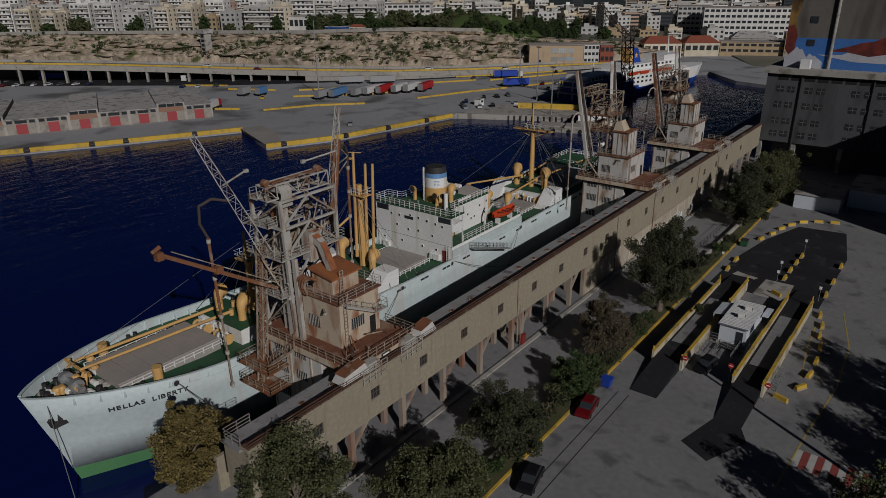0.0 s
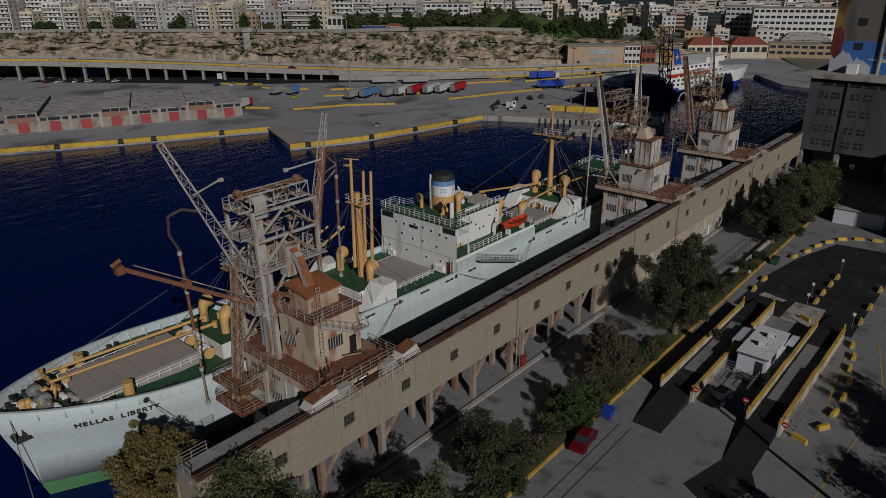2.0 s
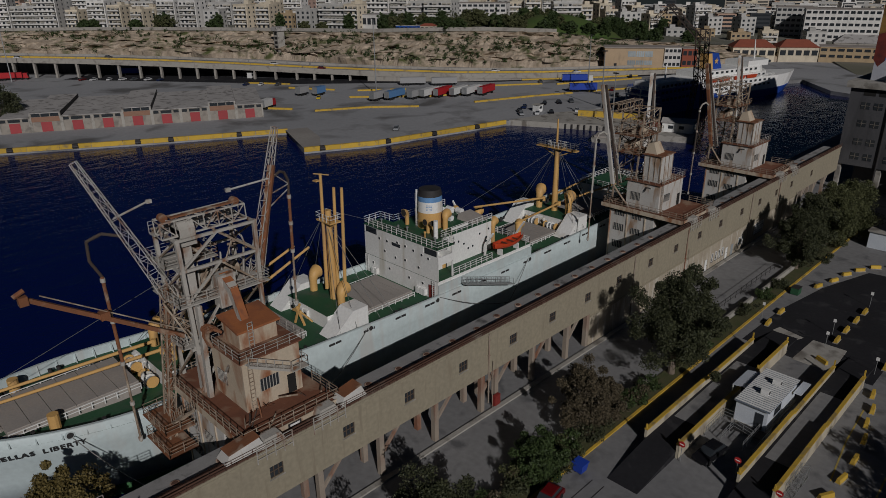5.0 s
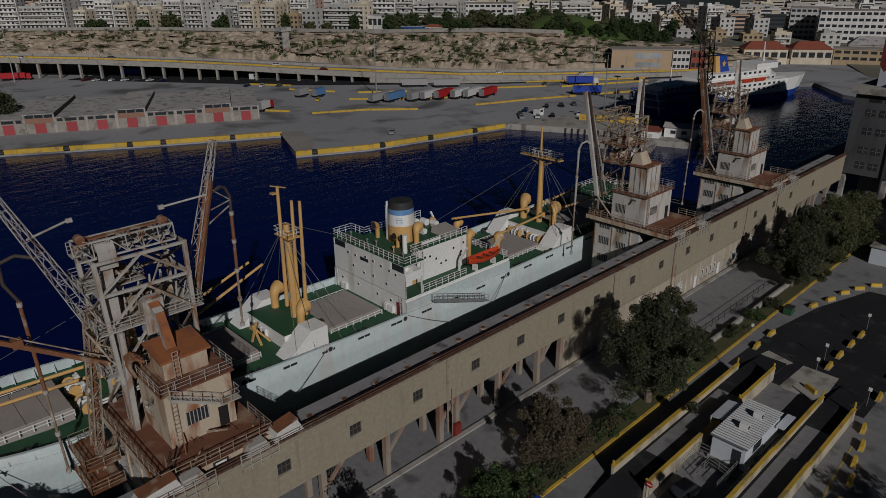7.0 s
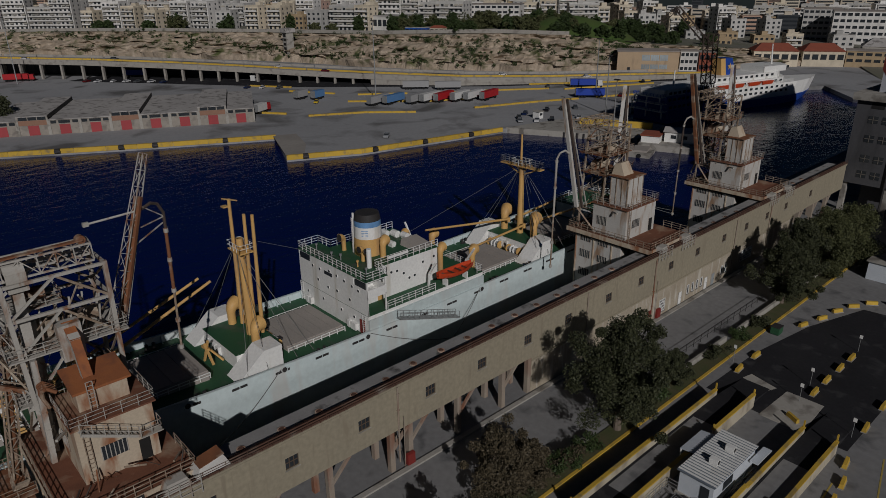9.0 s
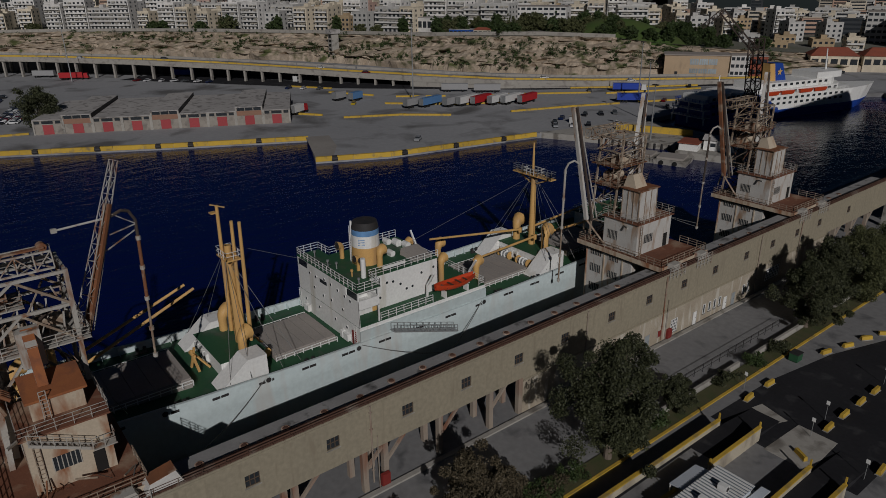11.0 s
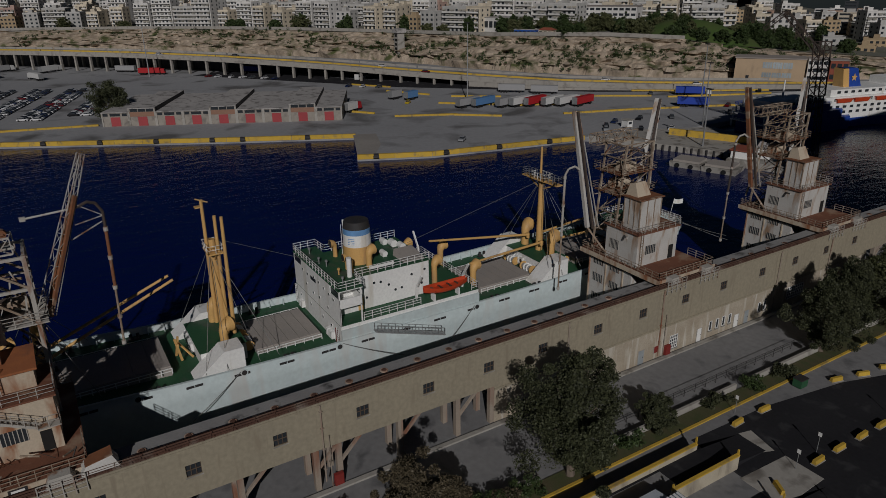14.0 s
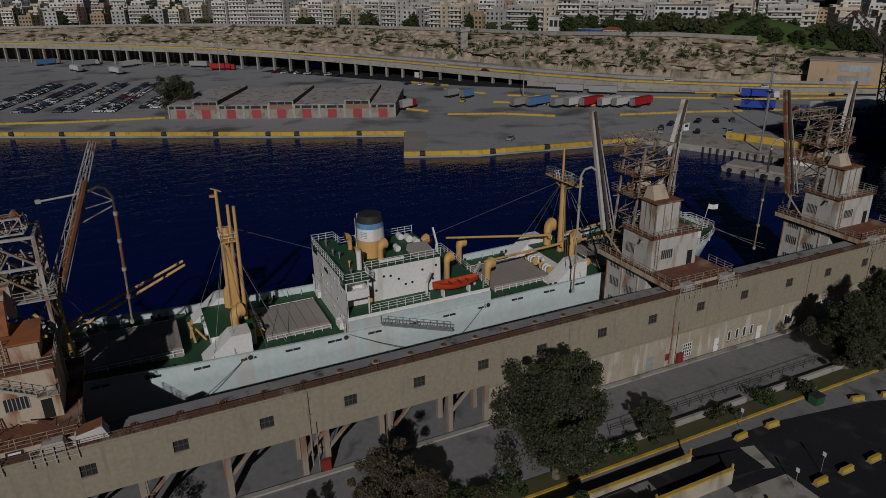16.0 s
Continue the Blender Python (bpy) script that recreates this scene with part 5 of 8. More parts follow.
# twin rectangular elevator legs
for x, y, zt, w in ((-55.4, 44.0, 26.4, 1.0), (-57.0, 44.6, 22.5, 0.9), (-53.6, 43.6, 20.5, 0.55)):
    leg = part("elevator_leg", Geo().beam((x, y, 11.1), (x - 0.8, y + 0.5, zt), w, w * 0.8), M_CGREY, c1, "grey boxed elevator leg")
    for i in range(5):
        t = (i + 1) / 6
        p = Vector((x, y, 11.1)).lerp(Vector((x - 0.8, y + 0.5, zt)), t)
        part("flange", Geo().cbox((p.x, p.y, p.z), (w * 1.12, w * 0.92, 0.1)), M_CGREY, leg)
part("elevator_head", Geo().box(-57.2, -55.2, 43.8, 45.3, 26.2, 27.8).tube((-56.2, 43.8, 27.6), (-56.2, 45.3, 27.6), 1.0, n=14), M_CGREY, c1, "grey elevator head with a rusty hood")
# lattice head
ya, yb, ym = 43.2, 51.0, 47.1
for x in (-59.6, -54.8):
    for y in (ya, yb):
        part("tower_leg", Geo().beam((x, y + (0.5 if y < 47 else -0.2), 11.1), (x, y, 27.2), 0.36), M_CGREY, c1)
levels = (11.2, 16.0, 20.6, 24.0, 27.0)
for za, zb in zip(levels, levels[1:]):
    for x in (-59.6, -54.8):
        part("brace", Geo().beam((x, ya, za), (x, ym, zb), 0.2), M_CGREY, c1)
        part("brace", Geo().beam((x, yb, za), (x, ym, zb), 0.2), M_CBROWN, c1)
        part("girt", Geo().beam((x, ya - 0.2, zb), (x, yb + 0.2, zb), 0.26), M_CGREY, c1)
    for y in (ya, yb):
        part("girt", Geo().beam((-59.6, y, zb), (-54.8, y, zb), 0.26), M_CGREY, c1)
        part("brace", Geo().beam((-59.6, y, za), (-54.8, y, zb), 0.16), M_CBROWN, c1)
for z, xa, xb, y0, y1 in ((20.6, -60.4, -54.4, 42.4, 51.8), (24.0, -60.2, -56.2, 42.4, 47.6), (16.0, -60.2, -55.2, 42.4, 44.6)):
    pl = part("platform", Geo().box(xa, xb, y0, y1, z, z + 0.12), M_CGREY, c1, "grey grated platform")
    part("platform_rail", Geo().rail([(xa, y0, z + 0.12), (xb, y0, z + 0.12), (xb, y1, z + 0.12), (xa, y1, z + 0.12)], 1.05, 1.3, 0.03, 3, True), M_CGREY, pl)
part("top_bridge", Geo().truss((-56.6, 42.4, 27.9), (-55.8, 50.4, 28.2), 1.7, 1.5, 6, 0.15), M_CGREY, c1, "grey lattice top bridge")
part("top_walkway", Geo().box(-58.6, -57.5, 42.4, 50.4, 27.0, 27.15), M_CGREY, c1)
part("walkway_rail", Geo().rail([(-58.55, 42.4, 27.15), (-58.55, 50.4, 27.15)], 1.05, 1.3, 0.03, 3), M_CGREY, c1)
part("sheave", Geo().tube((-56.9, 43.0, 28.9), (-56.3, 43.0, 28.9), 0.4, n=12).tube((-56.3, 49.8, 29.1), (-55.7, 49.8, 29.1), 0.4, n=12).beam((-56.4, 43.6, 28.8), (-55.8, 50, 29.1), 0.5, 0.14), M_CRUST, c1)
for s in range(7):
    y = 43.2 + s * 1.15
    part("post", Geo().beam((-56.6, y, 20.7), (-56.6 - 0.4 * (s % 3), y + 0.4, 24.0), 0.14), M_CGREY, c1)
part("machinery", Geo().box(-59.2, -57.4, 45.0, 47.5, 20.75, 22.2).tube((-58.4, 48, 21.4), (-58.4, 50.4, 21.4), 0.7, n=14), M_CBROWN, c1, "rusty hoist drum")
part("machinery", Geo().tube((-57.8, 44.6, 24.8), (-57.8, 46.6, 24.8), 0.55, n=12), M_CRUST, c1)
clutter(c1, (-59.8, -54.6, 43.0, 51.4, 14.0, 26.5), 50, 11, (M_CBROWN, M_CGREY, M_CDARK))
clutter(c1, (-48.0, -44.8, 43.0, 52.0, 11.2, 12.6), 16, 12, (M_CBROWN, M_CDARK, M_CRUST), 0.06)
# booms
bA = part("boom", Geo().truss((-57.6, 43.0, 20.8), (-60.4, 37.8, 34.3), (1.1, 0.55), (1.2, 0.55), 10, 0.075), M_CGREY, c1, "weathered lattice boom")
part("boom_tail", Geo().truss((-57.6, 43.0, 20.8), (-56.6, 45.2, 14.5), (1.5, 1.0), (1.6, 1.0), 4, 0.17), M_CBROWN, bA)
part("boom_strut", Geo().tube((-59.3, 39.8, 29.0), (-60.2, 43.4, 29.6), 0.1).box(-60.35, -60.05, 43.2, 43.7, 29.4, 29.75), M_CGREY, bA)
bB = part("boom", Geo().truss((-56.8, 51.6, 20.4), (-60.0, 57.4, 34.4), (1.1, 0.5), (1.2, 0.5), 10, 0.075), M_CGREY, c1, "weathered lattice boom")
part("boom_web", Geo().beam((-56.6, 51.8, 20.2), (-59.0, 56.0, 30.8), 0.75, 0.3), M_CRUST, bB, "rusty red conveyor in the boom")
part("boom_strut", Geo().tube((-58.7, 55.6, 29.6), (-60.2, 51.6, 28.9), 0.1).box(-60.35, -60.05, 51.2, 51.7, 28.7, 29.1), M_CGREY, bB)
curve = [(-58.9, 56.0, 29.6), (-59.2, 57.0, 29.9), (-59.5, 57.7, 29.6), (-59.7, 58.2, 28.6), (-59.8, 58.2, 27.0)]
part("hose_arm", Geo().path(curve, 0.15, 8), M_CDARK, bB, "black curved hose")
part("arm_frame", Geo().beam((-58.6, 55.6, 28.0), (-59.7, 58.2, 28.2), 0.1).beam((-58.8, 56, 29.9), (-59.7, 58.2, 28.2), 0.1).beam((-58.5, 55.0, 26.6), (-59.7, 58.0, 27.6), 0.1), M_CGREY, bB)
hose(c1, (-59.8, 58.2, 27.0), (-59.6, 57.7, 14.0))
curve = [(-59.4, 40.2, 27.2), (-60.2, 38.8, 27.6), (-60.8, 37.6, 27.0), (-61.1, 37.6, 25.0), (-61.2, 38.4, 23.2)]
part("hose_arm", Geo().path(curve, 0.15, 8), M_CDARK, bA, "black curved hose")
hose(c1, (-61.2, 38.4, 23.2), (-61.2, 38.8, 4.4))
part("jib", Geo().beam((-57.0, 43.4, 16.6), (-58.6, 31.4, 24.2), 0.34, 0.4), M_CRUST, c1, "long rusty horizontal jib")
part("jib_rod", Geo().beam((-57.0, 43.4, 17.3), (-58.5, 32.5, 24.2), 0.1), M_CBROWN, c1)
part("jib_end", Geo().box(-58.95, -58.25, 30.9, 31.6, 23.7, 24.5).tube((-58.6, 30.6, 24.6), (-58.6, 31.5, 25.0), 0.22), M_CRUST, c1)
part("jib_tackle", Geo().box(-58.4, -57.6, 36.6, 37.4, 20.5, 21.2), M_CRUST, c1)
part("chute", Geo().truss((-57.9, 40.6, 5.0), (-58.5, 43.0, 21.5), 0.8, 0.8, 16, 0.13), M_CBROWN, c1, "vertical latticed loading chute")
part("chute_pipe", Geo().tube((-57.9, 40.6, 5.0), (-58.5, 43.0, 21.5), 0.3, n=10), M_CRUST, c1)
# lower landings and stairs on the bow side
for z in (8.2, 5.6):
    l1 = part("landing", Geo().box(-59.8, -54.5, 39.0, 42.0, z, z + 0.12), M_CRUST, c1, "rusty stair landing")
    part("landing_rail", Geo().rail([(-59.7, 42, z + 0.12), (-59.7, 39.1, z + 0.12), (-54.6, 39.1, z + 0.12), (-54.6, 42, z + 0.12)], 1.1, 1.2, 0.03, 3), M_CBROWN, l1)
st = Geo()
for i in range(12):
    st.box(-56.2 + 0.28 * i, -55.9 + 0.28 * i, 40.4, 41.5, 8.3 + 0.23 * i, 8.34 + 0.23 * i)
st.beam((-56.2, 40.4, 8.3), (-52.8, 40.4, 11.1), 0.08, 0.25).beam((-56.2, 41.5, 8.3), (-52.8, 41.5, 11.1), 0.08, 0.25)
part("stair_flight", st, M_CBROWN, c1)
part("stair_rail", Geo().rail([(-56.2, 40.4, 8.3), (-52.8, 40.4, 11.1)], 1.0, 0.8, 0.03, 2).rail([(-56.2, 41.5, 8.3), (-52.8, 41.5, 11.1)], 1.0, 0.8, 0.03, 2), M_CBROWN, c1)
stair = Geo().beam((-47.75, 45.0, 16.3), (-47.75, 49.2, 14.1), 0.08, 0.25).beam((-48.45, 45.0, 16.3), (-48.45, 49.2, 14.1), 0.08, 0.25)
for i in range(11):
    stair.box(-48.45, -47.75, 45.0 + 0.38 * i, 45.26 + 0.38 * i, 16.26 - 0.2 * i, 16.3 - 0.2 * i)
part("side_stair", stair, M_CGREY, h1, "grey steel stair down the house side")
part("stair_rail", Geo().rail([(-47.7, 45.0, 16.3), (-47.7, 49.2, 14.1)], 1.0, 1.0, 0.03, 2), M_CGREY, h1)
part("stair_landing", Geo().box(-48.6, -47.4, 49.2, 51.0, 14.0, 14.1), M_CGREY, h1)
part("landing_rail", Geo().rail([(-47.45, 49.2, 14.1), (-47.45, 50.95, 14.1), (-48.55, 50.95, 14.1)], 1.05, 0.9, 0.03, 2), M_CGREY, h1)
for y0, y1 in ((39.6, 43.4), (51.6, 54.6)):
    ec = part("end_carriage", Geo().hexa([(-45.0, y0, 10.95), (-43.3, y0, 10.95), (-43.3, y1, 10.95), (-45.0, y1, 10.95), (-44.8, y0 + 0.5, 11.7), (-43.5, y0 + 0.5, 11.7), (-43.5, y1 - 0.5, 12.1), (-44.8, y1 - 0.5, 12.1)]), M_CPALE, c1, "white rust-edged end carriage on the rail")
    part("carriage_cap", Geo().hexa([(-44.9, y0 + 0.4, 11.72), (-43.4, y0 + 0.4, 11.72), (-43.4, y1 - 0.4, 12.12), (-44.9, y1 - 0.4, 12.12), (-44.9, y0 + 0.4, 11.78), (-43.4, y0 + 0.4, 11.78), (-43.4, y1 - 0.4, 12.18), (-44.9, y1 - 0.4, 12.18)]), M_CRUST, ec)
part("maker_plate", Geo().box(-44.3, -44.26, 46.3, 47.7, 10.72, 11.2), M_DARK, c1, "black maker's plate")
part("maker_plate_bar", Geo().box(-44.26, -44.24, 46.5, 47.5, 10.86, 11.06), M_WHITE, c1)

# the second and third unloaders, alike, with boxed booms


def crane_two(y, seed, brown):
    c = crane_base(y, "grey rusty grain unloader with two boxed booms on a portal" if not brown else "grey grain unloader with a red-brown boxed boom on a portal", M_CGREY, 11.0)
    h = machine_house(c, -55.7, -49.6, y + 0.9, y + 8.9, 15.9, M_CPALE)
    box = part("filter_cabin", Geo().box(-53.3, -50.3, y + 1.6, y + 5.6, 16.06, 20.6), M_CPALE, c, "grey panelled filter cabin")
    for i in range(4):
        x = -53.3 + i * 1.0
        part("panel_rib", Geo().box(x - 0.06, x + 0.06, y + 1.52, y + 1.6, 16.3, 20.4), M_CBROWN, box)
        yy = y + 1.6 + i * 1.33
        part("panel_rib", Geo().box(-50.3, -50.22, yy - 0.06, yy + 0.06, 16.3, 20.4), M_CBROWN, box)
    part("filter_roof", Geo().box(-53.6, -50.0, y + 1.3, y + 5.9, 20.6, 20.75), M_CRUST, box)
    part("hopper", Geo().hexa([(-53.6, y + 2, 20.75), (-51.4, y + 2, 20.75), (-51.4, y + 4.6, 20.75), (-53.6, y + 4.6, 20.75), (-53.3, y + 2.3, 22.3), (-52.3, y + 2.3, 22.6), (-52.3, y + 4.3, 22.6), (-53.3, y + 4.3, 22.3)]), M_CBEIGE, box)
    # lattice tower
    for x in (-58.6, -54.6):
        for yy in (y + 2.0, y + 7.2):
            part("tower_leg", Geo().beam((x, yy + (0.9 if yy < y + 4 else 0.2) * -1, 11.1), (x, yy + 0.5, 27.4), 0.24), M_CBROWN, c)
    zs = (11.2, 14.2, 17.2, 20.2, 23.2, 25.4, 27.4)
    for k, (za, zb) in enumerate(zip(zs, zs[1:])):
        for x in (-58.6, -54.6):
            part("brace", Geo().beam((x, y + 2, za), (x, y + 7.4, zb), 0.11), M_CBROWN, c)
            part("brace", Geo().beam((x, y + 7.4, za), (x, y + 2, zb), 0.11), M_CDARK, c)
            part("girt", Geo().beam((x, y + 1.6, zb), (x, y + 7.8, zb), 0.14), M_CBROWN, c)
        for yy in (y + 2, y + 7.4):
            part("girt", Geo().beam((-58.6, yy, zb), (-54.6, yy, zb), 0.13), M_CBROWN, c)
            part("brace", Geo().beam((-58.6, yy, za), (-54.6, yy, zb), 0.1), M_CBROWN, c)
    for z in (20.2, 23.2):
        pl = part("platform", Geo().box(-59.4, -54.2, y + 1.4, y + 8.0, z, z + 0.1), M_CRUST, c)
        part("platform_rail", Geo().rail([(-59.6, y + 1.2, z), (-54.0, y + 1.2, z), (-54.0, y + 8.2, z), (-59.6, y + 8.2, z)], 1.1, 1.3, 0.03, 3, True), M_CBROWN, pl)
    part("winch_drum", Geo().tube((-57.5, y + 3, 21.2), (-57.5, y + 6, 21.2), 0.8, n=14).box(-57, -55, y + 3, y + 5, 23.3, 24.6), M_CBEIGE, c)
    part("head_truss", Geo().truss((-59.4, y + 0.6, 27.6), (-59.4, y + 8.6, 27.6), 1.6, 1.4, 6, 0.11), M_CBROWN, c)
    clutter(c, (-60.2, -54.0, y + 0.8, y + 8.6, 15.0, 28.2), 66, seed, (M_CBROWN, M_CDARK, M_CBROWN, M_CRUST), 0.055)
    # booms: two box girders, with ladders and hose arms
    L0, L1 = Vector((-57.1, y - 1.6, 15.4)), Vector((-59.5, y - 3.2, 32.0))
    R0, R1 = Vector((-56.6, y + 7.4, 20.0)), Vector((-60.2, y + 13.8, 32.0))
    for a, b, mt in ((L0, L1, M_CRUST if brown else M_CPALE), (R0, R1, M_CPALE)):
        bm = part("boom", Geo().beam(a, b, 0.58, 0.45), mt, c, "boxed boom")
        part("boom_web", Geo().beam(a + Vector((0.9, 0.2, 0)), b + Vector((0.5, 0.2, 0)), 0.3, 0.3), M_CDARK, bm)
        o = Vector((0.2, 1.5, 0))
        part("boom_chord", Geo().beam(a + o * 0.9, b + o * 0.2, 0.14).beam(a + o * 0.9 + Vector((0.7, 0, 0)), b + o * 0.2 + Vector((0.5, 0, 0)), 0.14), M_CGREY, bm)
        for i in range(16):
            t = i / 15
            part("boom_rung", Geo().beam((a + o * 0.9).lerp(b + o * 0.2, t), a.lerp(b, t), 0.09), M_CGREY, bm)
    part("brace", Geo().beam((-59.0, y + 0.2, 13), L0.lerp(L1, 0.05), 0.25).beam((-55.5, y + 1.0, 11.3), L0, 0.25), M_CBROWN, c)
    k = L0.lerp(L1, 0.5)
    part("hose_arm", Geo().path([k, k + Vector((-0.3, -0.9, 0.7)), k + Vector((-0.6, -1.8, 0.4)), k + Vector((-0.8, -2.2, -0.5))], 0.15, 8), M_CGREY, c)
    hose(c, k + Vector((-0.8, -2.2, -0.5)), Vector((k.x - 1.0, k.y - 2.2, 5.2)), mats=M_CGREY if not brown else M_CDARK)
    k = R0.lerp(R1, 0.45)
    part("hose_arm", Geo().path([k, k + Vector((-0.2, 0.8, 0.8)), k + Vector((-0.3, 1.6, 0.7)), k + Vector((-0.3, 1.9, -0.3))], 0.15, 8), M_CGREY, c)
    hose(c, k + Vector((-0.3, 1.9, -0.3)), Vector((k.x - 0.3, k.y + 1.8, 14.0)), mats=M_CGREY)
    return c


crane_two(121.6, 21, False)
crane_two(158.8, 31, True)
# ---- silo with a painted mural, and unseen blocks added for their shade ----
M_SILO = material("dark_grey_render", (0.095, 0.095, 0.10), (0.07, 0.07, 0.075), 0.9, scale=0.15, stain=(0.05, 0.05, 0.052), stain_amount=0.4, streak=5, stain_scale=0.3)
M_SILOUP = material("brown_grey_concrete", (0.165, 0.15, 0.13), (0.13, 0.12, 0.105), 0.9, scale=0.1, stain=(0.09, 0.08, 0.07), stain_amount=0.35, streak=5, stain_scale=0.2)
M_MURALB = material("mural_blue", (0.05, 0.15, 0.42), (0.06, 0.19, 0.48), 0.8, scale=0.1)
M_MURALW = material("mural_white", (0.5, 0.5, 0.52), (0.35, 0.38, 0.45), 0.8, scale=0.15)
M_MURALR = material("mural_red", (0.22, 0.04, 0.03), (0.05, 0.02, 0.02), 0.8, scale=0.35, amount=0.25)
M_MURALO = material("mural_ochre", (0.30, 0.17, 0.05), (0.05, 0.03, 0.02), 0.8, scale=0.3, amount=0.25)
SX, SY = -44.0, 197.5
silo = thing("grain_silo", (0, 215, 0), "dark grey grain silo with a blue, white and red mural", "silo")
part("lower_block", Geo().box(SX, 60, SY, 245, 6.5, 24.2), M_SILO, silo)
part("ground_floor", Geo().box(SX + 3, 60, SY + 4, 245, 0, 6.5), M_SILO, silo)
for x in (SX + 0.6, SX + 9, SX + 20, SX + 32):
    part("column", Geo().box(x - 0.5, x + 0.5, SY + 0.4, SY + 1.4, 0, 6.5), M_CONCRETE, silo)
part("ledge", Geo().box(SX - 0.8, 60, SY - 0.9, 246, 24.2, 25.6), M_CONCRETE, silo, "pale concrete ledge")
part("upper_block", Geo().box(SX + 2.6, 60, SY + 3.5, 243, 25.6, 66), M_SILOUP, silo)
# hidden block added behind the silo, its height set to shade the ferry
part("rear_block", Geo().box(SX + 4, 60, 243.2, 306, 0, 49), M_SILOUP, silo)
part("gutter", Geo().tube((SX + 13.2, SY + 3.2, 25.6), (SX + 13.2, SY + 3.2, 66), 0.4, n=10), M_CONCRETE, silo)
for x in (SX + 8.4, SX + 24.5):
    part("downpipe", Geo().tube((x, SY - 0.2, 0.5), (x, SY - 0.2, 24.2), 0.22, n=8), M_DARK, silo)
for zi, z in enumerate((8.0, 11.4, 15.6, 19.6)):
    for x in (3.6, 6.2, 10.4, 13.2, 21.0, 23.8, 26.6, 29.4, 38, 41, 44):
        w = part("window", Geo().box(SX + x - 0.9, SX + x + 0.9, SY - 0.06, SY + 0.1, z, z + 1.5), M_GLASS, silo)
        part("window_frame", Geo().box(SX + x - 0.9, SX + x + 0.9, SY - 0.12, SY - 0.06, z + 0.7, z + 0.82).box(SX + x - 0.06, SX + x + 0.06, SY - 0.122, SY - 0.064, z, z + 1.5), M_SILOUP, w)
for i in range(16):
    x = 4.0 + 3.1 * i
    part("slot_window", Geo().box(SX + x - 1.2, SX + x + 1.2, SY - 0.05, SY + 0.1, 22.6, 23.8), M_OPENING_SHADE, silo)
UY = SY + 3.5


def mural(poly, mat_p, d):
    n = len(poly)
    g = Geo().poly([(SX + 2.6 + a, UY - d, 25.6 + b) for a, b in poly])
    part("mural_paint", g, mat_p, silo)


wob = random.Random(5)


def ragged(x0, x1, z0, z1, n, amp):
    """A strip whose upper edge runs unevenly from z0 to z1."""
    pts = [(x1, 0.0), (x0, 0.0)][::-1]
    up = [(x1 + (x0 - x1) * i / n, z1 + (z0 - z1) * i / n + wob.uniform(-amp, amp)) for i in range(n + 1)]
    return pts + up


mural([(0, 0), (50, 0), (50, 8.0), (0, 7.3)], M_MURALB, 0.02)
mural(ragged(0.0, 9.0, 5.8, 1.4, 14, 0.8), M_MURALW, 0.03)
mural([(7.5, 3.4), (16, 2.0), (30, 1.8), (50, 2.6), (50, 19)] + [(46 - 3 * i, 16.8 - 1.12 * i + wob.uniform(-0.9, 0.9)) for i in range(12)], M_MURALW, 0.034)
mural([(9.5, 4.2), (14, 4.3), (19, 3.4), (24, 4.4), (30, 3.5), (38, 4.6), (50, 4.2), (50, 17)] + [(46 - 2.4 * i, 15.4 - 0.78 * i + wob.uniform(-0.7, 0.7)) for i in range(14)], M_MURALR, 0.04)
mural([(-0.3, 6.0), (0.8, 4.2), (1.6, 5.5), (1.9, 9.5), (1.5, 12), (2.3, 16), (2.0, 22), (1.2, 28), (-0.3, 27)], M_MURALO, 0.045)
mural([(-0.3, 4.5), (0.8, 3.0), (2.0, 4.4), (2.3, 8.0), (1.2, 10.5), (-0.3, 10)], M_MURALR, 0.05)
for x, z in ((5.6, 31.0), (5.6, 36.6), (5.6, 42.6), (17.5, 44.5), (24, 44.5), (31, 44.5), (5.6, 48.6)):
    part("upper_window", Geo().box(SX + 2.6 + x - 0.9, SX + 2.6 + x + 0.9, UY - 0.12, UY + 0.1, z, z + 1.6), M_GLASS, silo)
part("roof_hut", Geo().box(SX + 7.2, SX + 9.4, SY + 0.4, SY + 2.8, 25.6, 27.8), M_WHITE, silo, "small white hut on the ledge")
# out-of-view mass, placed so its shadow covers the ground before the silo
structure("backdrop_block", Geo().box(14, 80, 141.5, 190, 0, 31), M_SILOUP, "unseen plain grey block that shades the ground before the silo")
# shaded sheds under the silo
for x, y, w, d, h in ((-22, 168, 9, 12, 3.2), (-12, 176, 10, 14, 4.0)):
    s = thing("flat_shed", (x, y, 0), "low pale shed in the silo's shade", "shed", "sheds under the silo")
    part("wall", Geo().box(x - w / 2, x + w / 2, y - d / 2, y + d / 2, 0, h), M_CABIN, s)
    part("roof", Geo().box(x - w / 2 - 0.3, x + w / 2 + 0.3, y - d / 2 - 0.3, y + d / 2 + 0.3, h, h + 0.25), M_CONCRETE, s)

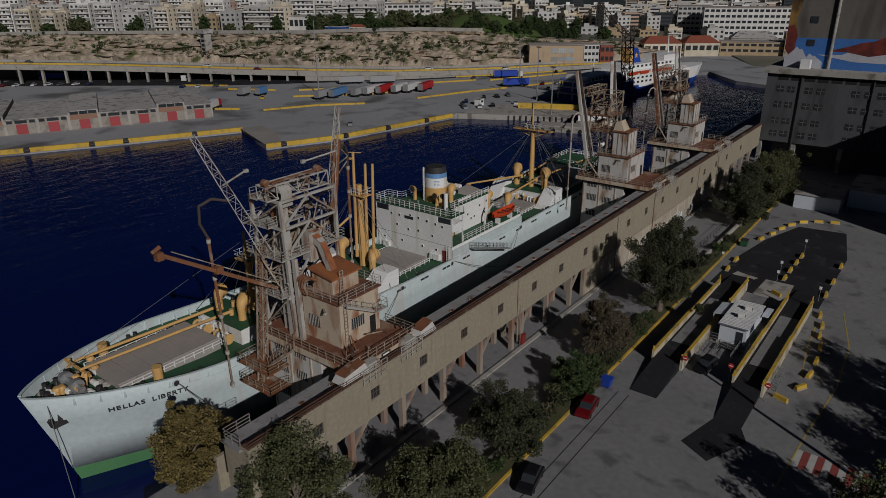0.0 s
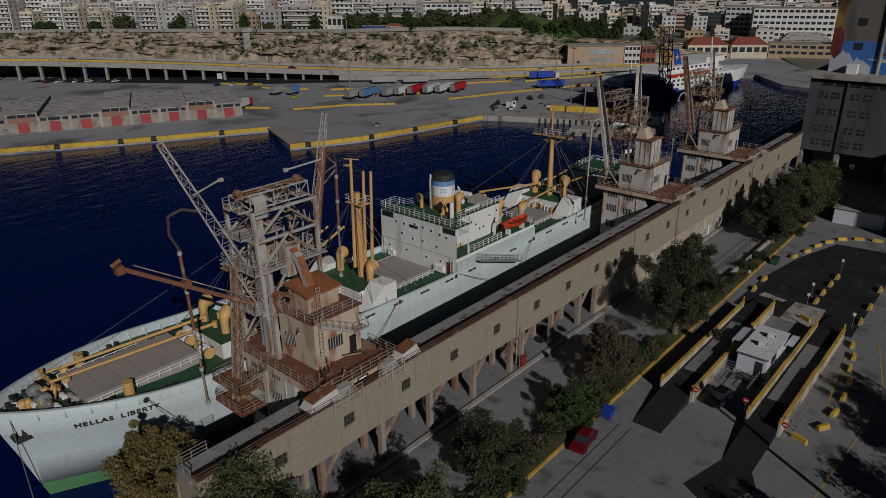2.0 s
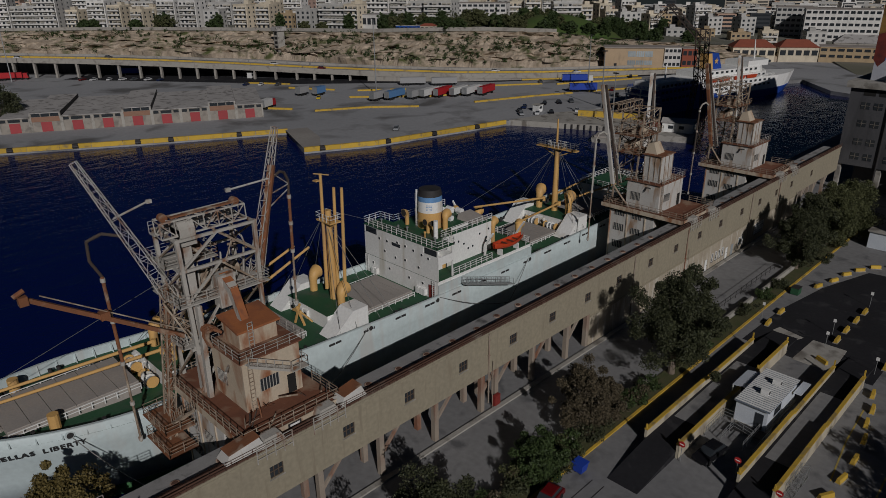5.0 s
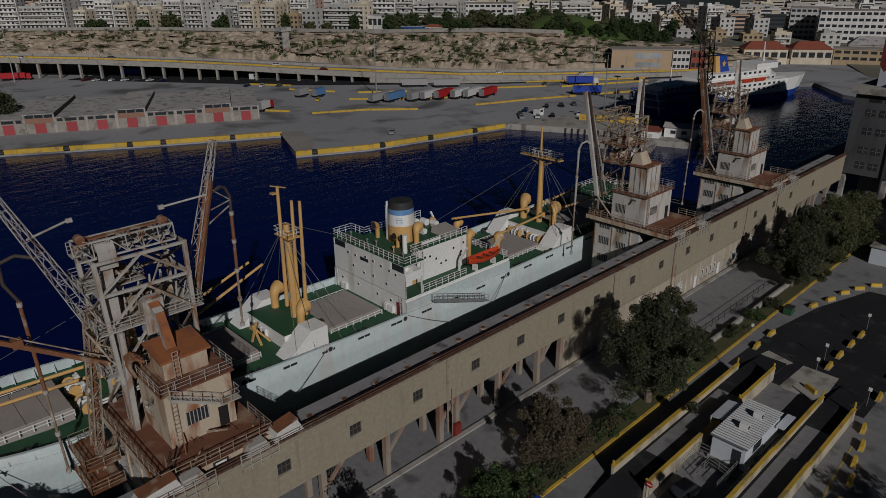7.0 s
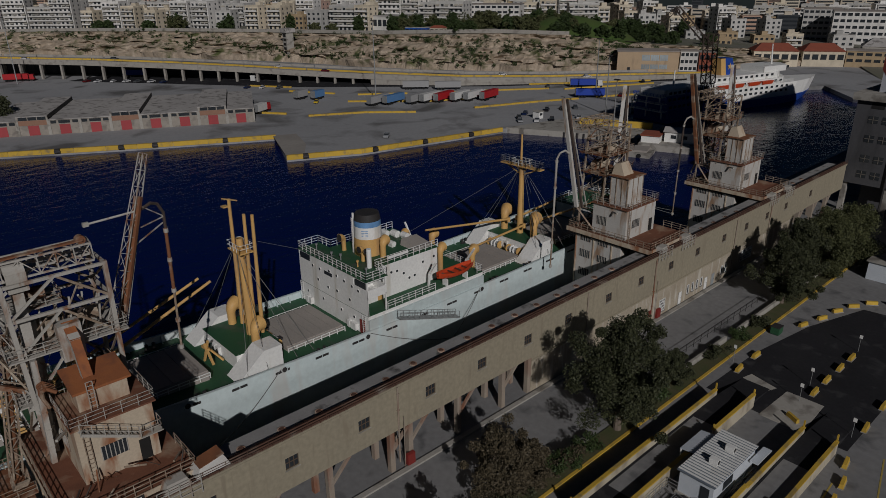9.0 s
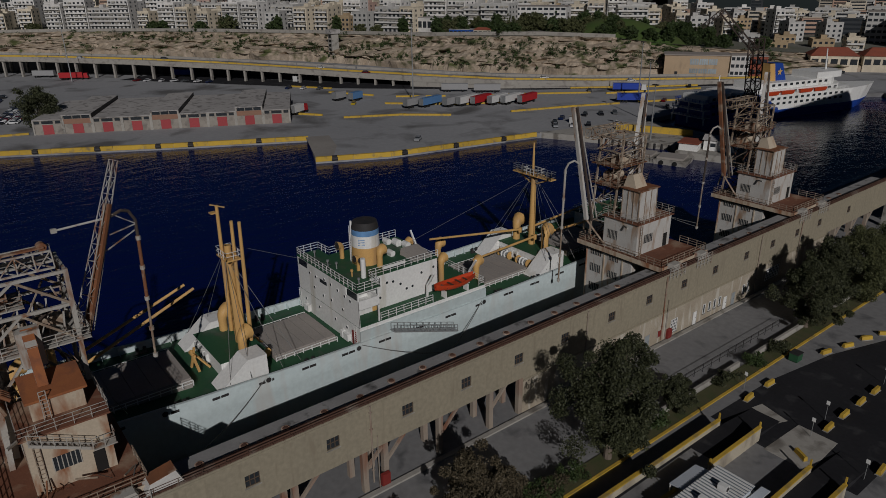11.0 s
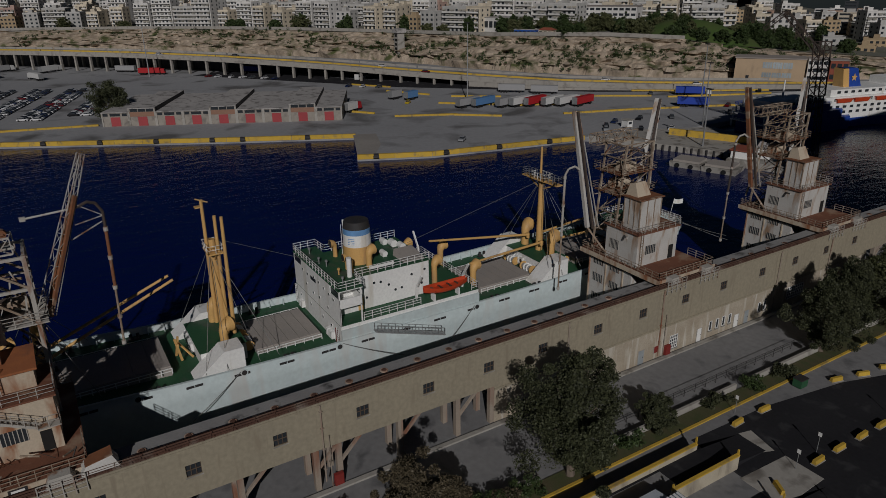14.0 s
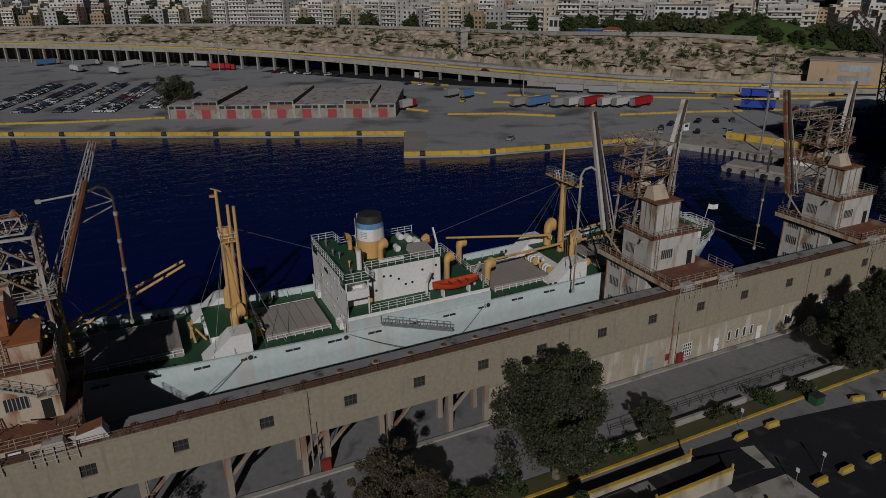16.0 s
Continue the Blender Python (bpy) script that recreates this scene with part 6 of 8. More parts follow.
# ---- far quay ----
edge = thing("quay_edge", (-220, 100, FAR_Z), "yellow painted concrete quay edge with black fenders", "quay edge")
runs = [((-360, -136), (-278.5, 18.5)), ((-278.5, 18.5), (-228, 111)), ((-228, 111), (-208, 151)), ((-179.5, 138.5), (-170, 160)), ((-170, 160), (-160.5, 215))]
for a, b in runs:
    a, b = Vector((*a, 0)), Vector((*b, 0))
    d = (b - a).normalized()
    out = Vector((d.y, -d.x, 0))
    L = (b - a).length
    k = max(1, round(L / 10))
    for i in range(k):
        p, q = a + d * (L * i / k + 0.05), a + d * (L * (i + 1) / k - 0.05)
        part("edge_beam", Geo().hexa([p - out * 0.9 + Vector((0, 0, -3.0)), p + out * 0.12 + Vector((0, 0, -3.0)), q + out * 0.12 + Vector((0, 0, -3.0)), q - out * 0.9 + Vector((0, 0, -3.0)),
                                      p - out * 0.9 + Vector((0, 0, -1.55)), p + out * 0.12 + Vector((0, 0, -1.55)), q + out * 0.12 + Vector((0, 0, -1.55)), q - out * 0.9 + Vector((0, 0, -1.55))]), M_YELLOW, edge)
        if i % 2 == 0:
            m = (p + q) / 2 + out * 0.4
            part("fender", Geo().tube(m - d * 0.9 + Vector((0, 0, -2.4)), m + d * 0.9 + Vector((0, 0, -2.4)), 0.45, n=10), M_DARK, edge)
            part("fender_bracket", Geo().cbox((m.x - out.x * 0.4, m.y - out.y * 0.4, -2.0), (1.6, 1.6, 0.5), math.degrees(math.atan2(d.y, d.x))), M_DARK, edge)
M_QPALE = material("pale_quay_concrete", (0.33, 0.31, 0.28), (0.25, 0.23, 0.21), 0.9, scale=0.1)
structure("pavement_corner", Geo().prism([(-209, 150.5), (-180, 138.8), (-178, 144), (-190, 152), (-206, 158)], FAR_Z - 0.2, FAR_Z + 0.02), M_QPALE, "pale worn concrete at the quay corner")
structure("far_road", Geo().prism([(-410, 140), (-300, 215), (-230, 285), (-170, 372), (-176, 384), (-240, 300), (-310, 232), (-420, 160)][::1], FAR_Z - 0.3, FAR_Z + 0.01), M_ASPHALT, "dark asphalt port road")
# yellow barriers between the lanes
for pts in (((-219, 199), (-206, 213)), ((-230, 178), (-219, 200)), ((-196, 236), (-187, 264), (-179, 283)), ((-246, 208), (-222, 232), (-213, 250)), ((-234, 250), (-226, 268), (-206, 296)), ((-200, 300), (-186, 330), (-180, 345)), ((-176, 292), (-160, 325)),
            ((-222, 300), (-200, 330), (-186, 352)), ((-300, 12), (-288, 40), (-279, 76)), ((-258, 222), (-244, 240)), ((-252, 166), (-240, 174)), ((-320, 200), (-300, 212)), ((-290, 205), (-268, 216))):
    b = thing("lane_barrier", (*pts[0], FAR_Z), "low yellow concrete barrier on the far quay", "barrier", "yellow lane barriers")
    for p, q in zip(pts, pts[1:]):
        part("barrier_run", Geo().beam((*p, FAR_Z + 0.35), (*q, FAR_Z + 0.35), 0.9, 0.7), M_YELLOW, b)

# warehouse with red doors: bays of unequal height
M_STONE = material("stone_rubble_wall", (0.34, 0.31, 0.27), (0.25, 0.225, 0.19), 0.9, scale=0.5, stain=(0.19, 0.17, 0.15), stain_amount=0.4)
M_BRICK = material("red_brick_panel", (0.30, 0.17, 0.115), (0.24, 0.14, 0.10), 0.9, scale=0.6)
M_SHEDROOF = material("corrugated_grey_roof", (0.44, 0.42, 0.40), (0.34, 0.325, 0.31), 0.9, scale=0.1, stain=(0.17, 0.16, 0.15), stain_amount=0.35, streak=1)
M_REDDOOR = material("faded_red_door", (0.38, 0.06, 0.065), (0.32, 0.06, 0.065), 0.7, scale=0.6, vary=0.08)
ang = math.degrees(math.atan2(158 - 77.3, -235.6 + 276))
shed = thing("warehouse", (-276, 77.3, FAR_Z), "long stone warehouse with red doors and a stepped grey roof", "warehouse", rz=ang)
MS = base_of(shed)


def local_geo(g, m):
    g.v = [tuple(m @ Vector(p)) for p in g.v]
    return g


BW, DEPTH = 90.3 / 9, 41.0
for i in range(9):
    tall = i in (1, 4, 7)
    x0, x1 = i * BW, (i + 1) * BW
    h = 6.8 if tall else 5.4
    bay = part("bay", local_geo(Geo().box(x0, x1, 0, DEPTH, 0, h - 0.25), MS), M_STONE, shed, "stone warehouse bay")
    part("roof_slope", local_geo(Geo().hexa([(x0, -0.3, h - 0.25), (x1, -0.3, h - 0.25), (x1, DEPTH, h - 0.25), (x0, DEPTH, h - 0.25), (x0, -0.3, h), (x1, -0.3, h), (x1, DEPTH, h + 0.3), (x0, DEPTH, h + 0.3)]), MS), M_SHEDROOF, bay)
    if tall:
        part("side_step", local_geo(Geo().box(x1 - 0.02, x1 + 0.06, 0.2, DEPTH, 5.3, h + 0.2), MS), M_DARK, bay)
    xm = (x0 + x1) / 2
    part("red_door", local_geo(Geo().box(xm - 1.75, xm + 1.75, -0.1, 0.05, 0.1, 3.5), MS), M_REDDOOR, bay, "faded red sliding door")
    if tall:
        part("brick_panel", local_geo(Geo().box(x0 + 0.4, x1 - 0.4, -0.08, 0.05, 3.6, 5.3), MS), M_BRICK, bay)
        for k in range(3):
            part("clerestory_window", local_geo(Geo().box(x0 + 0.7 + 3.0 * k, x0 + 3.4 + 3.0 * k, -0.1, 0.05, 5.4, 6.5), MS), M_GLASS, bay)
    else:
        for a, b in ((x0 + 0.6, x0 + 2.4), (xm - 1.9, xm + 1.9), (x1 - 2.4, x1 - 0.6)):
            part("clerestory_window", local_geo(Geo().box(a, b, -0.1, 0.05, 3.9, 4.9), MS), M_GLASS, bay)
    for xx in (x0 + 0.25, x1 - 0.25):
        part("pier", local_geo(Geo().box(xx - 0.25, xx + 0.25, -0.25, 0, 0, h - 0.3), MS), M_CONCRETE, bay)

# lattice-free tall lamp masts on the quay
for x, y, h in ((-243, 221, 33), (-420, 118, 33), (-182, 300, 24), (-150, 262, 22), (-128, 235, 18), (-40, 205, 14), (2.5, 68.8, 16)):
    z0 = FAR_Z if x < -60 else 0.0
    l = thing("light_mast", (x, y, z0), "tall grey tapering light mast on the quay", "light mast", "light masts")
    part("mast", Geo().tube((x, y, z0), (x, y, z0 + h), 0.32, 0.14, n=8), M_GALV, l)
    part("lamp_head", Geo().box(x - 1.0, x + 1.0, y - 0.5, y + 0.5, z0 + h, z0 + h + 0.35), M_DARK, l)

# ---- elevated road along the cliff ----
M_BRIDGE = material("viaduct_concrete", (0.36, 0.34, 0.30), (0.30, 0.28, 0.25), 0.9, scale=0.05, stain=(0.22, 0.20, 0.18), stain_amount=0.3)
OV = [(-690, -150, 9.5), (-600, -55, 9.5), (-545, 10, 9.2), (-500, 62, 8.8), (-455, 108, 8.2), (-410, 148, 7.2), (-372, 178, 6.0), (-340, 203, 4.6), (-312, 224, 3.2), (-280, 246, 2.2), (-245, 274, 1.0), (-215, 312, 0.0), (-190, 352, -0.7), (-165, 392, -1.2)]
via = thing("viaduct", (-410, 148, FAR_Z), "pale concrete viaduct on piers with yellow parapet lines", "viaduct")
for i, (a, b) in enumerate(zip(OV, OV[1:])):
    d = Vector((b[0] - a[0], b[1] - a[1], 0)).normalized()
    n = Vector((-d.y, d.x, 0))
    A, B = Vector(a), Vector(b)
    W = n * 20

    def run(o0, o1, z0, z1, name, mat_r):
        part(name, Geo().hexa([A + n * o1 + Vector((0, 0, z0)), A + n * o0 + Vector((0, 0, z0)), B + n * o0 + Vector((0, 0, z0)), B + n * o1 + Vector((0, 0, z0)),
                               A + n * o1 + Vector((0, 0, z1)), A + n * o0 + Vector((0, 0, z1)), B + n * o0 + Vector((0, 0, z1)), B + n * o1 + Vector((0, 0, z1))]), mat_r, via)
    run(0, 22, -1.4, 0.0, "deck_slab", M_BRIDGE)
    run(0.3, 21.7, 0.004, 0.03, "carriageway", M_QUAY)
    run(-0.2, 0.2, -1.5, 1.1, "parapet", M_BRIDGE)
    run(10.2, 10.8, 0.03, 0.9, "median", M_YELLOW)
    run(21.6, 22, 0.0, 1.2, "parapet", M_BRIDGE)
    if a[2] > 2.4:
        L = (B - A).length
        k = max(1, round(L / 11))
        for j in range(k):
            p = A.lerp(B, j / k)
            for o in (1.0, 20):
                q = p + n * o
                part("pier", Geo().cbox((q.x, q.y, FAR_Z), (1.0, 1.6, q.z - 1.4 - FAR_Z), math.degrees(math.atan2(d.y, d.x))), M_BRIDGE, via)
        run(20.8, 21.4, FAR_Z - max(a[2], b[2]), -1.4, "back_wall", M_SILO)
    else:
        run(0, 22, -6.0, -1.4, "embankment", M_BRIDGE)

# gently rising land behind the basin, up to the horizon
rise = Geo()
RISE = ((352, -2.0), (430, -1.9), (640, 1.2), (700, 1.7), (1100, 6.5), (1500, 11.3), (2200, 22.0), (3600, 50.0))
for y, z in RISE:
    rise.v += [(-61.0 - max(0.0, y - 352) * 0.55, y, z), (600, y, z), (3000, y, z + 10)]
for i in range(len(RISE) - 1):
    for j in range(2):
        a = i * 3 + j
        rise.f.append((a, a + 1, a + 4, a + 3))
structure("ground_rise", rise, material("town_slope", (0.22, 0.20, 0.17), (0.11, 0.12, 0.07), 0.95, scale=0.03), "built-up land rising behind the basin")

# ---- cliff and plateau ----
def rock_material():
    m = material("ochre_rock_and_scrub", (0.52, 0.43, 0.33), (0.25, 0.19, 0.13), 0.95, scale=0.22, amount=0.35, stain=(0.075, 0.085, 0.03), stain_amount=0.3, stain_scale=0.13, streak=0.7, bump=0.33, detail_scale=5, grain=0.35)
    return m


M_ROCK = rock_material()
M_PLATEAU = material("town_ground", (0.20, 0.19, 0.17), (0.10, 0.11, 0.06), 0.95, scale=0.03)
FOOT = [(-760, -120), (-700, -40), (-655, 60), (-600, 130), (-545, 180), (-490, 215), (-432, 252), (-385, 272), (-345, 285), (-305, 302), (-270, 325), (-235, 350), (-200, 388), (-150, 470), (-80, 560)]
TOPZ = [11, 12, 12.5, 13, 13.5, 14, 14, 14.5, 15, 16.5, 17, 16, 11, 4, 2]
SAMP = 26
nx_, nz_ = (len(FOOT) - 1) * SAMP, 20
cl = Geo()
for i in range(nx_ + 1):
    k, t = min(i // SAMP, len(FOOT) - 2), (i - min(i // SAMP, len(FOOT) - 2) * SAMP) / SAMP
    a, b = FOOT[k], FOOT[k + 1]
    x, y, tz = a[0] + (b[0] - a[0]) * t, a[1] + (b[1] - a[1]) * t, TOPZ[k] + (TOPZ[k + 1] - TOPZ[k]) * t
    d = Vector((b[0] - a[0], b[1] - a[1], 0)).normalized()
    n = Vector((-d.y, d.x, 0))
    for j in range(nz_ + 1):
        s = j / nz_
        w = noise.noise(Vector((x * 0.05, y * 0.05, s * 8))) * 6 + noise.noise(Vector((x * 0.16, y * 0.16, s * 20))) * 3.0 + noise.noise(Vector((x * 0.45, y * 0.45, s * 50))) * 1.6
        o = 24 * (s ** 1.25) + (w if 0 < j < nz_ else 0)
        z = 1.0 + (tz - 1.0) * min(1, s * 1.02) + (noise.noise(Vector((x * 0.11, y * 0.11, s * 12 + 9.0))) * 1.4 if 0 < j < nz_ else 0)
        p = Vector((x, y, z if j else -3)) + n * o
        cl.v.append(tuple(p))
for i in range(nx_):
    for j in range(nz_):
        a = i * (nz_ + 1) + j
        cl.f.append((a, a + nz_ + 1, a + nz_ + 2, a + 1))
structure("cliff", cl, M_ROCK, "ochre rock cliff with patches of green scrub", smooth=False)
TOPLINE = []
for k in range(len(FOOT)):
    a, b = FOOT[max(k - 1, 0)], FOOT[min(k + 1, len(FOOT) - 1)]
    d = Vector((b[0] - a[0], b[1] - a[1], 0)).normalized()
    n = Vector((-d.y, d.x, 0))
    TOPLINE.append((Vector((*FOOT[k], TOPZ[k])) + n * 24, n, d))
pl = Geo()
OFF = (0, 30, 120, 300, 900, 2400)
for p, n, d in TOPLINE:
    for o in OFF:
        q = p + n * (o - 1.5 if o == 0 else o)
        pl.v.append((q.x, q.y, q.z + min(o, 900) * 0.012))
for k in range(len(FOOT) - 1):
    for j in range(len(OFF) - 1):
        a = k * len(OFF) + j
        pl.f.append((a, a + len(OFF), a + len(OFF) + 1, a + 1))
structure("town_ground", pl, M_PLATEAU, "built-up plateau above the cliff")
rw = Geo()
for (p, n, d), (q, n2, d2) in zip(TOPLINE[:11], TOPLINE[1:12]):
    rw.beam(p + Vector((0, 0, 0.6)), q + Vector((0, 0, 0.6)), 0.6, 3.0)
structure("wall_retaining", rw, M_BRIDGE, "pale retaining wall along the cliff top")
# ---- the town on the plateau ----
M_PLAS = [material("plaster_%s" % nm, c, None, 0.85, scale=0.3, stain=tuple(v * 0.72 for v in c), stain_amount=0.25, streak=4, vary=0.18)
          for nm, c in (("white", (0.80, 0.78, 0.74)), ("cream", (0.74, 0.65, 0.50)), ("grey", (0.54, 0.53, 0.50)), ("ochre", (0.48, 0.36, 0.22)), ("pink", (0.52, 0.36, 0.30)))]
M_ROOFT = material("flat_roof_tiles", (0.36, 0.31, 0.27), (0.27, 0.25, 0.23), 0.9, scale=0.2)
M_TILE = material("red_roof_tile", (0.30, 0.085, 0.05), (0.23, 0.07, 0.045), 0.85, scale=0.4)
M_AWN = material("awning_cloth", (0.42, 0.36, 0.27), (0.30, 0.33, 0.33), 0.8, scale=0.3, vary=0.3)


def block(name, w, d, fl, mat_b, balconies, label, awn=True, seed=0):
    """An apartment block at the origin, its front to -y."""
    q = random.Random(seed)
    b = thing(name, (0, 0, 0), label, "apartment building")
    H = fl * 3.1 + 0.8
    part("wall", Geo().box(-w / 2, w / 2, 0, d, -4, H), mat_b, b)
    part("roof", Geo().box(-w / 2 + 0.3, w / 2 - 0.3, 0.3, d - 0.3, H, H + 0.08), M_ROOFT, b)
    pr = Geo().box(-w / 2, w / 2, -0.05, 0.2, H, H + 0.9).box(-w / 2, w / 2, d - 0.2, d, H, H + 0.9).box(-w / 2, -w / 2 + 0.2, 0.2, d - 0.2, H, H + 0.9).box(w / 2 - 0.2, w / 2, 0.2, d - 0.2, H, H + 0.9)
    part("parapet", pr, mat_b, b)
    hut = q.uniform(-w / 4, w / 4)
    part("stair_hut", Geo().box(hut - 1.8, hut + 1.8, d * 0.4, d * 0.4 + 4, H + 0.08, H + 2.9), mat_b, b)
    win, bal, aw = Geo(), Geo(), Geo()
    n = max(2, int(w / 3.2))
    for f in range(fl):
        z = 0.9 + 3.1 * f
        for i in range(n):
            x = -w / 2 + w * (i + 0.5) / n
            win.box(x - 0.85, x + 0.85, -0.06, 0.1, z + (0.0 if balconies else 0.7), z + 2.2)
        for s in (-1, 1):
            for k in range(max(1, int(d / 5))):
                y = d * (k + 0.5) / max(1, int(d / 5))
                win.box(s * w / 2 - 0.06, s * w / 2 + 0.06, y - 0.7, y + 0.7, z + 0.7, z + 2.1)
        if balconies and f:
            bal.box(-w / 2 + 0.5, w / 2 - 0.5, -1.5, 0, z - 0.35, z - 0.18)
            bal.box(-w / 2 + 0.5, w / 2 - 0.5, -1.55, -1.45, z - 0.35, z + 0.75)
            if awn:
                for i in range(n):
                    if q.random() < 0.5:
                        x = -w / 2 + w * (i + 0.5) / n
                        aw.hexa([(x - 1.4, -1.6, z + 1.2), (x + 1.4, -1.6, z + 1.2), (x + 1.4, 0, z + 2.2), (x - 1.4, 0, z + 2.2), (x - 1.4, -1.6, z + 1.26), (x + 1.4, -1.6, z + 1.26), (x + 1.4, 0, z + 2.26), (x - 1.4, 0, z + 2.26)])
    tagged(part("window", win, M_GLASS, b), kind="stuff")
    if bal.v:
        tagged(part("balcony", bal, M_PLAS[0], b), kind="stuff")
    if aw.v:
        tagged(part("awning", aw, M_AWN, b), kind="stuff")
    return b


KINDS = [block("apartment_building", 14, 13, 6, M_PLAS[0], True, "white apartment block with long balconies and awnings", True, 1),
         block("apartment_building", 11, 12, 5, M_PLAS[1], True, "cream apartment block with balconies", True, 2),
         block("apartment_building", 17, 14, 7, M_PLAS[0], True, "tall white apartment block with balconies", True, 3),
         block("apartment_building", 12, 12, 4, M_PLAS[2], False, "grey town building with a flat roof", False, 4),
         block("apartment_building", 13, 11, 3, M_PLAS[3], False, "low ochre town house with a flat roof", False, 5),
         block("apartment_building", 13, 12, 5, M_PLAS[4], True, "pinkish apartment block with balconies", True, 6),
         block("apartment_building", 20, 15, 5, M_PLAS[2], True, "broad grey apartment block with balconies", True, 7),
         block("apartment_building", 10, 12, 4, M_PLAS[1], True, "small cream apartment house with balconies", True, 8)]


def on_top(s, off):
    """A place behind the cliff's top edge: s runs along it from 0 to 14."""
    k = min(int(s), len(TOPLINE) - 2)
    t = s - k
    p = TOPLINE[k][0].lerp(TOPLINE[k + 1][0], t)
    n = TOPLINE[k][1].lerp(TOPLINE[k + 1][1], t).normalized()
    q = p + n * off
    return Vector((q.x, q.y, q.z + min(off, 900) * 0.012)), n


q = random.Random(42)
first = set()
cnt = 0
for row, (off, gap) in enumerate(((20, 18.5), (48, 21), (80, 25), (116, 29), (158, 34), (200, 38), (250, 40), (330, 60))):
    s = 0.2
    while s < 13.4:
        k = min(int(s), len(TOPLINE) - 2)
        seg = (TOPLINE[k + 1][0] - TOPLINE[k][0]).length
        grow = 1 + off / seg * 0.25
        p, n = on_top(s, off + q.uniform(-4, 4))
        s += gap * q.uniform(0.95, 1.25) / (seg * grow)
        free = (p.z > 10) and not (8.0 < s < 9.6 and row < 1) and not (s > 9.4 and row < 2) and not (s > 11.2 and row < 4)
        if not free and row < 2:
            continue
        if s > 9.0 and row < 4 and q.random() < 0.45:
            continue
        i = q.choice((0, 0, 1, 2, 3, 4, 5, 6, 7, 7, 1)) if s < 8 else q.choice((0, 3, 4, 6, 3, 1, 7, 4))
        face = math.degrees(math.atan2(n.y, n.x)) - 90 + q.uniform(-6, 6)
        m = pose(p.x, p.y, p.z - 1.0, 0, 0, face) @ Matrix.Diagonal((1, 1, q.uniform(0.85, 1.08), 1))
        if i not in first:
            KINDS[i].matrix_basis = pose(p.x, p.y, p.z - 1.0, 0, 0, face)
            first.add(i)
        else:
            copy_thing(KINDS[i], pose(p.x, p.y, p.z - 1.0, 0, 0, face))
        cnt += 1
for i, kx in enumerate(KINDS):
    if i not in first:
        p, n = on_top(3 + i * 0.5, 600)
        kx.matrix_basis = pose(p.x, p.y, p.z, 0, 0, 0)


def hall(name, at, rz, w, d, h, mat_w, mat_r, nwin, label, gable=0.0, rows=1):
    """A plain public building with rows of windows."""
    b = thing(name, at, label, "building", rz=rz)
    m = base_of(b)
    part("wall", local_geo(Geo().box(-w / 2, w / 2, 0, d, -4, h), m), mat_w, b)
    if gable:
        part("roof", local_geo(Geo().hexa([(-w / 2 - 0.4, -0.4, h), (w / 2 + 0.4, -0.4, h), (w / 2 + 0.4, d + 0.4, h), (-w / 2 - 0.4, d + 0.4, h), (-w / 2 + d * 0.3, d * 0.45, h + gable), (w / 2 - d * 0.3, d * 0.45, h + gable), (w / 2 - d * 0.3, d * 0.55, h + gable), (-w / 2 + d * 0.3, d * 0.55, h + gable)]), m), mat_r, b)
    else:
        part("roof", local_geo(Geo().box(-w / 2 - 0.3, w / 2 + 0.3, -0.3, d + 0.3, h, h + 0.35), m), mat_r, b)
    for r in range(rows):
        z0, z1 = h * (r + 0.3) / rows, h * (r + 0.75) / rows
        for i in range(nwin):
            x = -w / 2 + w * (i + 0.5) / nwin
            part("window", local_geo(Geo().box(x - w / nwin * 0.36, x + w / nwin * 0.36, -0.08, 0.1, z0, z1), m), M_GLASS, b)
    for s in (-1, 1):
        part("side_window", local_geo(Geo().box(s * w / 2 - 0.05, s * w / 2 + 0.05, d * 0.3, d * 0.6, h * 0.35, h * 0.7), m), M_GLASS, b)
    return b


def facing(s, off, dz=0):
    p, n = on_top(s, off)
    return (p.x, p.y, p.z + dz), math.degrees(math.atan2(n.y, n.x)) - 90


at, rz = facing(7.6, 26)
hall("school_hall", at, rz, 44, 18, 9, M_PLAS[0], M_SHEDROOF, 12, "long white hall with a band of windows", 0, 1)
at, rz = facing(8.6, 5)
hall("blue_kiosk", at, rz, 14, 7, 3, material("cobalt_blue_panel", (0.03, 0.12, 0.5), None, 0.5), M_SHEDROOF, 5, "low kiosk with cobalt blue panels")
at, rz = facing(8.95, 6)
hall("tiled_kiosk", at, rz, 9, 6, 2.6, M_PLAS[1], M_TILE, 3, "low kiosk with a red tiled roof", 1.4)
at, rz = facing(9.4, 60)
hall("office_block", at, rz, 46, 16, 13, M_PLAS[0], M_ROOFT, 12, "white office block with rows of windows", 0, 4)
M_TAN = material("tan_brick", (0.50, 0.37, 0.24), (0.43, 0.32, 0.21), 0.9, scale=0.2, stain=(0.36, 0.27, 0.18), stain_amount=0.2, streak=4)
M_PANEL = material("pale_window_panel", (0.40, 0.46, 0.48), (0.26, 0.31, 0.34), 0.35, scale=0.5, bump=0, vary=0.3)
sch = thing("quay_school", (-202, 374, -1.6), "tan two-storey building with large pale window panels", "building", rz=36)
sm = base_of(sch)
part("wall", local_geo(Geo().box(-16, 16, 0, 14, -2, 11.2), sm), M_TAN, sch)
part("roof", local_geo(Geo().box(-16.4, 16.4, -0.4, 14.4, 11.2, 11.7), sm), M_ROOFT, sch)
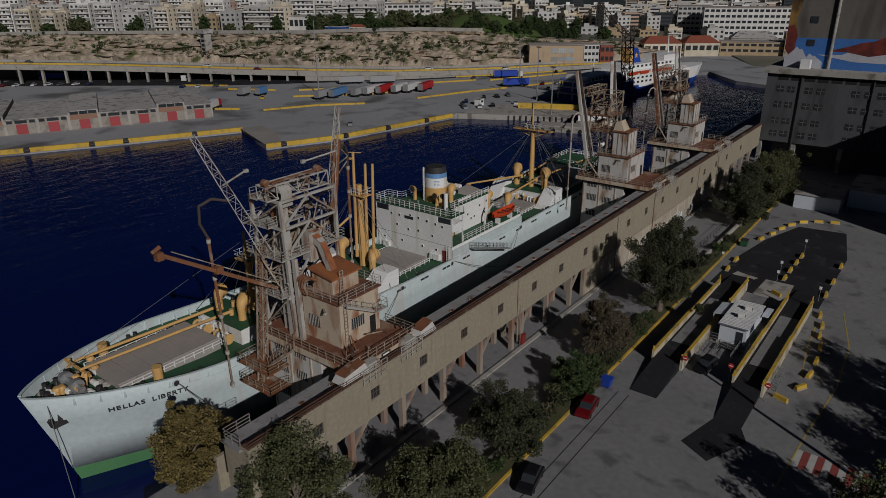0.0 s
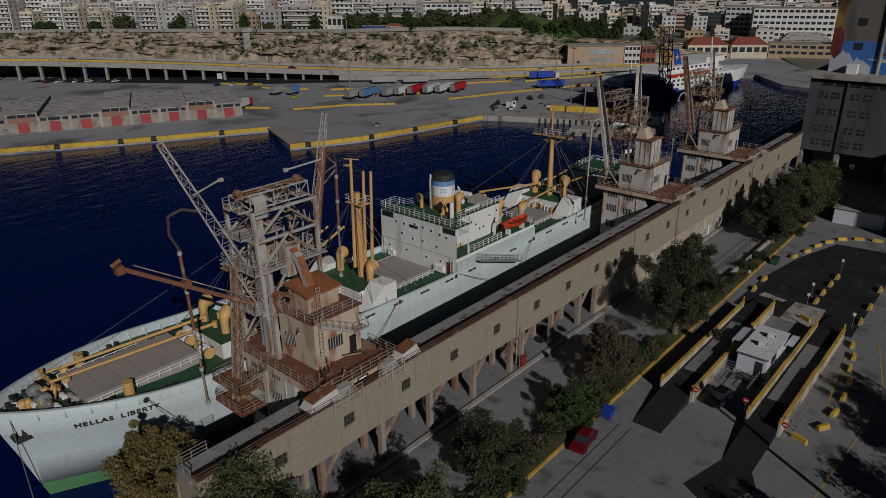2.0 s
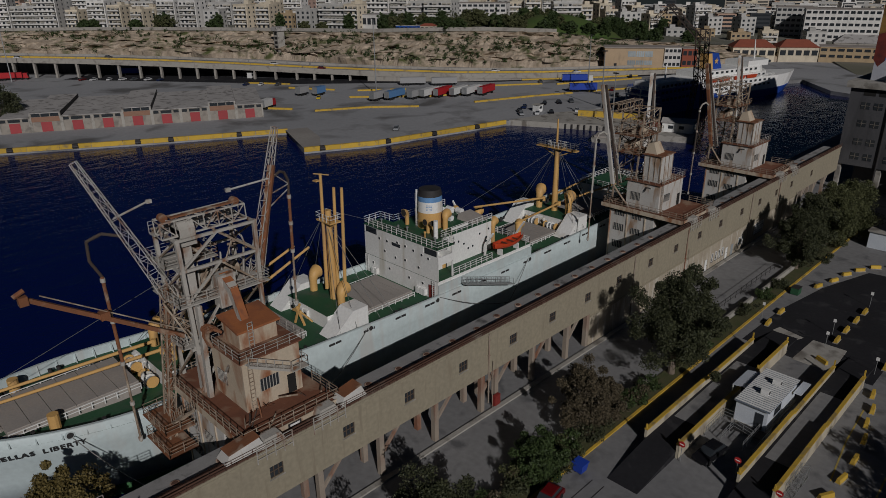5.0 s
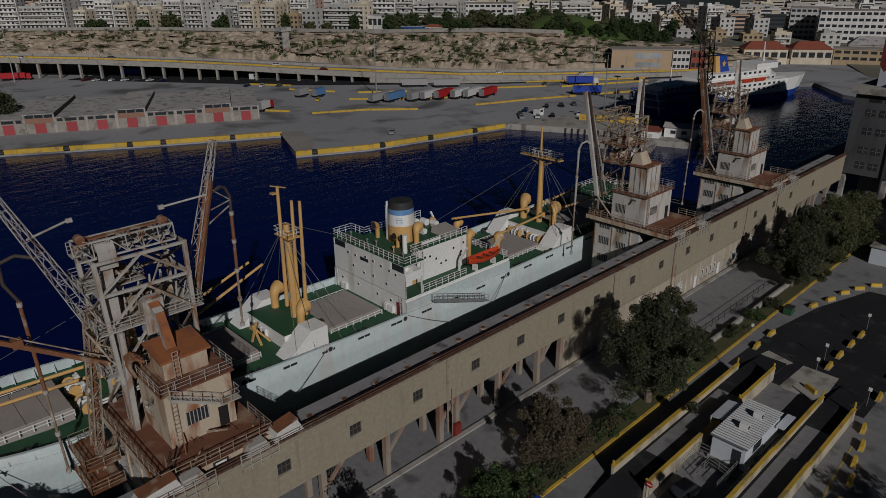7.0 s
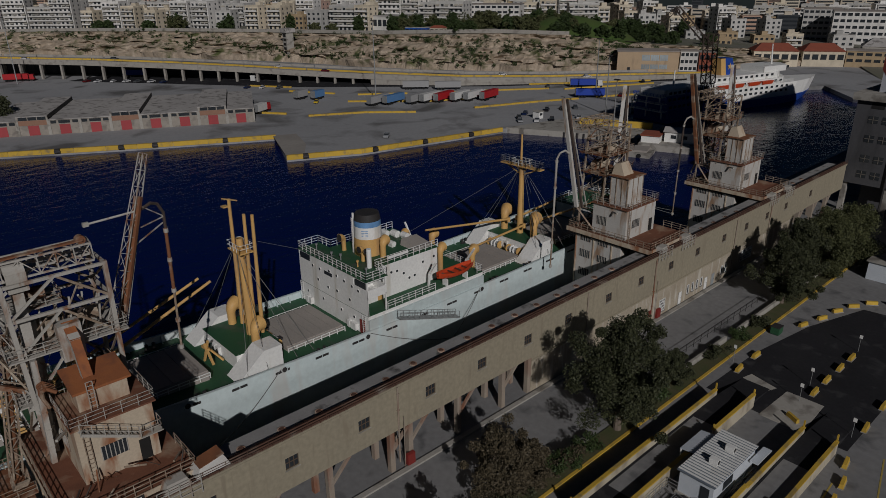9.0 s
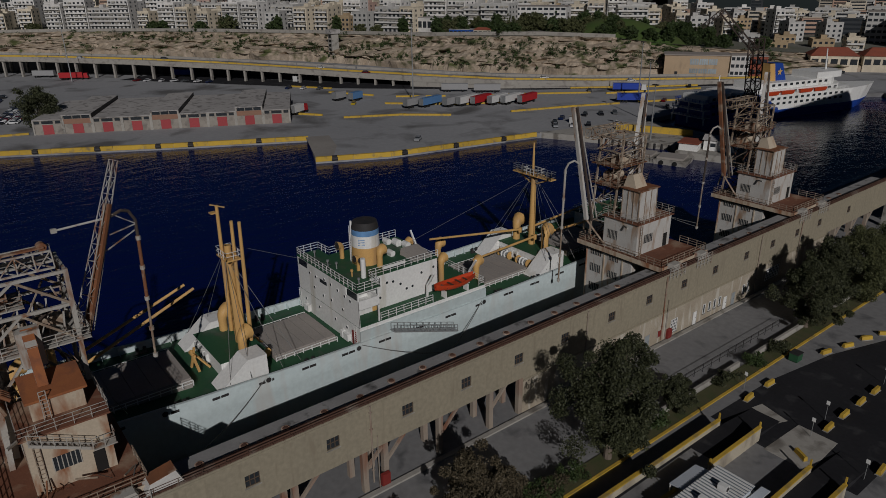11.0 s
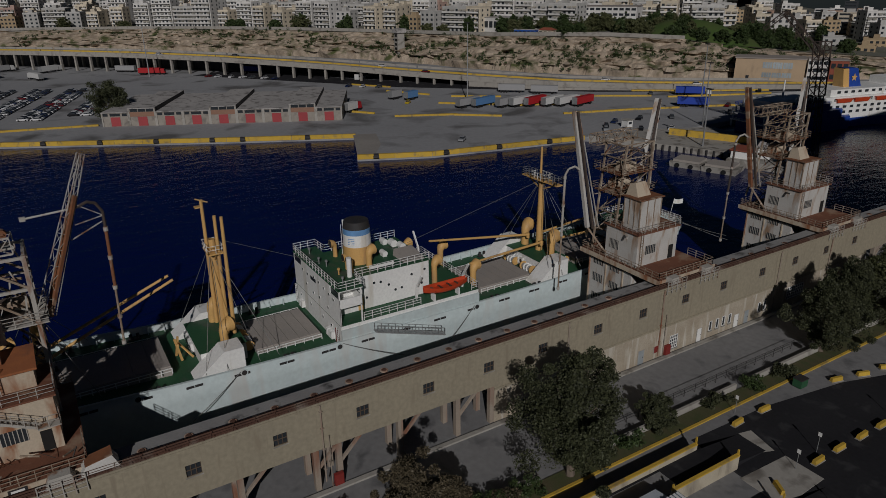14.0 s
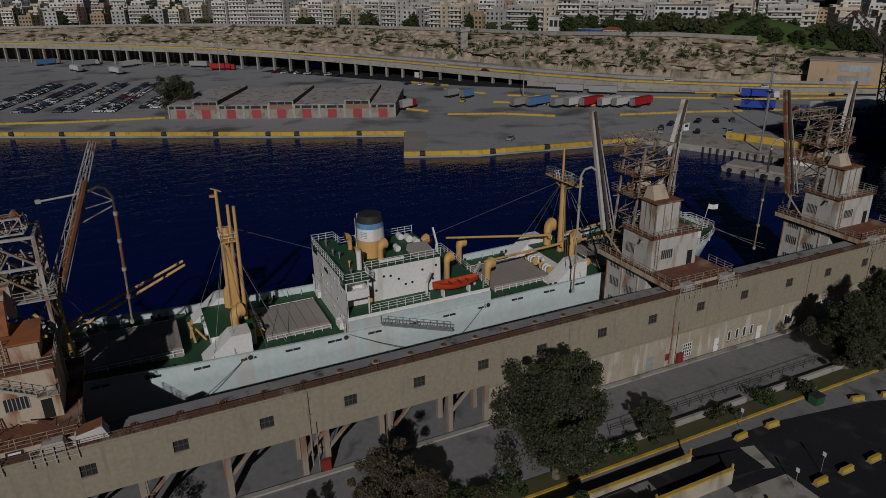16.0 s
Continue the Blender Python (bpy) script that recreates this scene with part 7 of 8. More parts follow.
for r in range(2):
    for k in range(3):
        x0 = -3.2 + 4.6 * k
        w = part("window_panel", local_geo(Geo().box(x0, x0 + 4.2, -0.08, 0.05, 2.2 + 4.4 * r, 4.6 + 5.0 * r), sm), M_PANEL, sch)
        for j in range(1, 4):
            part("mullion", local_geo(Geo().box(x0 + 1.05 * j - 0.07, x0 + 1.05 * j + 0.07, -0.14, -0.08, 2.2 + 4.4 * r, 4.6 + 5.0 * r), sm), M_TAN, w)
part("doorway", local_geo(Geo().box(-10.5, -9.0, -0.06, 0.05, 0.2, 3.0), sm), M_GLASS, sch)
hall("corner_house", (-188, 392, -1.6), 36, 9, 9, 11, M_PLAS[0], M_ROOFT, 4, "small white two-storey corner house", 0, 3)
hall("red_house", (-180.5, 397.5, -1.6), 36, 8, 9, 10.5, M_TILE, M_ROOFT, 3, "small brick-red house beside the quay road", 0, 2)
hall("tiled_hall", (-166, 450, 0), 35, 24, 16, 6.5, M_PLAS[1], M_TILE, 5, "cream hall under a red hipped tile roof", 4.0)
hall("tiled_hall", (-146, 466, 0), 35, 22, 16, 6.5, M_PLAS[1], M_TILE, 5, "cream hall under a red hipped tile roof", 4.0)
hall("yellow_block", (-118, 480, 0), 20, 40, 13, 7, M_PLAS[3], M_ROOFT, 9, "low yellow building with square windows", 0, 2)
hall("yellow_tower", (-92, 486, 0), 18, 18, 14, 13, M_PLAS[3], M_ROOFT, 4, "yellow four-storey building behind the low block", 0, 4)
hall("depot_roof", (-128, 520, 0), 20, 30, 18, 6, M_CONCRETE, M_SHEDROOF, 5, "grey depot with a rounded roof", 4.5)
hall("large_office", (-135, 566, 0), 22, 84, 20, 24, M_PLAS[0], M_ROOFT, 22, "large pale office building with many windows", 0, 6)
hall("grey_office", (-190, 575, 2), 22, 24, 20, 22, M_PLAS[2], M_ROOFT, 7, "grey office building with rows of windows", 0, 6)
for i in range(46):
    x = q.uniform(-330, 60)
    y = q.uniform(600, 980) if x > -200 else q.uniform(560, 900)
    k = q.choice((0, 1, 3, 4, 6, 7))
    copy_thing(KINDS[k], pose(x, y, 0 if x > -150 else 3, 0, 0, 30 + q.uniform(-12, 12)))
for x, y, h in ((-60, 470, 0), (-30, 480, 0), (-210, 470, 0), (-232, 478, 0), (-175, 495, 0), (-150, 505, 0), (-200, 510, 0), (-100, 530, 0), (-230, 520, 0)):
    copy_thing(KINDS[q.choice((3, 4, 7))], pose(x, y, -1 + h, 0, 0, 30 + q.uniform(-8, 8)))
# lift tower at the cliff
tw = thing("lift_tower", (-401.5, 271.5, 2), "grey concrete lift tower at the cliff", "tower")
part("shaft", Geo().box(-404, -399, 269, 274, 2, 16), M_CONCRETE, tw)
part("cap", Geo().box(-405, -398, 268, 275, 16, 18.5), M_SHEDROOF, tw)
for i in range(5):
    part("opening", Geo().box(-403, -400, 268.9, 269.1, 2.6 + 2.7 * i, 4.2 + 2.7 * i), M_OPENING_SHADE, tw)

# the rest of the town, too far off to tell house from house
M_FARTOWN = bpy.data.materials.new("far_town_plaster")
M_FARTOWN.use_nodes = True
ft_n, ft_l = M_FARTOWN.node_tree.nodes, M_FARTOWN.node_tree.links
ft_r = ft_n.new("ShaderNodeValToRGB")
ft_r.color_ramp.interpolation = "CONSTANT"
for e, c in zip((0.0, 0.3, 0.5, 0.62, 0.75, 0.9), ((0.62, 0.6, 0.56), (0.5, 0.44, 0.35), (0.36, 0.35, 0.33), (0.7, 0.69, 0.66), (0.45, 0.30, 0.22), (0.04, 0.045, 0.05))):
    k = ft_r.color_ramp.elements.new(e) if e else ft_r.color_ramp.elements[0]
    k.color = (*c, 1)
ft_r.color_ramp.elements.remove(ft_r.color_ramp.elements[-1])
ft_l.new(ft_n.new("ShaderNodeNewGeometry").outputs["Random Per Island"], ft_r.inputs["Fac"])
ft_l.new(ft_r.outputs["Color"], ft_n["Principled BSDF"].inputs["Base Color"])
ft_n["Principled BSDF"].inputs["Roughness"].default_value = 0.9
ftb, ftw = Geo(), Geo()
for i in range(1150):
    if i % 3 == 1:
        s = q.uniform(0.0, 13.5)
        p, n = on_top(s, q.uniform(300, 900))
        a = math.degrees(math.atan2(n.y, n.x)) - 90 + q.uniform(-10, 10)
    else:
        p = Vector((q.uniform(-420, 260), 600 + 1300 * q.random() ** 1.4, 0))
        p.z = 1 + max(0, (p.y - 700) * 0.012)
        a = 25 + q.uniform(-15, 15)
    w, d, h = q.uniform(9, 22), q.uniform(9, 14), q.choice((6.5, 9.5, 12.5, 15.5, 18.5))
    ftb.cbox((p.x, p.y, p.z - 3), (w, d, h + 3), a)
    if q.random() < 0.6:
        ftb.cbox((p.x, p.y, p.z + h), (w * 0.35, d * 0.4, 2.6), a)
    ca, sa = math.cos(radians(a)), math.sin(radians(a))
    for f in range(int(h / 3)):
        o = d / 2 + 0.02
        ftw.cbox((p.x + sa * o, p.y - ca * o, p.z + 0.9 + 3.1 * f), (w * 0.86, 0.3, 1.4), a)
part("far_town", ftb, M_FARTOWN, None, "distant pale flat-roofed town houses", kind="stuff")["category"] = "town"
part("far_windows", ftw, M_GLASS, None, "dark window bands of the distant houses", kind="stuff")["category"] = "windows"
# ---- trees ----
def leaf_material(name, a, b):
    m = bpy.data.materials.new(name)
    m.use_nodes = True
    n, l = m.node_tree.nodes, m.node_tree.links
    p = n["Principled BSDF"]
    g = n.new("ShaderNodeNewGeometry")
    r = n.new("ShaderNodeValToRGB")
    r.color_ramp.elements[0].color, r.color_ramp.elements[1].color = (*a, 1), (*b, 1)
    l.new(g.outputs["Random Per Island"], r.inputs["Fac"])
    l.new(r.outputs["Color"], p.inputs["Base Color"])
    p.inputs["Roughness"].default_value = 0.6
    p.inputs["Specular IOR Level"].default_value = 0.25
    return m


M_BARK = material("pale_bark", (0.22, 0.18, 0.14), (0.13, 0.10, 0.08), 0.9, scale=1.5, bump=0.3)
M_LEAF = {"olive": leaf_material("olive_leaves", (0.042, 0.05, 0.02), (0.10, 0.105, 0.045)), "brown": leaf_material("brownish_leaves", (0.085, 0.066, 0.022), (0.19, 0.145, 0.05)),
          "dark": leaf_material("dark_leaves", (0.026, 0.031, 0.016), (0.066, 0.072, 0.034)), "dry": leaf_material("dry_twigs", (0.048, 0.04, 0.024), (0.11, 0.088, 0.054)),
          "green": leaf_material("green_leaves", (0.022, 0.038, 0.012), (0.055, 0.082, 0.026))}


def crown_mesh(name, clumps, per, size, seed, spread):
    """Leaf quads round clump centres: clumps is a list of (x, y, z, r)."""
    rs = np.random.RandomState(seed)
    vs, fs = [], []
    k = 0
    for cx, cy, cz, r in clumps:
        d = rs.normal(size=(per, 3))
        d /= np.linalg.norm(d, axis=1)[:, None] + 1e-9
        c = np.array([cx, cy, cz]) + d * r * (rs.uniform(0.15, 1.25, size=(per, 1)) ** 0.6) * np.array([1, 1, 0.85])
        u = rs.normal(size=(per, 3))
        u /= np.linalg.norm(u, axis=1)[:, None]
        w = np.cross(u, rs.normal(size=(per, 3)))
        w /= np.linalg.norm(w, axis=1)[:, None] + 1e-9
        s = size * rs.uniform(0.6, 1.3, size=(per, 1))
        q = np.stack([c - u * s * 0.5, c + w * s * 0.3, c + u * s * 0.5, c - w * s * 0.3], axis=1)
        vs.append(q.reshape(-1, 3))
        fs.append(np.arange(k, k + per * 4).reshape(-1, 4))
        k += per * 4
    me = bpy.data.meshes.new(name)
    me.from_pydata(np.concatenate(vs).tolist(), [], np.concatenate(fs).tolist())
    return me


def tree(name, x, y, z, h, r, kind, seed, label, per=170, size=0.34, low=0.25, lean=(0, 0), squash=1.0):
    q = random.Random(seed)
    t = thing(name, (x, y, z), label, "tree")
    trunk = Geo().tube((0, 0, 0), (lean[0] * 0.3, lean[1] * 0.3, h * 0.28), h * 0.028 + 0.06, h * 0.02 + 0.03, n=8)
    fork = Vector((lean[0] * 0.3, lean[1] * 0.3, h * 0.28))
    clumps = []
    n = 26
    for i in range(n):
        f = (i + 0.5) / n
        zz = h * (low + (0.87 - low) * f)
        rr = r * math.sin(math.pi * (0.16 + 0.80 * f)) ** 0.75
        a = i * 2.4 + q.uniform(-0.5, 0.5)
        rad = rr * q.uniform(0.45, 0.95)
        c = Vector((math.cos(a) * rad + lean[0] * f, math.sin(a) * rad * squash + lean[1] * f, zz))
        cr = r * q.uniform(0.26, 0.46)
        clumps.append((c.x, c.y, c.z, cr))
        if i % 2 == 0:
            mid = fork.lerp(c, 0.5) + Vector((0, 0, h * 0.05))
            trunk.tube(fork + Vector((0, 0, h * 0.02 * (i % 5))), mid, h * 0.011 + 0.02, h * 0.007 + 0.02, n=6)
            trunk.tube(mid, c, h * 0.007 + 0.02, 0.03, n=5)
        for s in range(3):
            o = Vector((q.gauss(0, 1), q.gauss(0, 1), q.gauss(0, 0.7))) * cr * 0.85
            clumps.append((c.x + o.x, c.y + o.y, max(c.z + o.z, h * low * 0.8), cr * q.uniform(0.35, 0.75)))
    trunk.v = [(a + x, b + y, c + z) for a, b, c in trunk.v]
    part("trunk", trunk, M_BARK, t, smooth=True)
    me = crown_mesh("crown", clumps, per, size, seed, r)
    me.materials.append(M_LEAF[kind])
    cr = new("crown", me)
    cr.parent = t
    return t


tree("street_tree", -56.0, 28.8, 0, 8.8, 3.3, "brown", 1, "broad tree with brownish olive foliage beside the gallery", 390, 0.27, 0.2)
tree("street_tree", -41.0, 30.8, 0, 13.2, 4.0, "olive", 2, "tall olive-green evergreen tree beside the gallery", 390, 0.25, 0.12)
tree("street_tree", -34.0, 40.0, 0, 7.0, 3.4, "olive", 3, "bushy olive-green tree in the verge", 360, 0.25, 0.15)
tree("street_tree", -31.6, 42.5, 0, 7.4, 3.2, "olive", 4, "bushy olive-green tree in the verge", 360, 0.25, 0.15)
tree("street_tree", -32.0, 53.0, 0, 7.8, 3.2, "dark", 5, "dark green tree leaning over the verge wall", 300, 0.25, 0.2)
tree("street_tree", -32.6, 76.5, 0, 9.6, 2.5, "dry", 6, "thin brownish tree with sparse twigs in the verge", 255, 0.25, 0.2)
tree("street_tree", -32.4, 80.5, 0, 6.0, 2.2, "dry", 7, "thin brownish tree with sparse twigs in the verge", 255, 0.25, 0.2)
tree("street_tree", -31.4, 95.4, 0, 15.4, 4.25, "dark", 8, "large dense dark evergreen tree with a pale trunk", 570, 0.27, 0.22)
tree("street_tree", -32.4, 109.3, 0, 4.4, 1.7, "dark", 9, "small dark evergreen bush tree in the verge", 300, 0.24, 0.15)
tree("street_tree", -32.3, 142, 0, 11.6, 3.2, "dark", 10, "dark evergreen tree beside the gallery", 390, 0.27, 0.15)
tree("street_tree", -32.8, 149, 0, 12.5, 3.6, "dark", 11, "dark evergreen tree beside the gallery", 390, 0.27, 0.15)
tree("street_tree", -32.4, 157.5, 0, 12.5, 4.4, "olive", 12, "sunlit olive-green tree beside the gallery", 390, 0.27, 0.15)
tree("street_tree", -30.8, 166, 0, 12.0, 4.6, "olive", 13, "sunlit olive-green tree beside the gallery", 390, 0.27, 0.15)
tree("street_tree", -32.0, 67.5, 0, 4.6, 2.3, "green", 15, "low bushy green tree in the verge", 260, 0.25, 0.12)
for i, (x, y, h) in enumerate(((9, 71, 10), (7, 88, 10.5), (2.5, 60, 9), (11, 80, 11))):
    tree("street_tree", x, y, 0, h, 4.0, "olive", 30 + i, "leafy tree at the edge of the forecourt", 180, 0.30, 0.3)
tree("quay_tree", -293, 83, FAR_Z, 15.0, 7.2, "dark", 14, "round olive-green tree at the warehouse end", 150, 0.6, 0.1)
for i, (x, y) in enumerate(((-31.4, 60), (-31.5, 66), (-31.2, 70.5), (-31.4, 86), (-31.3, 100), (-31.4, 103.5), (-31.3, 119), (-31.5, 125.3), (-31.2, 131), (-31.4, 49))):
    q2 = random.Random(i)
    me = crown_mesh("shrub", [(q2.gauss(0, 0.6), q2.gauss(0, 1.0), 0.5 + 0.9 * q2.random(), 0.6) for _ in range(9)], 110, 0.3, 60 + i, 1)
    me.materials.append(M_LEAF["green" if i % 2 else "dark"])
    s = new("shrub", me)
    s.location = (x, y, 0.13)
    tagged(s, "low green shrub in the verge", "shrub", "verge shrubs")
q5 = random.Random(21)
for i in range(22):
    y = 55.0 + 2.0 * i + q5.uniform(-0.8, 0.8)
    if 90 < y < 97:
        continue
    me = crown_mesh("shrub", [(q5.gauss(0, 0.7), q5.gauss(0, 1.1), 0.4 + 1.3 * q5.random(), 0.6) for _ in range(10)], 110, 0.27, 160 + i, 1)
    me.materials.append(M_LEAF[q5.choice(("dark", "green", "dry", "olive"))])
    sh = new("shrub", me)
    sh.location = (-31.7 + q5.uniform(-0.9, 0.5), y, 0.13)
    tagged(sh, "dense mixed shrub in the verge", "shrub", "verge shrubs")
# scrub on the cliff, and far trees along its top
q3 = random.Random(77)
clumps = []
for _ in range(1150):
    s = q3.uniform(0.3, 12.5)
    k = min(int(s), len(FOOT) - 2)
    t = s - k
    x, y = FOOT[k][0] + (FOOT[k + 1][0] - FOOT[k][0]) * t, FOOT[k][1] + (FOOT[k + 1][1] - FOOT[k][1]) * t
    f = q3.random() ** 0.8
    n = TOPLINE[k][1]
    if noise.noise(Vector((x * 0.02, y * 0.02, f * 3))) < -0.05:
        continue
    tz = TOPZ[k] + (TOPZ[k + 1] - TOPZ[k]) * t
    r = q3.uniform(0.6, 2.2)
    clumps.append((x + n.x * (24 * f ** 1.25 - 1.0), y + n.y * (24 * f ** 1.25 - 1.0), 1 + (tz - 1) * f + r * 0.2, r))
me = crown_mesh("scrub", clumps, 45, 0.8, 90, 1)
me.materials.append(M_LEAF["green"])
tagged(new("scrub", me), "low green and brown scrub on the cliff", "scrub", kind="stuff")
far = []
for i, (h, r, kd) in enumerate(((8, 3.8, "green"), (10, 4.2, "olive"), (6.5, 3.0, "olive"), (12, 3.6, "green"))):
    far.append(tree("town_tree", 0, 0, 0, h, r, kd, 50 + i, "dark town tree on the cliff top", 60, 0.9, 0.15))
used = [False] * 4
for i in range(125):
    s = q3.uniform(0.3, 12.2) if i < 60 else q3.uniform(8.0, 12.6)
    off = q3.choice((4, 6, 9, 12, 34, 62)) if i < 60 else q3.uniform(8, 75)
    p, n = on_top(s, off)
    k = q3.randrange(4)
    m = pose(p.x, p.y, p.z - 0.8, 0, 0, q3.uniform(0, 360))
    if not used[k]:
        far[k].matrix_basis, used[k] = m, True
    else:
        copy_thing(far[k], m)
# grassy mound above the cliff's end
M_GRASS = material("green_grass", (0.05, 0.10, 0.02), (0.08, 0.10, 0.03), 0.95, scale=0.1, bump=0.2)
pm, nm = on_top(11.0, 30)
g = Geo()
rings, seg = 6, 28
for i in range(rings + 1):
    f = i / rings
    for j in range(seg):
        a = 2 * math.pi * j / seg
        rr = (1 - f) * (1 + 0.12 * math.sin(3 * a))
        g.v.append((pm.x + math.cos(a) * rr * 46, pm.y + math.sin(a) * rr * 34, pm.z - 6 + 15 * math.sin(f * math.pi / 2)))
for i in range(rings):
    for j in range(seg):
        a, b = i * seg + j, i * seg + (j + 1) % seg
        g.f.append((a, b, b + seg, a + seg))
structure("mound", g, M_GRASS, "green grassy mound above the cliff", smooth=True)

# ---- vehicles ----
M_TYRE = material("black_rubber", (0.015, 0.015, 0.015), None, 0.8, bump=0)
CARC = [material("car_paint_%s" % nm, c, c, 0.25, 0.1, bump=0, grain=0.0) for nm, c in
        (("white", (0.62, 0.62, 0.62)), ("silver", (0.30, 0.31, 0.32)), ("black", (0.012, 0.012, 0.014)), ("navy", (0.012, 0.022, 0.07)), ("red", (0.13, 0.007, 0.009)), ("grey", (0.09, 0.095, 0.10)), ("yellow", (0.55, 0.38, 0.03)))]


def car(mat_c, label, long=4.3):
    c = thing("car", (0, 0, 0), label, "car")
    L, W = long, 0.86

    def loft(prof, w0, w1):
        g = Geo()
        k = len(prof)
        for s, in ((-1,), (1,)):
            g.v += [(s * (w0 if z < 0.75 else w1), y, z) for y, z in prof]
        g.f += [tuple(range(k))[::-1], tuple(range(k, 2 * k))]
        for i in range(k):
            j = (i + 1) % k
            g.f.append((i, j, k + j, k + i))
        return g
    body = loft([(-L / 2, 0.3), (L / 2, 0.3), (L / 2, 0.72), (L / 2 - 0.1, 0.86), (-L / 2 + 1.1, 0.95), (-L / 2 + 0.1, 0.74), (-L / 2, 0.6)], W, W * 0.96)
    part("body", body, mat_c, c)
    part("glasshouse", loft([(L / 2 - 0.25, 0.9), (-L / 2 + 1.0, 0.92), (-L / 2 + 1.7, 1.40), (L / 2 - 0.75, 1.42)][::-1], W * 0.9, W * 0.80), M_GLASS, c)
    part("roof", Geo().hexa([(-0.64, -L / 2 + 1.75, 1.40), (0.64, -L / 2 + 1.75, 1.40), (0.64, L / 2 - 0.8, 1.42), (-0.64, L / 2 - 0.8, 1.42), (-0.58, -L / 2 + 1.95, 1.47), (0.58, -L / 2 + 1.95, 1.47), (0.58, L / 2 - 1.0, 1.48), (-0.58, L / 2 - 1.0, 1.48)]), mat_c, c)
    for sx in (-1, 1):
        for y in (-L / 2 + 0.8, L / 2 - 0.8):
            part("wheel", Geo().tube((sx * 0.68, y, 0.32), (sx * 0.88, y, 0.32), 0.32, n=12), M_TYRE, c)
    return c


NAMES = ("white", "silver", "black", "dark blue", "red", "grey", "yellow")
cars = [car(m, "%s hatchback car parked in a row" % nm) for m, nm in zip(CARC, NAMES)]
car_used = [False] * len(cars)


def park(k, x, y, z, rz):
    m = pose(x, y, z, 0, 0, rz)
    if car_used[k]:
        return copy_thing(cars[k], m)
    cars[k].matrix_basis, car_used[k] = m, True
    return cars[k]


tagged(park(4, -28.6, 65.0, 0.004, 8), "dark red parked car beside the kerb")
tagged(park(2, -20.3, 83.0, 0.0, -8), "black parked car in front of the cabin")
tagged(park(2, -27.6, 50.0, 0.004, 12), "black parked car beside the kerb")
tagged(park(0, -58 + 4, 178, 0.0, 60), "white pickup parked on the quay")
q4 = random.Random(9)
u = Vector((-40.4, -80.7, 0)).normalized()
v = Vector((-0.955, 0.295, 0)).normalized()
for r, o in enumerate((6, 11.2, 23.5, 28.7, 41, 46.2, 58.5, 63.7, 76, 81.2)):
    for i in range(30):
        if q4.random() < 0.08 or (r < 2 and i < 3):
            continue
        p = Vector((-291, 76, 0)) + u * o + v * (4 + i * 2.8)
        k = q4.choice((0, 0, 0, 1, 1, 1, 2, 3, 3, 5, 5, 0, 3, 2, 4, 1)) if i < 24 else q4.choice((2, 3, 5, 1))
        park(k, p.x, p.y, FAR_Z, math.degrees(math.atan2(v.y, v.x)) + (0 if r % 2 else 180) + q4.uniform(-3, 3))
for x, y, k in ((-254, 197, 6), (-179, 177, 1), (-393, 150, 0), (-387, 156, 0), (-382, 161, 0), (-377, 165, 5), (-371, 170, 0), (-365, 174, 3), (-398, 146, 4), (-315, 196, 3), (-309, 201, 0), (-303, 207, 5), (-160, 233, 0), (-157, 238, 2), (-164, 228, 1), (-168, 232, 2), (-172, 240, 3),
                (-171, 252, 2), (-168, 258, 2), (-166, 264, 5), (-176, 296, 0), (-170, 302, 4), (-165, 308, 1), (-160, 290, 5), (-157, 297, 2), (-152, 248, 0), (-210, 300, 5), (-186, 345, 2)):
    park(k, x, y, FAR_Z + (0.012 if k else 0.012), q4.uniform(20, 50))
for i, (a, b, t, o, k) in enumerate(((4, 5, 0.4, 6, 0), (7, 8, 0.5, 15, 0), (8, 9, 0.3, 7, 4), (10, 11, 0.5, 16, 0), (11, 12, 0.4, 6, 0), (5, 6, 0.2, 16, 5))):
    A, B = Vector(OV[a]), Vector(OV[b])
    d = (B - A).normalized()
    p = A.lerp(B, t) + Vector((-d.y, d.x, 0)).normalized() * o
    park(k, p.x, p.y, p.z + 0.03, math.degrees(math.atan2(d.y, d.x)) + 90)


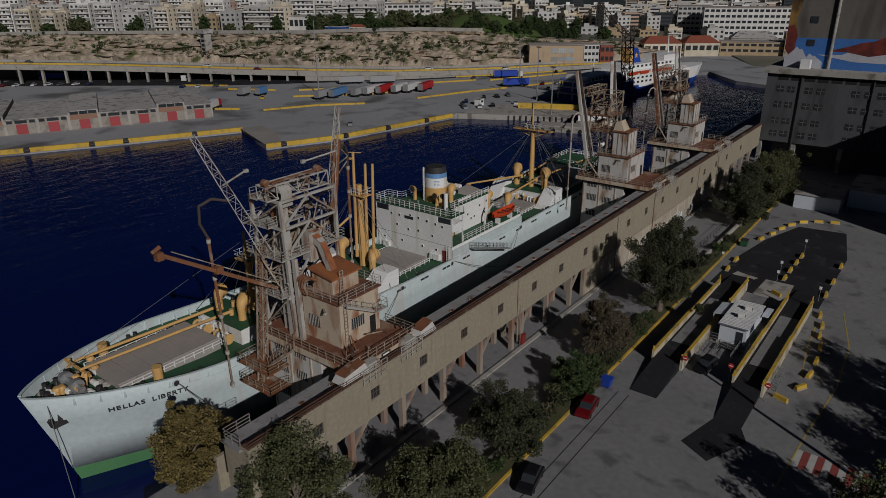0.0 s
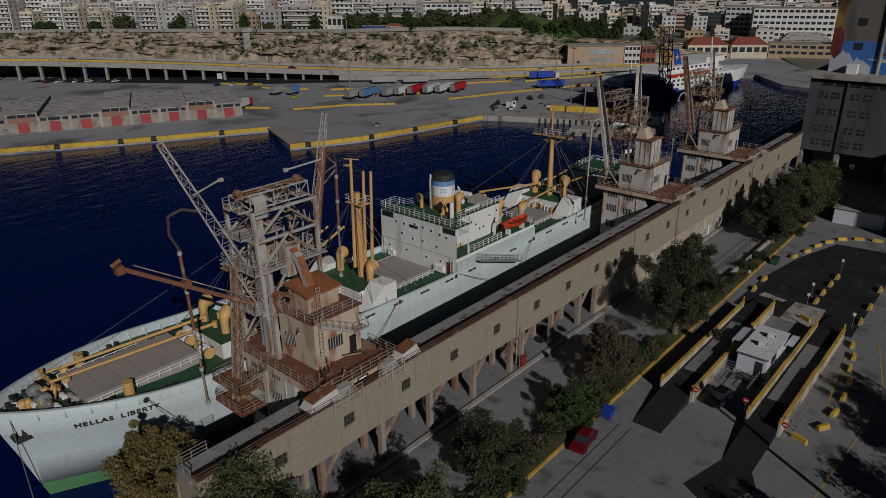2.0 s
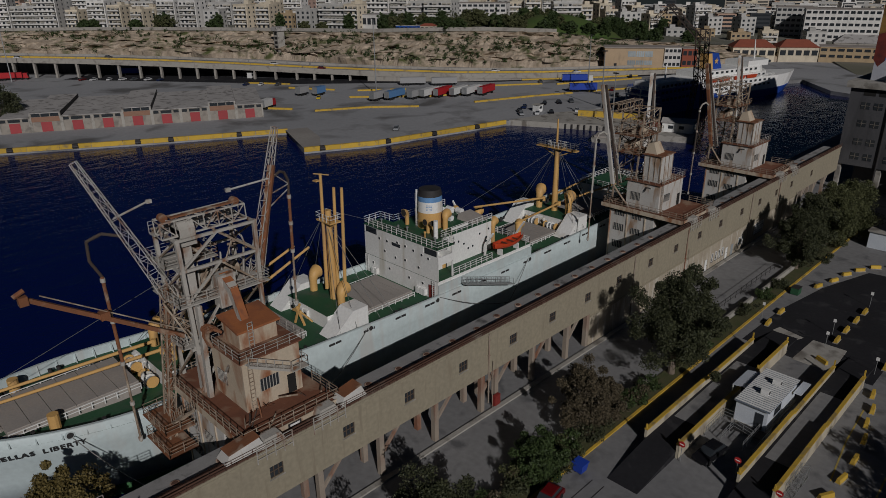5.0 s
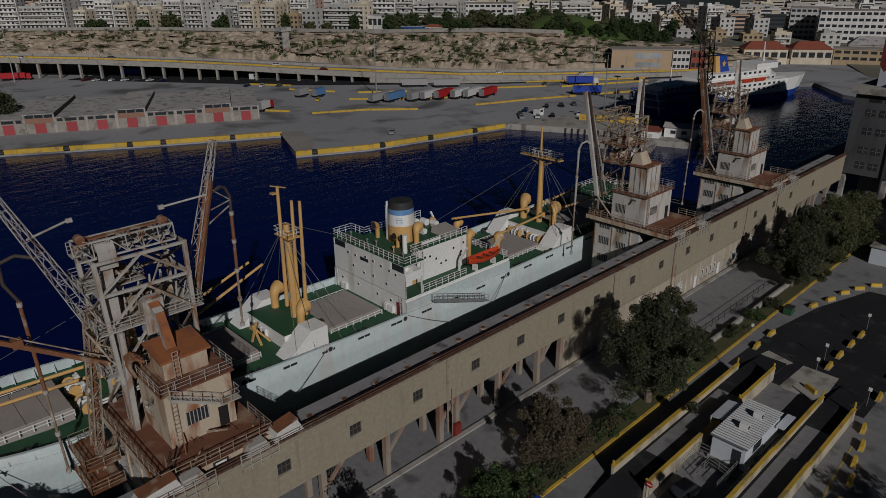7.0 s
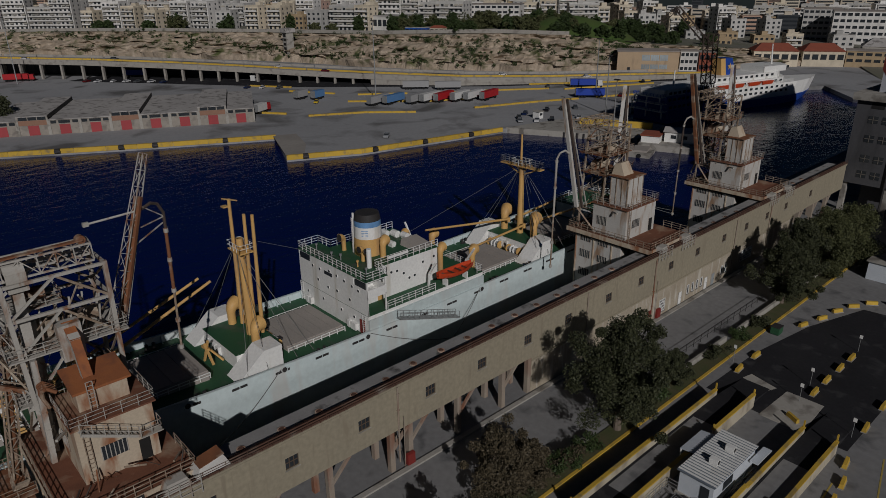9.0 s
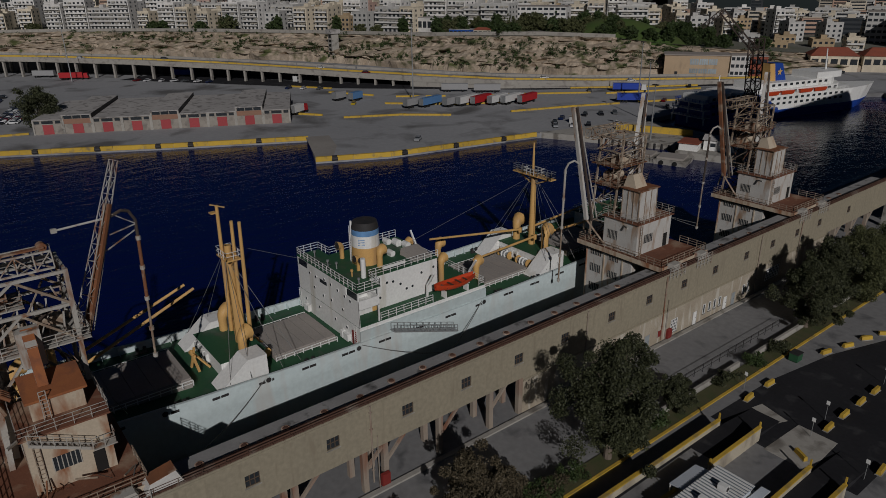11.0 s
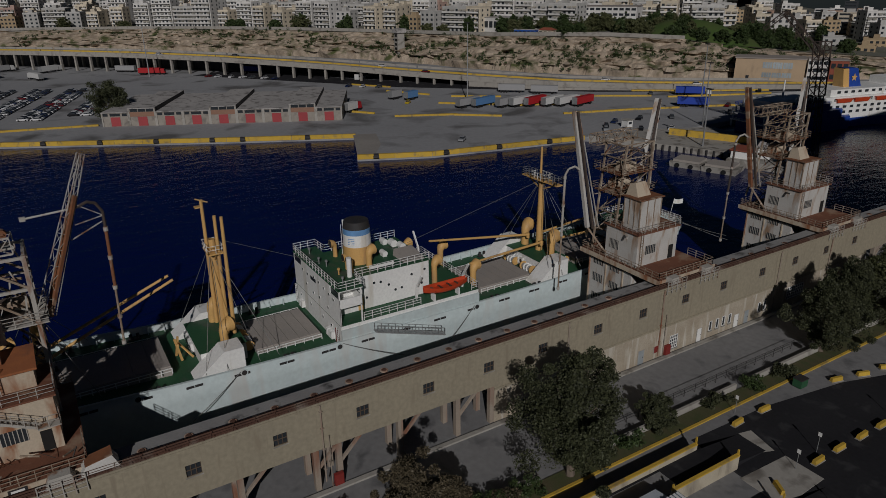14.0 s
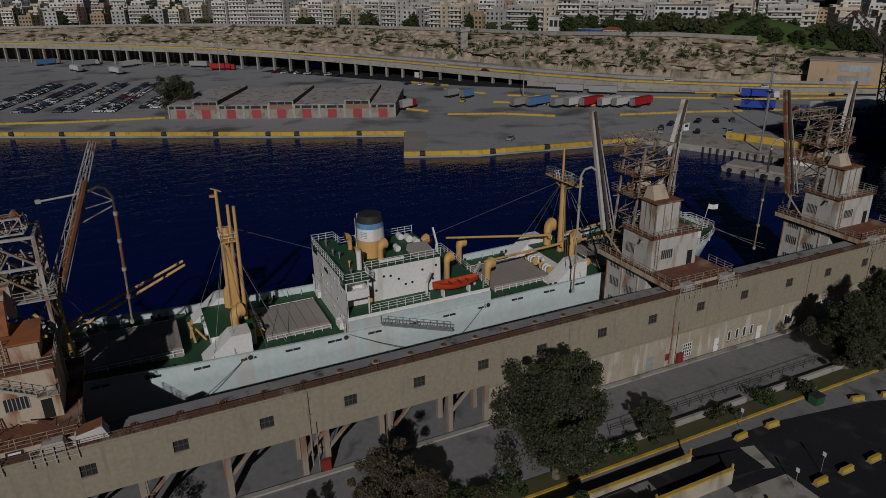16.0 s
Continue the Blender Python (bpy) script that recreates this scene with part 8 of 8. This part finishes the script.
def lorry(x, y, rz, mat_t, label, cab=None, L=13.0, wagon=True):
    t = thing("lorry_trailer" if cab is None else "lorry", (x, y, FAR_Z), label, "lorry", rz=rz)
    m = base_of(t)
    part("box_body", local_geo(Geo().box(-1.25, 1.25, -L / 2, L / 2, 1.15, 3.95), m), mat_t, t)
    part("chassis", local_geo(Geo().box(-0.5, 0.5, -L / 2, L / 2 + (2.8 if cab else 0), 0.75, 1.1), m), M_DARK, t)
    part("door_frame", local_geo(Geo().box(-1.28, 1.28, -L / 2 - 0.06, -L / 2, 1.1, 4.0), m), M_GALV, t)
    for y0 in (-L / 2 + 1.4, -L / 2 + 2.7, -L / 2 + 4.0) + ((L / 2 - 0.5, L / 2 + 2.2) if cab else (L / 2 - 2.4,)):
        for s in (-1, 1):
            part("wheel", local_geo(Geo().tube((s * 0.85, y0, 0.5), (s * 1.2, y0, 0.5), 0.5, n=12), m), M_TYRE, t)
    if cab:
        cb = part("cab", local_geo(Geo().hexa([(-1.2, L / 2 + 0.5, 0.9), (1.2, L / 2 + 0.5, 0.9), (1.2, L / 2 + 2.9, 0.9), (-1.2, L / 2 + 2.9, 0.9), (-1.2, L / 2 + 0.5, 3.5), (1.2, L / 2 + 0.5, 3.5), (1.2, L / 2 + 2.5, 3.5), (-1.2, L / 2 + 2.5, 3.5)]), m), cab, t)
        part("windscreen", local_geo(Geo().hexa([(-1.1, L / 2 + 2.72, 2.1), (1.1, L / 2 + 2.72, 2.1), (1.1, L / 2 + 2.8, 2.1), (-1.1, L / 2 + 2.8, 2.1), (-1.1, L / 2 + 2.55, 3.2), (1.1, L / 2 + 2.55, 3.2), (1.1, L / 2 + 2.62, 3.2), (-1.1, L / 2 + 2.62, 3.2)]), m), M_GLASS, cb)
    return t


P = lambda nm, c: material("lorry_%s" % nm, c, tuple(v * 0.9 for v in c), 0.5, scale=0.5, bump=0.02)
LB, LW, LR, LT, LG = P("blue", (0.10, 0.22, 0.42)), P("white", (0.62, 0.62, 0.60)), P("red", (0.42, 0.02, 0.025)), P("strong_blue", (0.02, 0.06, 0.38)), P("grey", (0.33, 0.33, 0.33))
for x, y, rz, mt, lb, cab in ((-232, 214, 14, LG, "grey canvas lorry trailer parked on the quay", None), (-229, 220, 14, LB, "blue box trailer parked on the quay", None), (-223, 228, 14, LG, "pale grey box trailer parked on the quay", None),
                              (-221, 233.5, 14, LW, "white lorry with a dark windscreen on the quay", LW), (-218, 239, 14, LR, "red box trailer parked on the quay", None), (-214, 245, 14, LW, "white box trailer parked on the quay", None),
                              (-211, 250, 14, LW, "white lorry parked on the quay", LW), (-207, 256, 14, LR, "red box trailer with faded lettering on the quay", None), (-262, 203, 20, LB, "small blue container trailer on the quay", None),
                              (-268, 198, 20, LG, "small grey trailer on the quay", None), (-240, 262, -42, LG, "long grey trailer beside the barrier", None), (-252, 252, -42, LG, "long grey trailer beside the barrier", None),
                              (-198, 312, -46, LT, "blue lorry trailer with a yellow stripe", LW), (-178, 290, -46, LT, "strong blue lorry trailer on the quay", None), (-400, 172, -40, LT, "blue lorry trailer near the viaduct", None),
                              (-452, 110, -40, LG, "yellowish lorry trailer near the viaduct", None), (-430, 120, -30, LR, "red lorry trailer near the viaduct", LR), (-480, 70, 40, LW, "white lorry near the viaduct", LW), (-500, 44, 30, LG, "grey lorry near the viaduct", LW),
                              (-520, 20, 30, LB, "blue lorry near the viaduct", LG), (-470, 40, 110, LW, "long white lorry in the port", LW), (-445, 62, 110, LW, "white lorry trailer in the port", LW), (-250, 168, 30, LW, "red and white delivery lorry beside the warehouse", LR)):
    lorry(x, y, rz, mt, lb, cab, 7.0 if "small" in lb or "delivery" in lb else 12.5)
bus = thing("bus", (-338, 214, FAR_Z), "white city bus with a dark window band", "bus", rz=38)
m = base_of(bus)
part("body", local_geo(Geo().box(-1.25, 1.25, -6, 6, 0.35, 3.1), m), LW, bus)
part("window_band", local_geo(Geo().box(-1.28, 1.28, -5.8, 5.8, 1.5, 2.5), m), M_GLASS, bus)
for y0 in (-3.6, 3.6):
    for s in (-1, 1):
        part("wheel", local_geo(Geo().tube((s * 1.0, y0, 0.5), (s * 1.27, y0, 0.5), 0.5, n=12), m), M_TYRE, bus)
bn = thing("rubbish_bin", (-29.0, 71.2, 0.004), "blue wheeled rubbish bin beside the kerb", "bin")
part("body", Geo().hexa([(-29.5, 70.7, 0.15), (-28.5, 70.7, 0.15), (-28.5, 71.7, 0.15), (-29.5, 71.7, 0.15), (-29.65, 70.6, 1.2), (-28.35, 70.6, 1.2), (-28.35, 71.8, 1.2), (-29.65, 71.8, 1.2)]), LT, bn)
part("lid", Geo().box(-29.7, -28.3, 70.55, 71.85, 1.2, 1.3), LT, bn)
for sx in (-29.3, -28.7):
    part("wheel", Geo().tube((sx - 0.05, 70.8, 0.1), (sx + 0.05, 70.8, 0.1), 0.1, n=8), M_TYRE, bn)
bn2 = thing("rubbish_bin", (-28.6, 131.5, 0.0), "dark green wheeled rubbish bin beside the kerb", "bin")
part("body", Geo().box(-29.2, -28.0, 130.8, 132.2, 0.12, 1.2), M_DECK, bn2)
part("lid", Geo().box(-29.25, -27.95, 130.75, 132.25, 1.2, 1.32), M_DARK, bn2)
for sx in (-29.0, -28.2):
    part("wheel", Geo().tube((sx - 0.05, 131.0, 0.1), (sx + 0.05, 131.0, 0.1), 0.1, n=8), M_TYRE, bn2)

# ---- ferry, jetty and harbour craft ----
M_FBLUE = material("ferry_blue", (0.02, 0.07, 0.36), None, 0.45, bump=0.02)
fr = thing("ferry", (-129.3, 326.1, SEA), "white passenger ferry with a blue hull band and orange-blue funnel", "ferry", rz=-13.8)
m = base_of(fr)


def ship_block(y0, y1, w, z0, z1, bow, name, mat_b, over=0.0):
    pts = [(-w, y0), (w, y0), (w, y1 - bow), (w * 0.75, y1 - bow * 0.55), (w * 0.35, y1 - bow * 0.2), (0, y1), (-w * 0.35, y1 - bow * 0.2), (-w * 0.75, y1 - bow * 0.55), (-w, y1 - bow)]
    g = Geo().prism(pts, z0, z1)
    if over:
        k = len(pts)
        g.v = [(a, b + (over * (1 if b > y1 - bow - 1 else 0) if c == z1 else 0), c) for a, b, c in g.v]
    return part(name, local_geo(g, m), mat_b, fr)


ship_block(-38, 44, 8.2, -1.0, 3.2, 22, "hull", M_FBLUE, 5)
ship_block(-38, 49, 8.25, 3.2, 8.8, 24, "upper_hull", M_WHITE, 3)
ship_block(-36, 27, 7.8, 8.8, 11.0, 10, "deckhouse", M_WHITE)
ship_block(-23, 24, 6.6, 11.0, 13.4, 8, "upper_deckhouse", M_WHITE)
ship_block(8, 26, 6.0, 13.4, 15.8, 4, "bridge", M_WHITE)
part("bridge_window", local_geo(Geo().box(-5.0, 5.0, 24.0, 25.2, 14.2, 15.2), m), M_GLASS, fr)
for z, y0, y1, x in ((5.2, -34, 26, 8.3), (7.1, -34, 25, 8.3), (9.5, -22, 22, 7.85), (12.0, -20, 16, 6.65)):
    for i in range(int((y1 - y0) / 3.2)):
        y = y0 + 3.2 * i
        part("window", local_geo(Geo().box(x - 0.05, x + 0.06, y, y + 1.5, z, z + 0.9), m), M_GLASS, fr)
fun2 = part("funnel", local_geo(Geo().hexa([(-2.4, -13, 13.4), (2.4, -13, 13.4), (2.4, -5, 13.4), (-2.4, -5, 13.4), (-2.0, -14, 20), (2.0, -14, 20), (2.0, -7.5, 20), (-2.0, -7.5, 20)]), m), M_FBLUE, fr)
part("funnel_stripe", local_geo(Geo().hexa([(-2.46, -13.4, 13.4), (2.46, -13.4, 13.4), (2.46, -10.6, 13.4), (-2.46, -10.6, 13.4), (-2.08, -14.4, 20), (2.08, -14.4, 20), (2.08, -11.8, 20), (-2.08, -11.8, 20)]), m), M_BUFF, fun2)
st = [(0, 1.5), (0.35, 0.45), (1.4, 0.4), (0.6, -0.3), (0.9, -1.4), (0, -0.7), (-0.9, -1.4), (-0.6, -0.3), (-1.4, 0.4), (-0.35, 0.45)]
part("funnel_star", local_geo(Geo().poly([(2.42, -8.9 + a, 16.8 + b) for a, b in st]), m), M_BUFF, fun2)
part("foremast", local_geo(Geo().tube((0, 20, 15.8), (0, 19, 24), 0.4, 0.2), m), M_WHITE, fr)
for y in (-18, -10, 0, 8):
    part("lifeboat", local_geo(Geo().hexa([(7.0, y - 3, 9.0), (8.6, y - 3, 9.0), (8.6, y + 3, 9.0), (7.0, y + 3, 9.0), (6.8, y - 3.6, 10.4), (8.9, y - 3.6, 10.4), (8.9, y + 3.6, 10.4), (6.8, y + 3.6, 10.4)]), m), M_ORANGE, fr)
part("promenade_rail", local_geo(Geo().rail([(8.1, -36, 8.8), (8.1, 25, 8.8)], 1.1, 2.5, 0.05, 3), m), M_WHITE, fr)
f2 = thing("ferry", (-136, 271, SEA), "blue car ferry with open stern decks beside the quay", "ferry", rz=-8)
m2 = base_of(f2)
for z0, z1, w, l, mt in ((-1, 4.5, 8, 46, M_FBLUE), (4.5, 7.2, 7.6, 42, M_FBLUE), (7.2, 9.6, 7.0, 36, M_FBLUE), (9.6, 12, 5.5, 20, M_WHITE)):
    part("deck_block", local_geo(Geo().prism([(-w, 0), (w, 0), (w, l - 8), (0, l), (-w, l - 8)], z0, z1), m2), mt, f2)
for z, w in ((4.4, 7.7), (7.1, 7.3), (9.5, 6.4)):
    part("stern_deck", local_geo(Geo().box(-w, w, -3.2, 0.02, z, z + 0.25), m2), M_WHITE, f2, "white edged open stern deck")
    part("stern_rail", local_geo(Geo().rail([(-w, 0, z + 0.25), (-w, -3.1, z + 0.25), (w, -3.1, z + 0.25), (w, 0, z + 0.25)], 1.1, 1.6, 0.05, 3), m2), M_FBLUE, f2)
    for x in (-w + 0.4, 0.0, w - 0.4):
        part("stern_pillar", local_geo(Geo().box(x - 0.2, x + 0.2, -3.0, -2.6, z - 2.4, z), m2), M_WHITE, f2)
part("mast", local_geo(Geo().tube((0, 12, 12), (0, 12, 18), 0.4, 0.2), m2), M_WHITE, f2)
for z in (5.3, 8.0, 10.4):
    for i in range(9):
        part("window", local_geo(Geo().box(7.02 if z > 7.3 else 7.62, 7.1 if z > 7.3 else 7.7, 1 + i * 2.6, 2.6 + i * 2.6, z, z + 1.0), m2), M_GLASS, f2)
jet = thing("jetty", (-130, 235, SEA), "low concrete jetty with a rusty yellow side", "jetty")
part("deck", Geo().prism([(-160, 216), (-139, 226), (-116, 236), (-122, 258), (-146, 262), (-156, 240)], SEA - 1, -1.6), M_CONCRETE, jet)
part("yellow_fender", Geo().beam((-146, 240, -0.6), (-122, 250, -0.6), 1.0, 2.2), M_YELLOW, jet)
for i in range(12):
    part("pile", Geo().tube((-141 + 2.1 * i, 225 + 0.92 * i, SEA - 1), (-141 + 2.1 * i, 225 + 0.92 * i, -1.8), 0.35, n=8), M_DARK, jet)
for x, y in ((-119, 219), (-110, 222)):
    b = thing("pontoon", (x, y, SEA), "pale concrete pontoon with black tyres", "pontoon", "pontoons", rz=20)
    m3 = base_of(b)
    part("hull", local_geo(Geo().hexa([(-4.5, -4, -1), (4.5, -4, -1), (4.5, 4, -1), (-4.5, 4, -1), (-5, -4.4, 1.6), (5, -4.4, 1.6), (5, 4.4, 1.6), (-5, 4.4, 1.6)]), m3), M_CONCRETE, b)
    part("sheet_cover", local_geo(Geo().box(-4.2, 3.6, -3.4, 3.2, 1.6, 2.2), m3), M_TARP, b)
    for xx in (-2.5, 1.5):
        part("tyre", local_geo(Geo().tube((xx, -4.5, 0.7), (xx, -4.2, 0.7), 0.7, n=14), m3), M_TYRE, b)
bh = thing("boat_house", (-108, 236, -1.6), "white hut with a dark red sheet roof on the jetty", "hut", rz=20)
m3 = base_of(bh)
part("platform", local_geo(Geo().box(-8, 10, -6, 7, -3, 0), m3), M_CONCRETE, bh)
part("wall", local_geo(Geo().box(-1, 9, 0, 6, 0, 3.2), m3), M_WHITE, bh)
part("roof", local_geo(Geo().hexa([(-1.5, -0.5, 3.2), (9.5, -0.5, 3.2), (9.5, 6.5, 3.2), (-1.5, 6.5, 3.2), (-1.5, 2.8, 4.4), (9.5, 2.8, 4.4), (9.5, 3.2, 4.4), (-1.5, 3.2, 4.4)]), m3), M_SHEDROOF, bh)
part("low_roof", local_geo(Geo().box(-8, -1.6, -4, 4, 2.2, 2.5), m3), M_TILE, bh)
part("low_wall", local_geo(Geo().box(-7.6, -1.9, -3.6, 3.6, 0, 2.2), m3), M_WHITE, bh)
for xx in (1, 4.5):
    part("window", local_geo(Geo().box(xx, xx + 1.6, -0.06, 0.05, 1.2, 2.3), m3), M_GLASS, bh)
gb = thing("guard_booth", (-164, 238, FAR_Z), "small white guard booth on the quay", "booth")
part("wall", Geo().box(-165.5, -162.5, 237, 239.5, FAR_Z, FAR_Z + 2.6), M_WHITE, gb)
part("window", Geo().box(-162.52, -162.44, 237.5, 239, FAR_Z + 1.2, FAR_Z + 2.1), M_GLASS, gb)
part("roof", Geo().box(-165.8, -162.2, 236.7, 239.8, FAR_Z + 2.6, FAR_Z + 2.8), M_CONCRETE, gb)
# a lattice quay crane behind the ferry
oc = thing("quay_crane", (-112, 300, FAR_Z), "dark lattice quay crane with a hooked jib", "crane")
for sx in (-3, 3):
    part("leg", Geo().truss((-110 + sx, 262, SEA), (-110 + sx * 0.4, 262, 14), 1.4, 1.4, 7, 0.22), M_CDARK, oc)
part("tower", Geo().truss((-110, 262, 14), (-111, 262, 30), 3.4, 3.4, 6, 0.3), M_CDARK, oc)
part("jib", Geo().truss((-111, 262, 26), (-122, 258, 38), 1.6, 1.6, 7, 0.22).truss((-122, 258, 38), (-127, 256, 33), 1.2, 1.2, 4, 0.2), M_CDARK, oc)
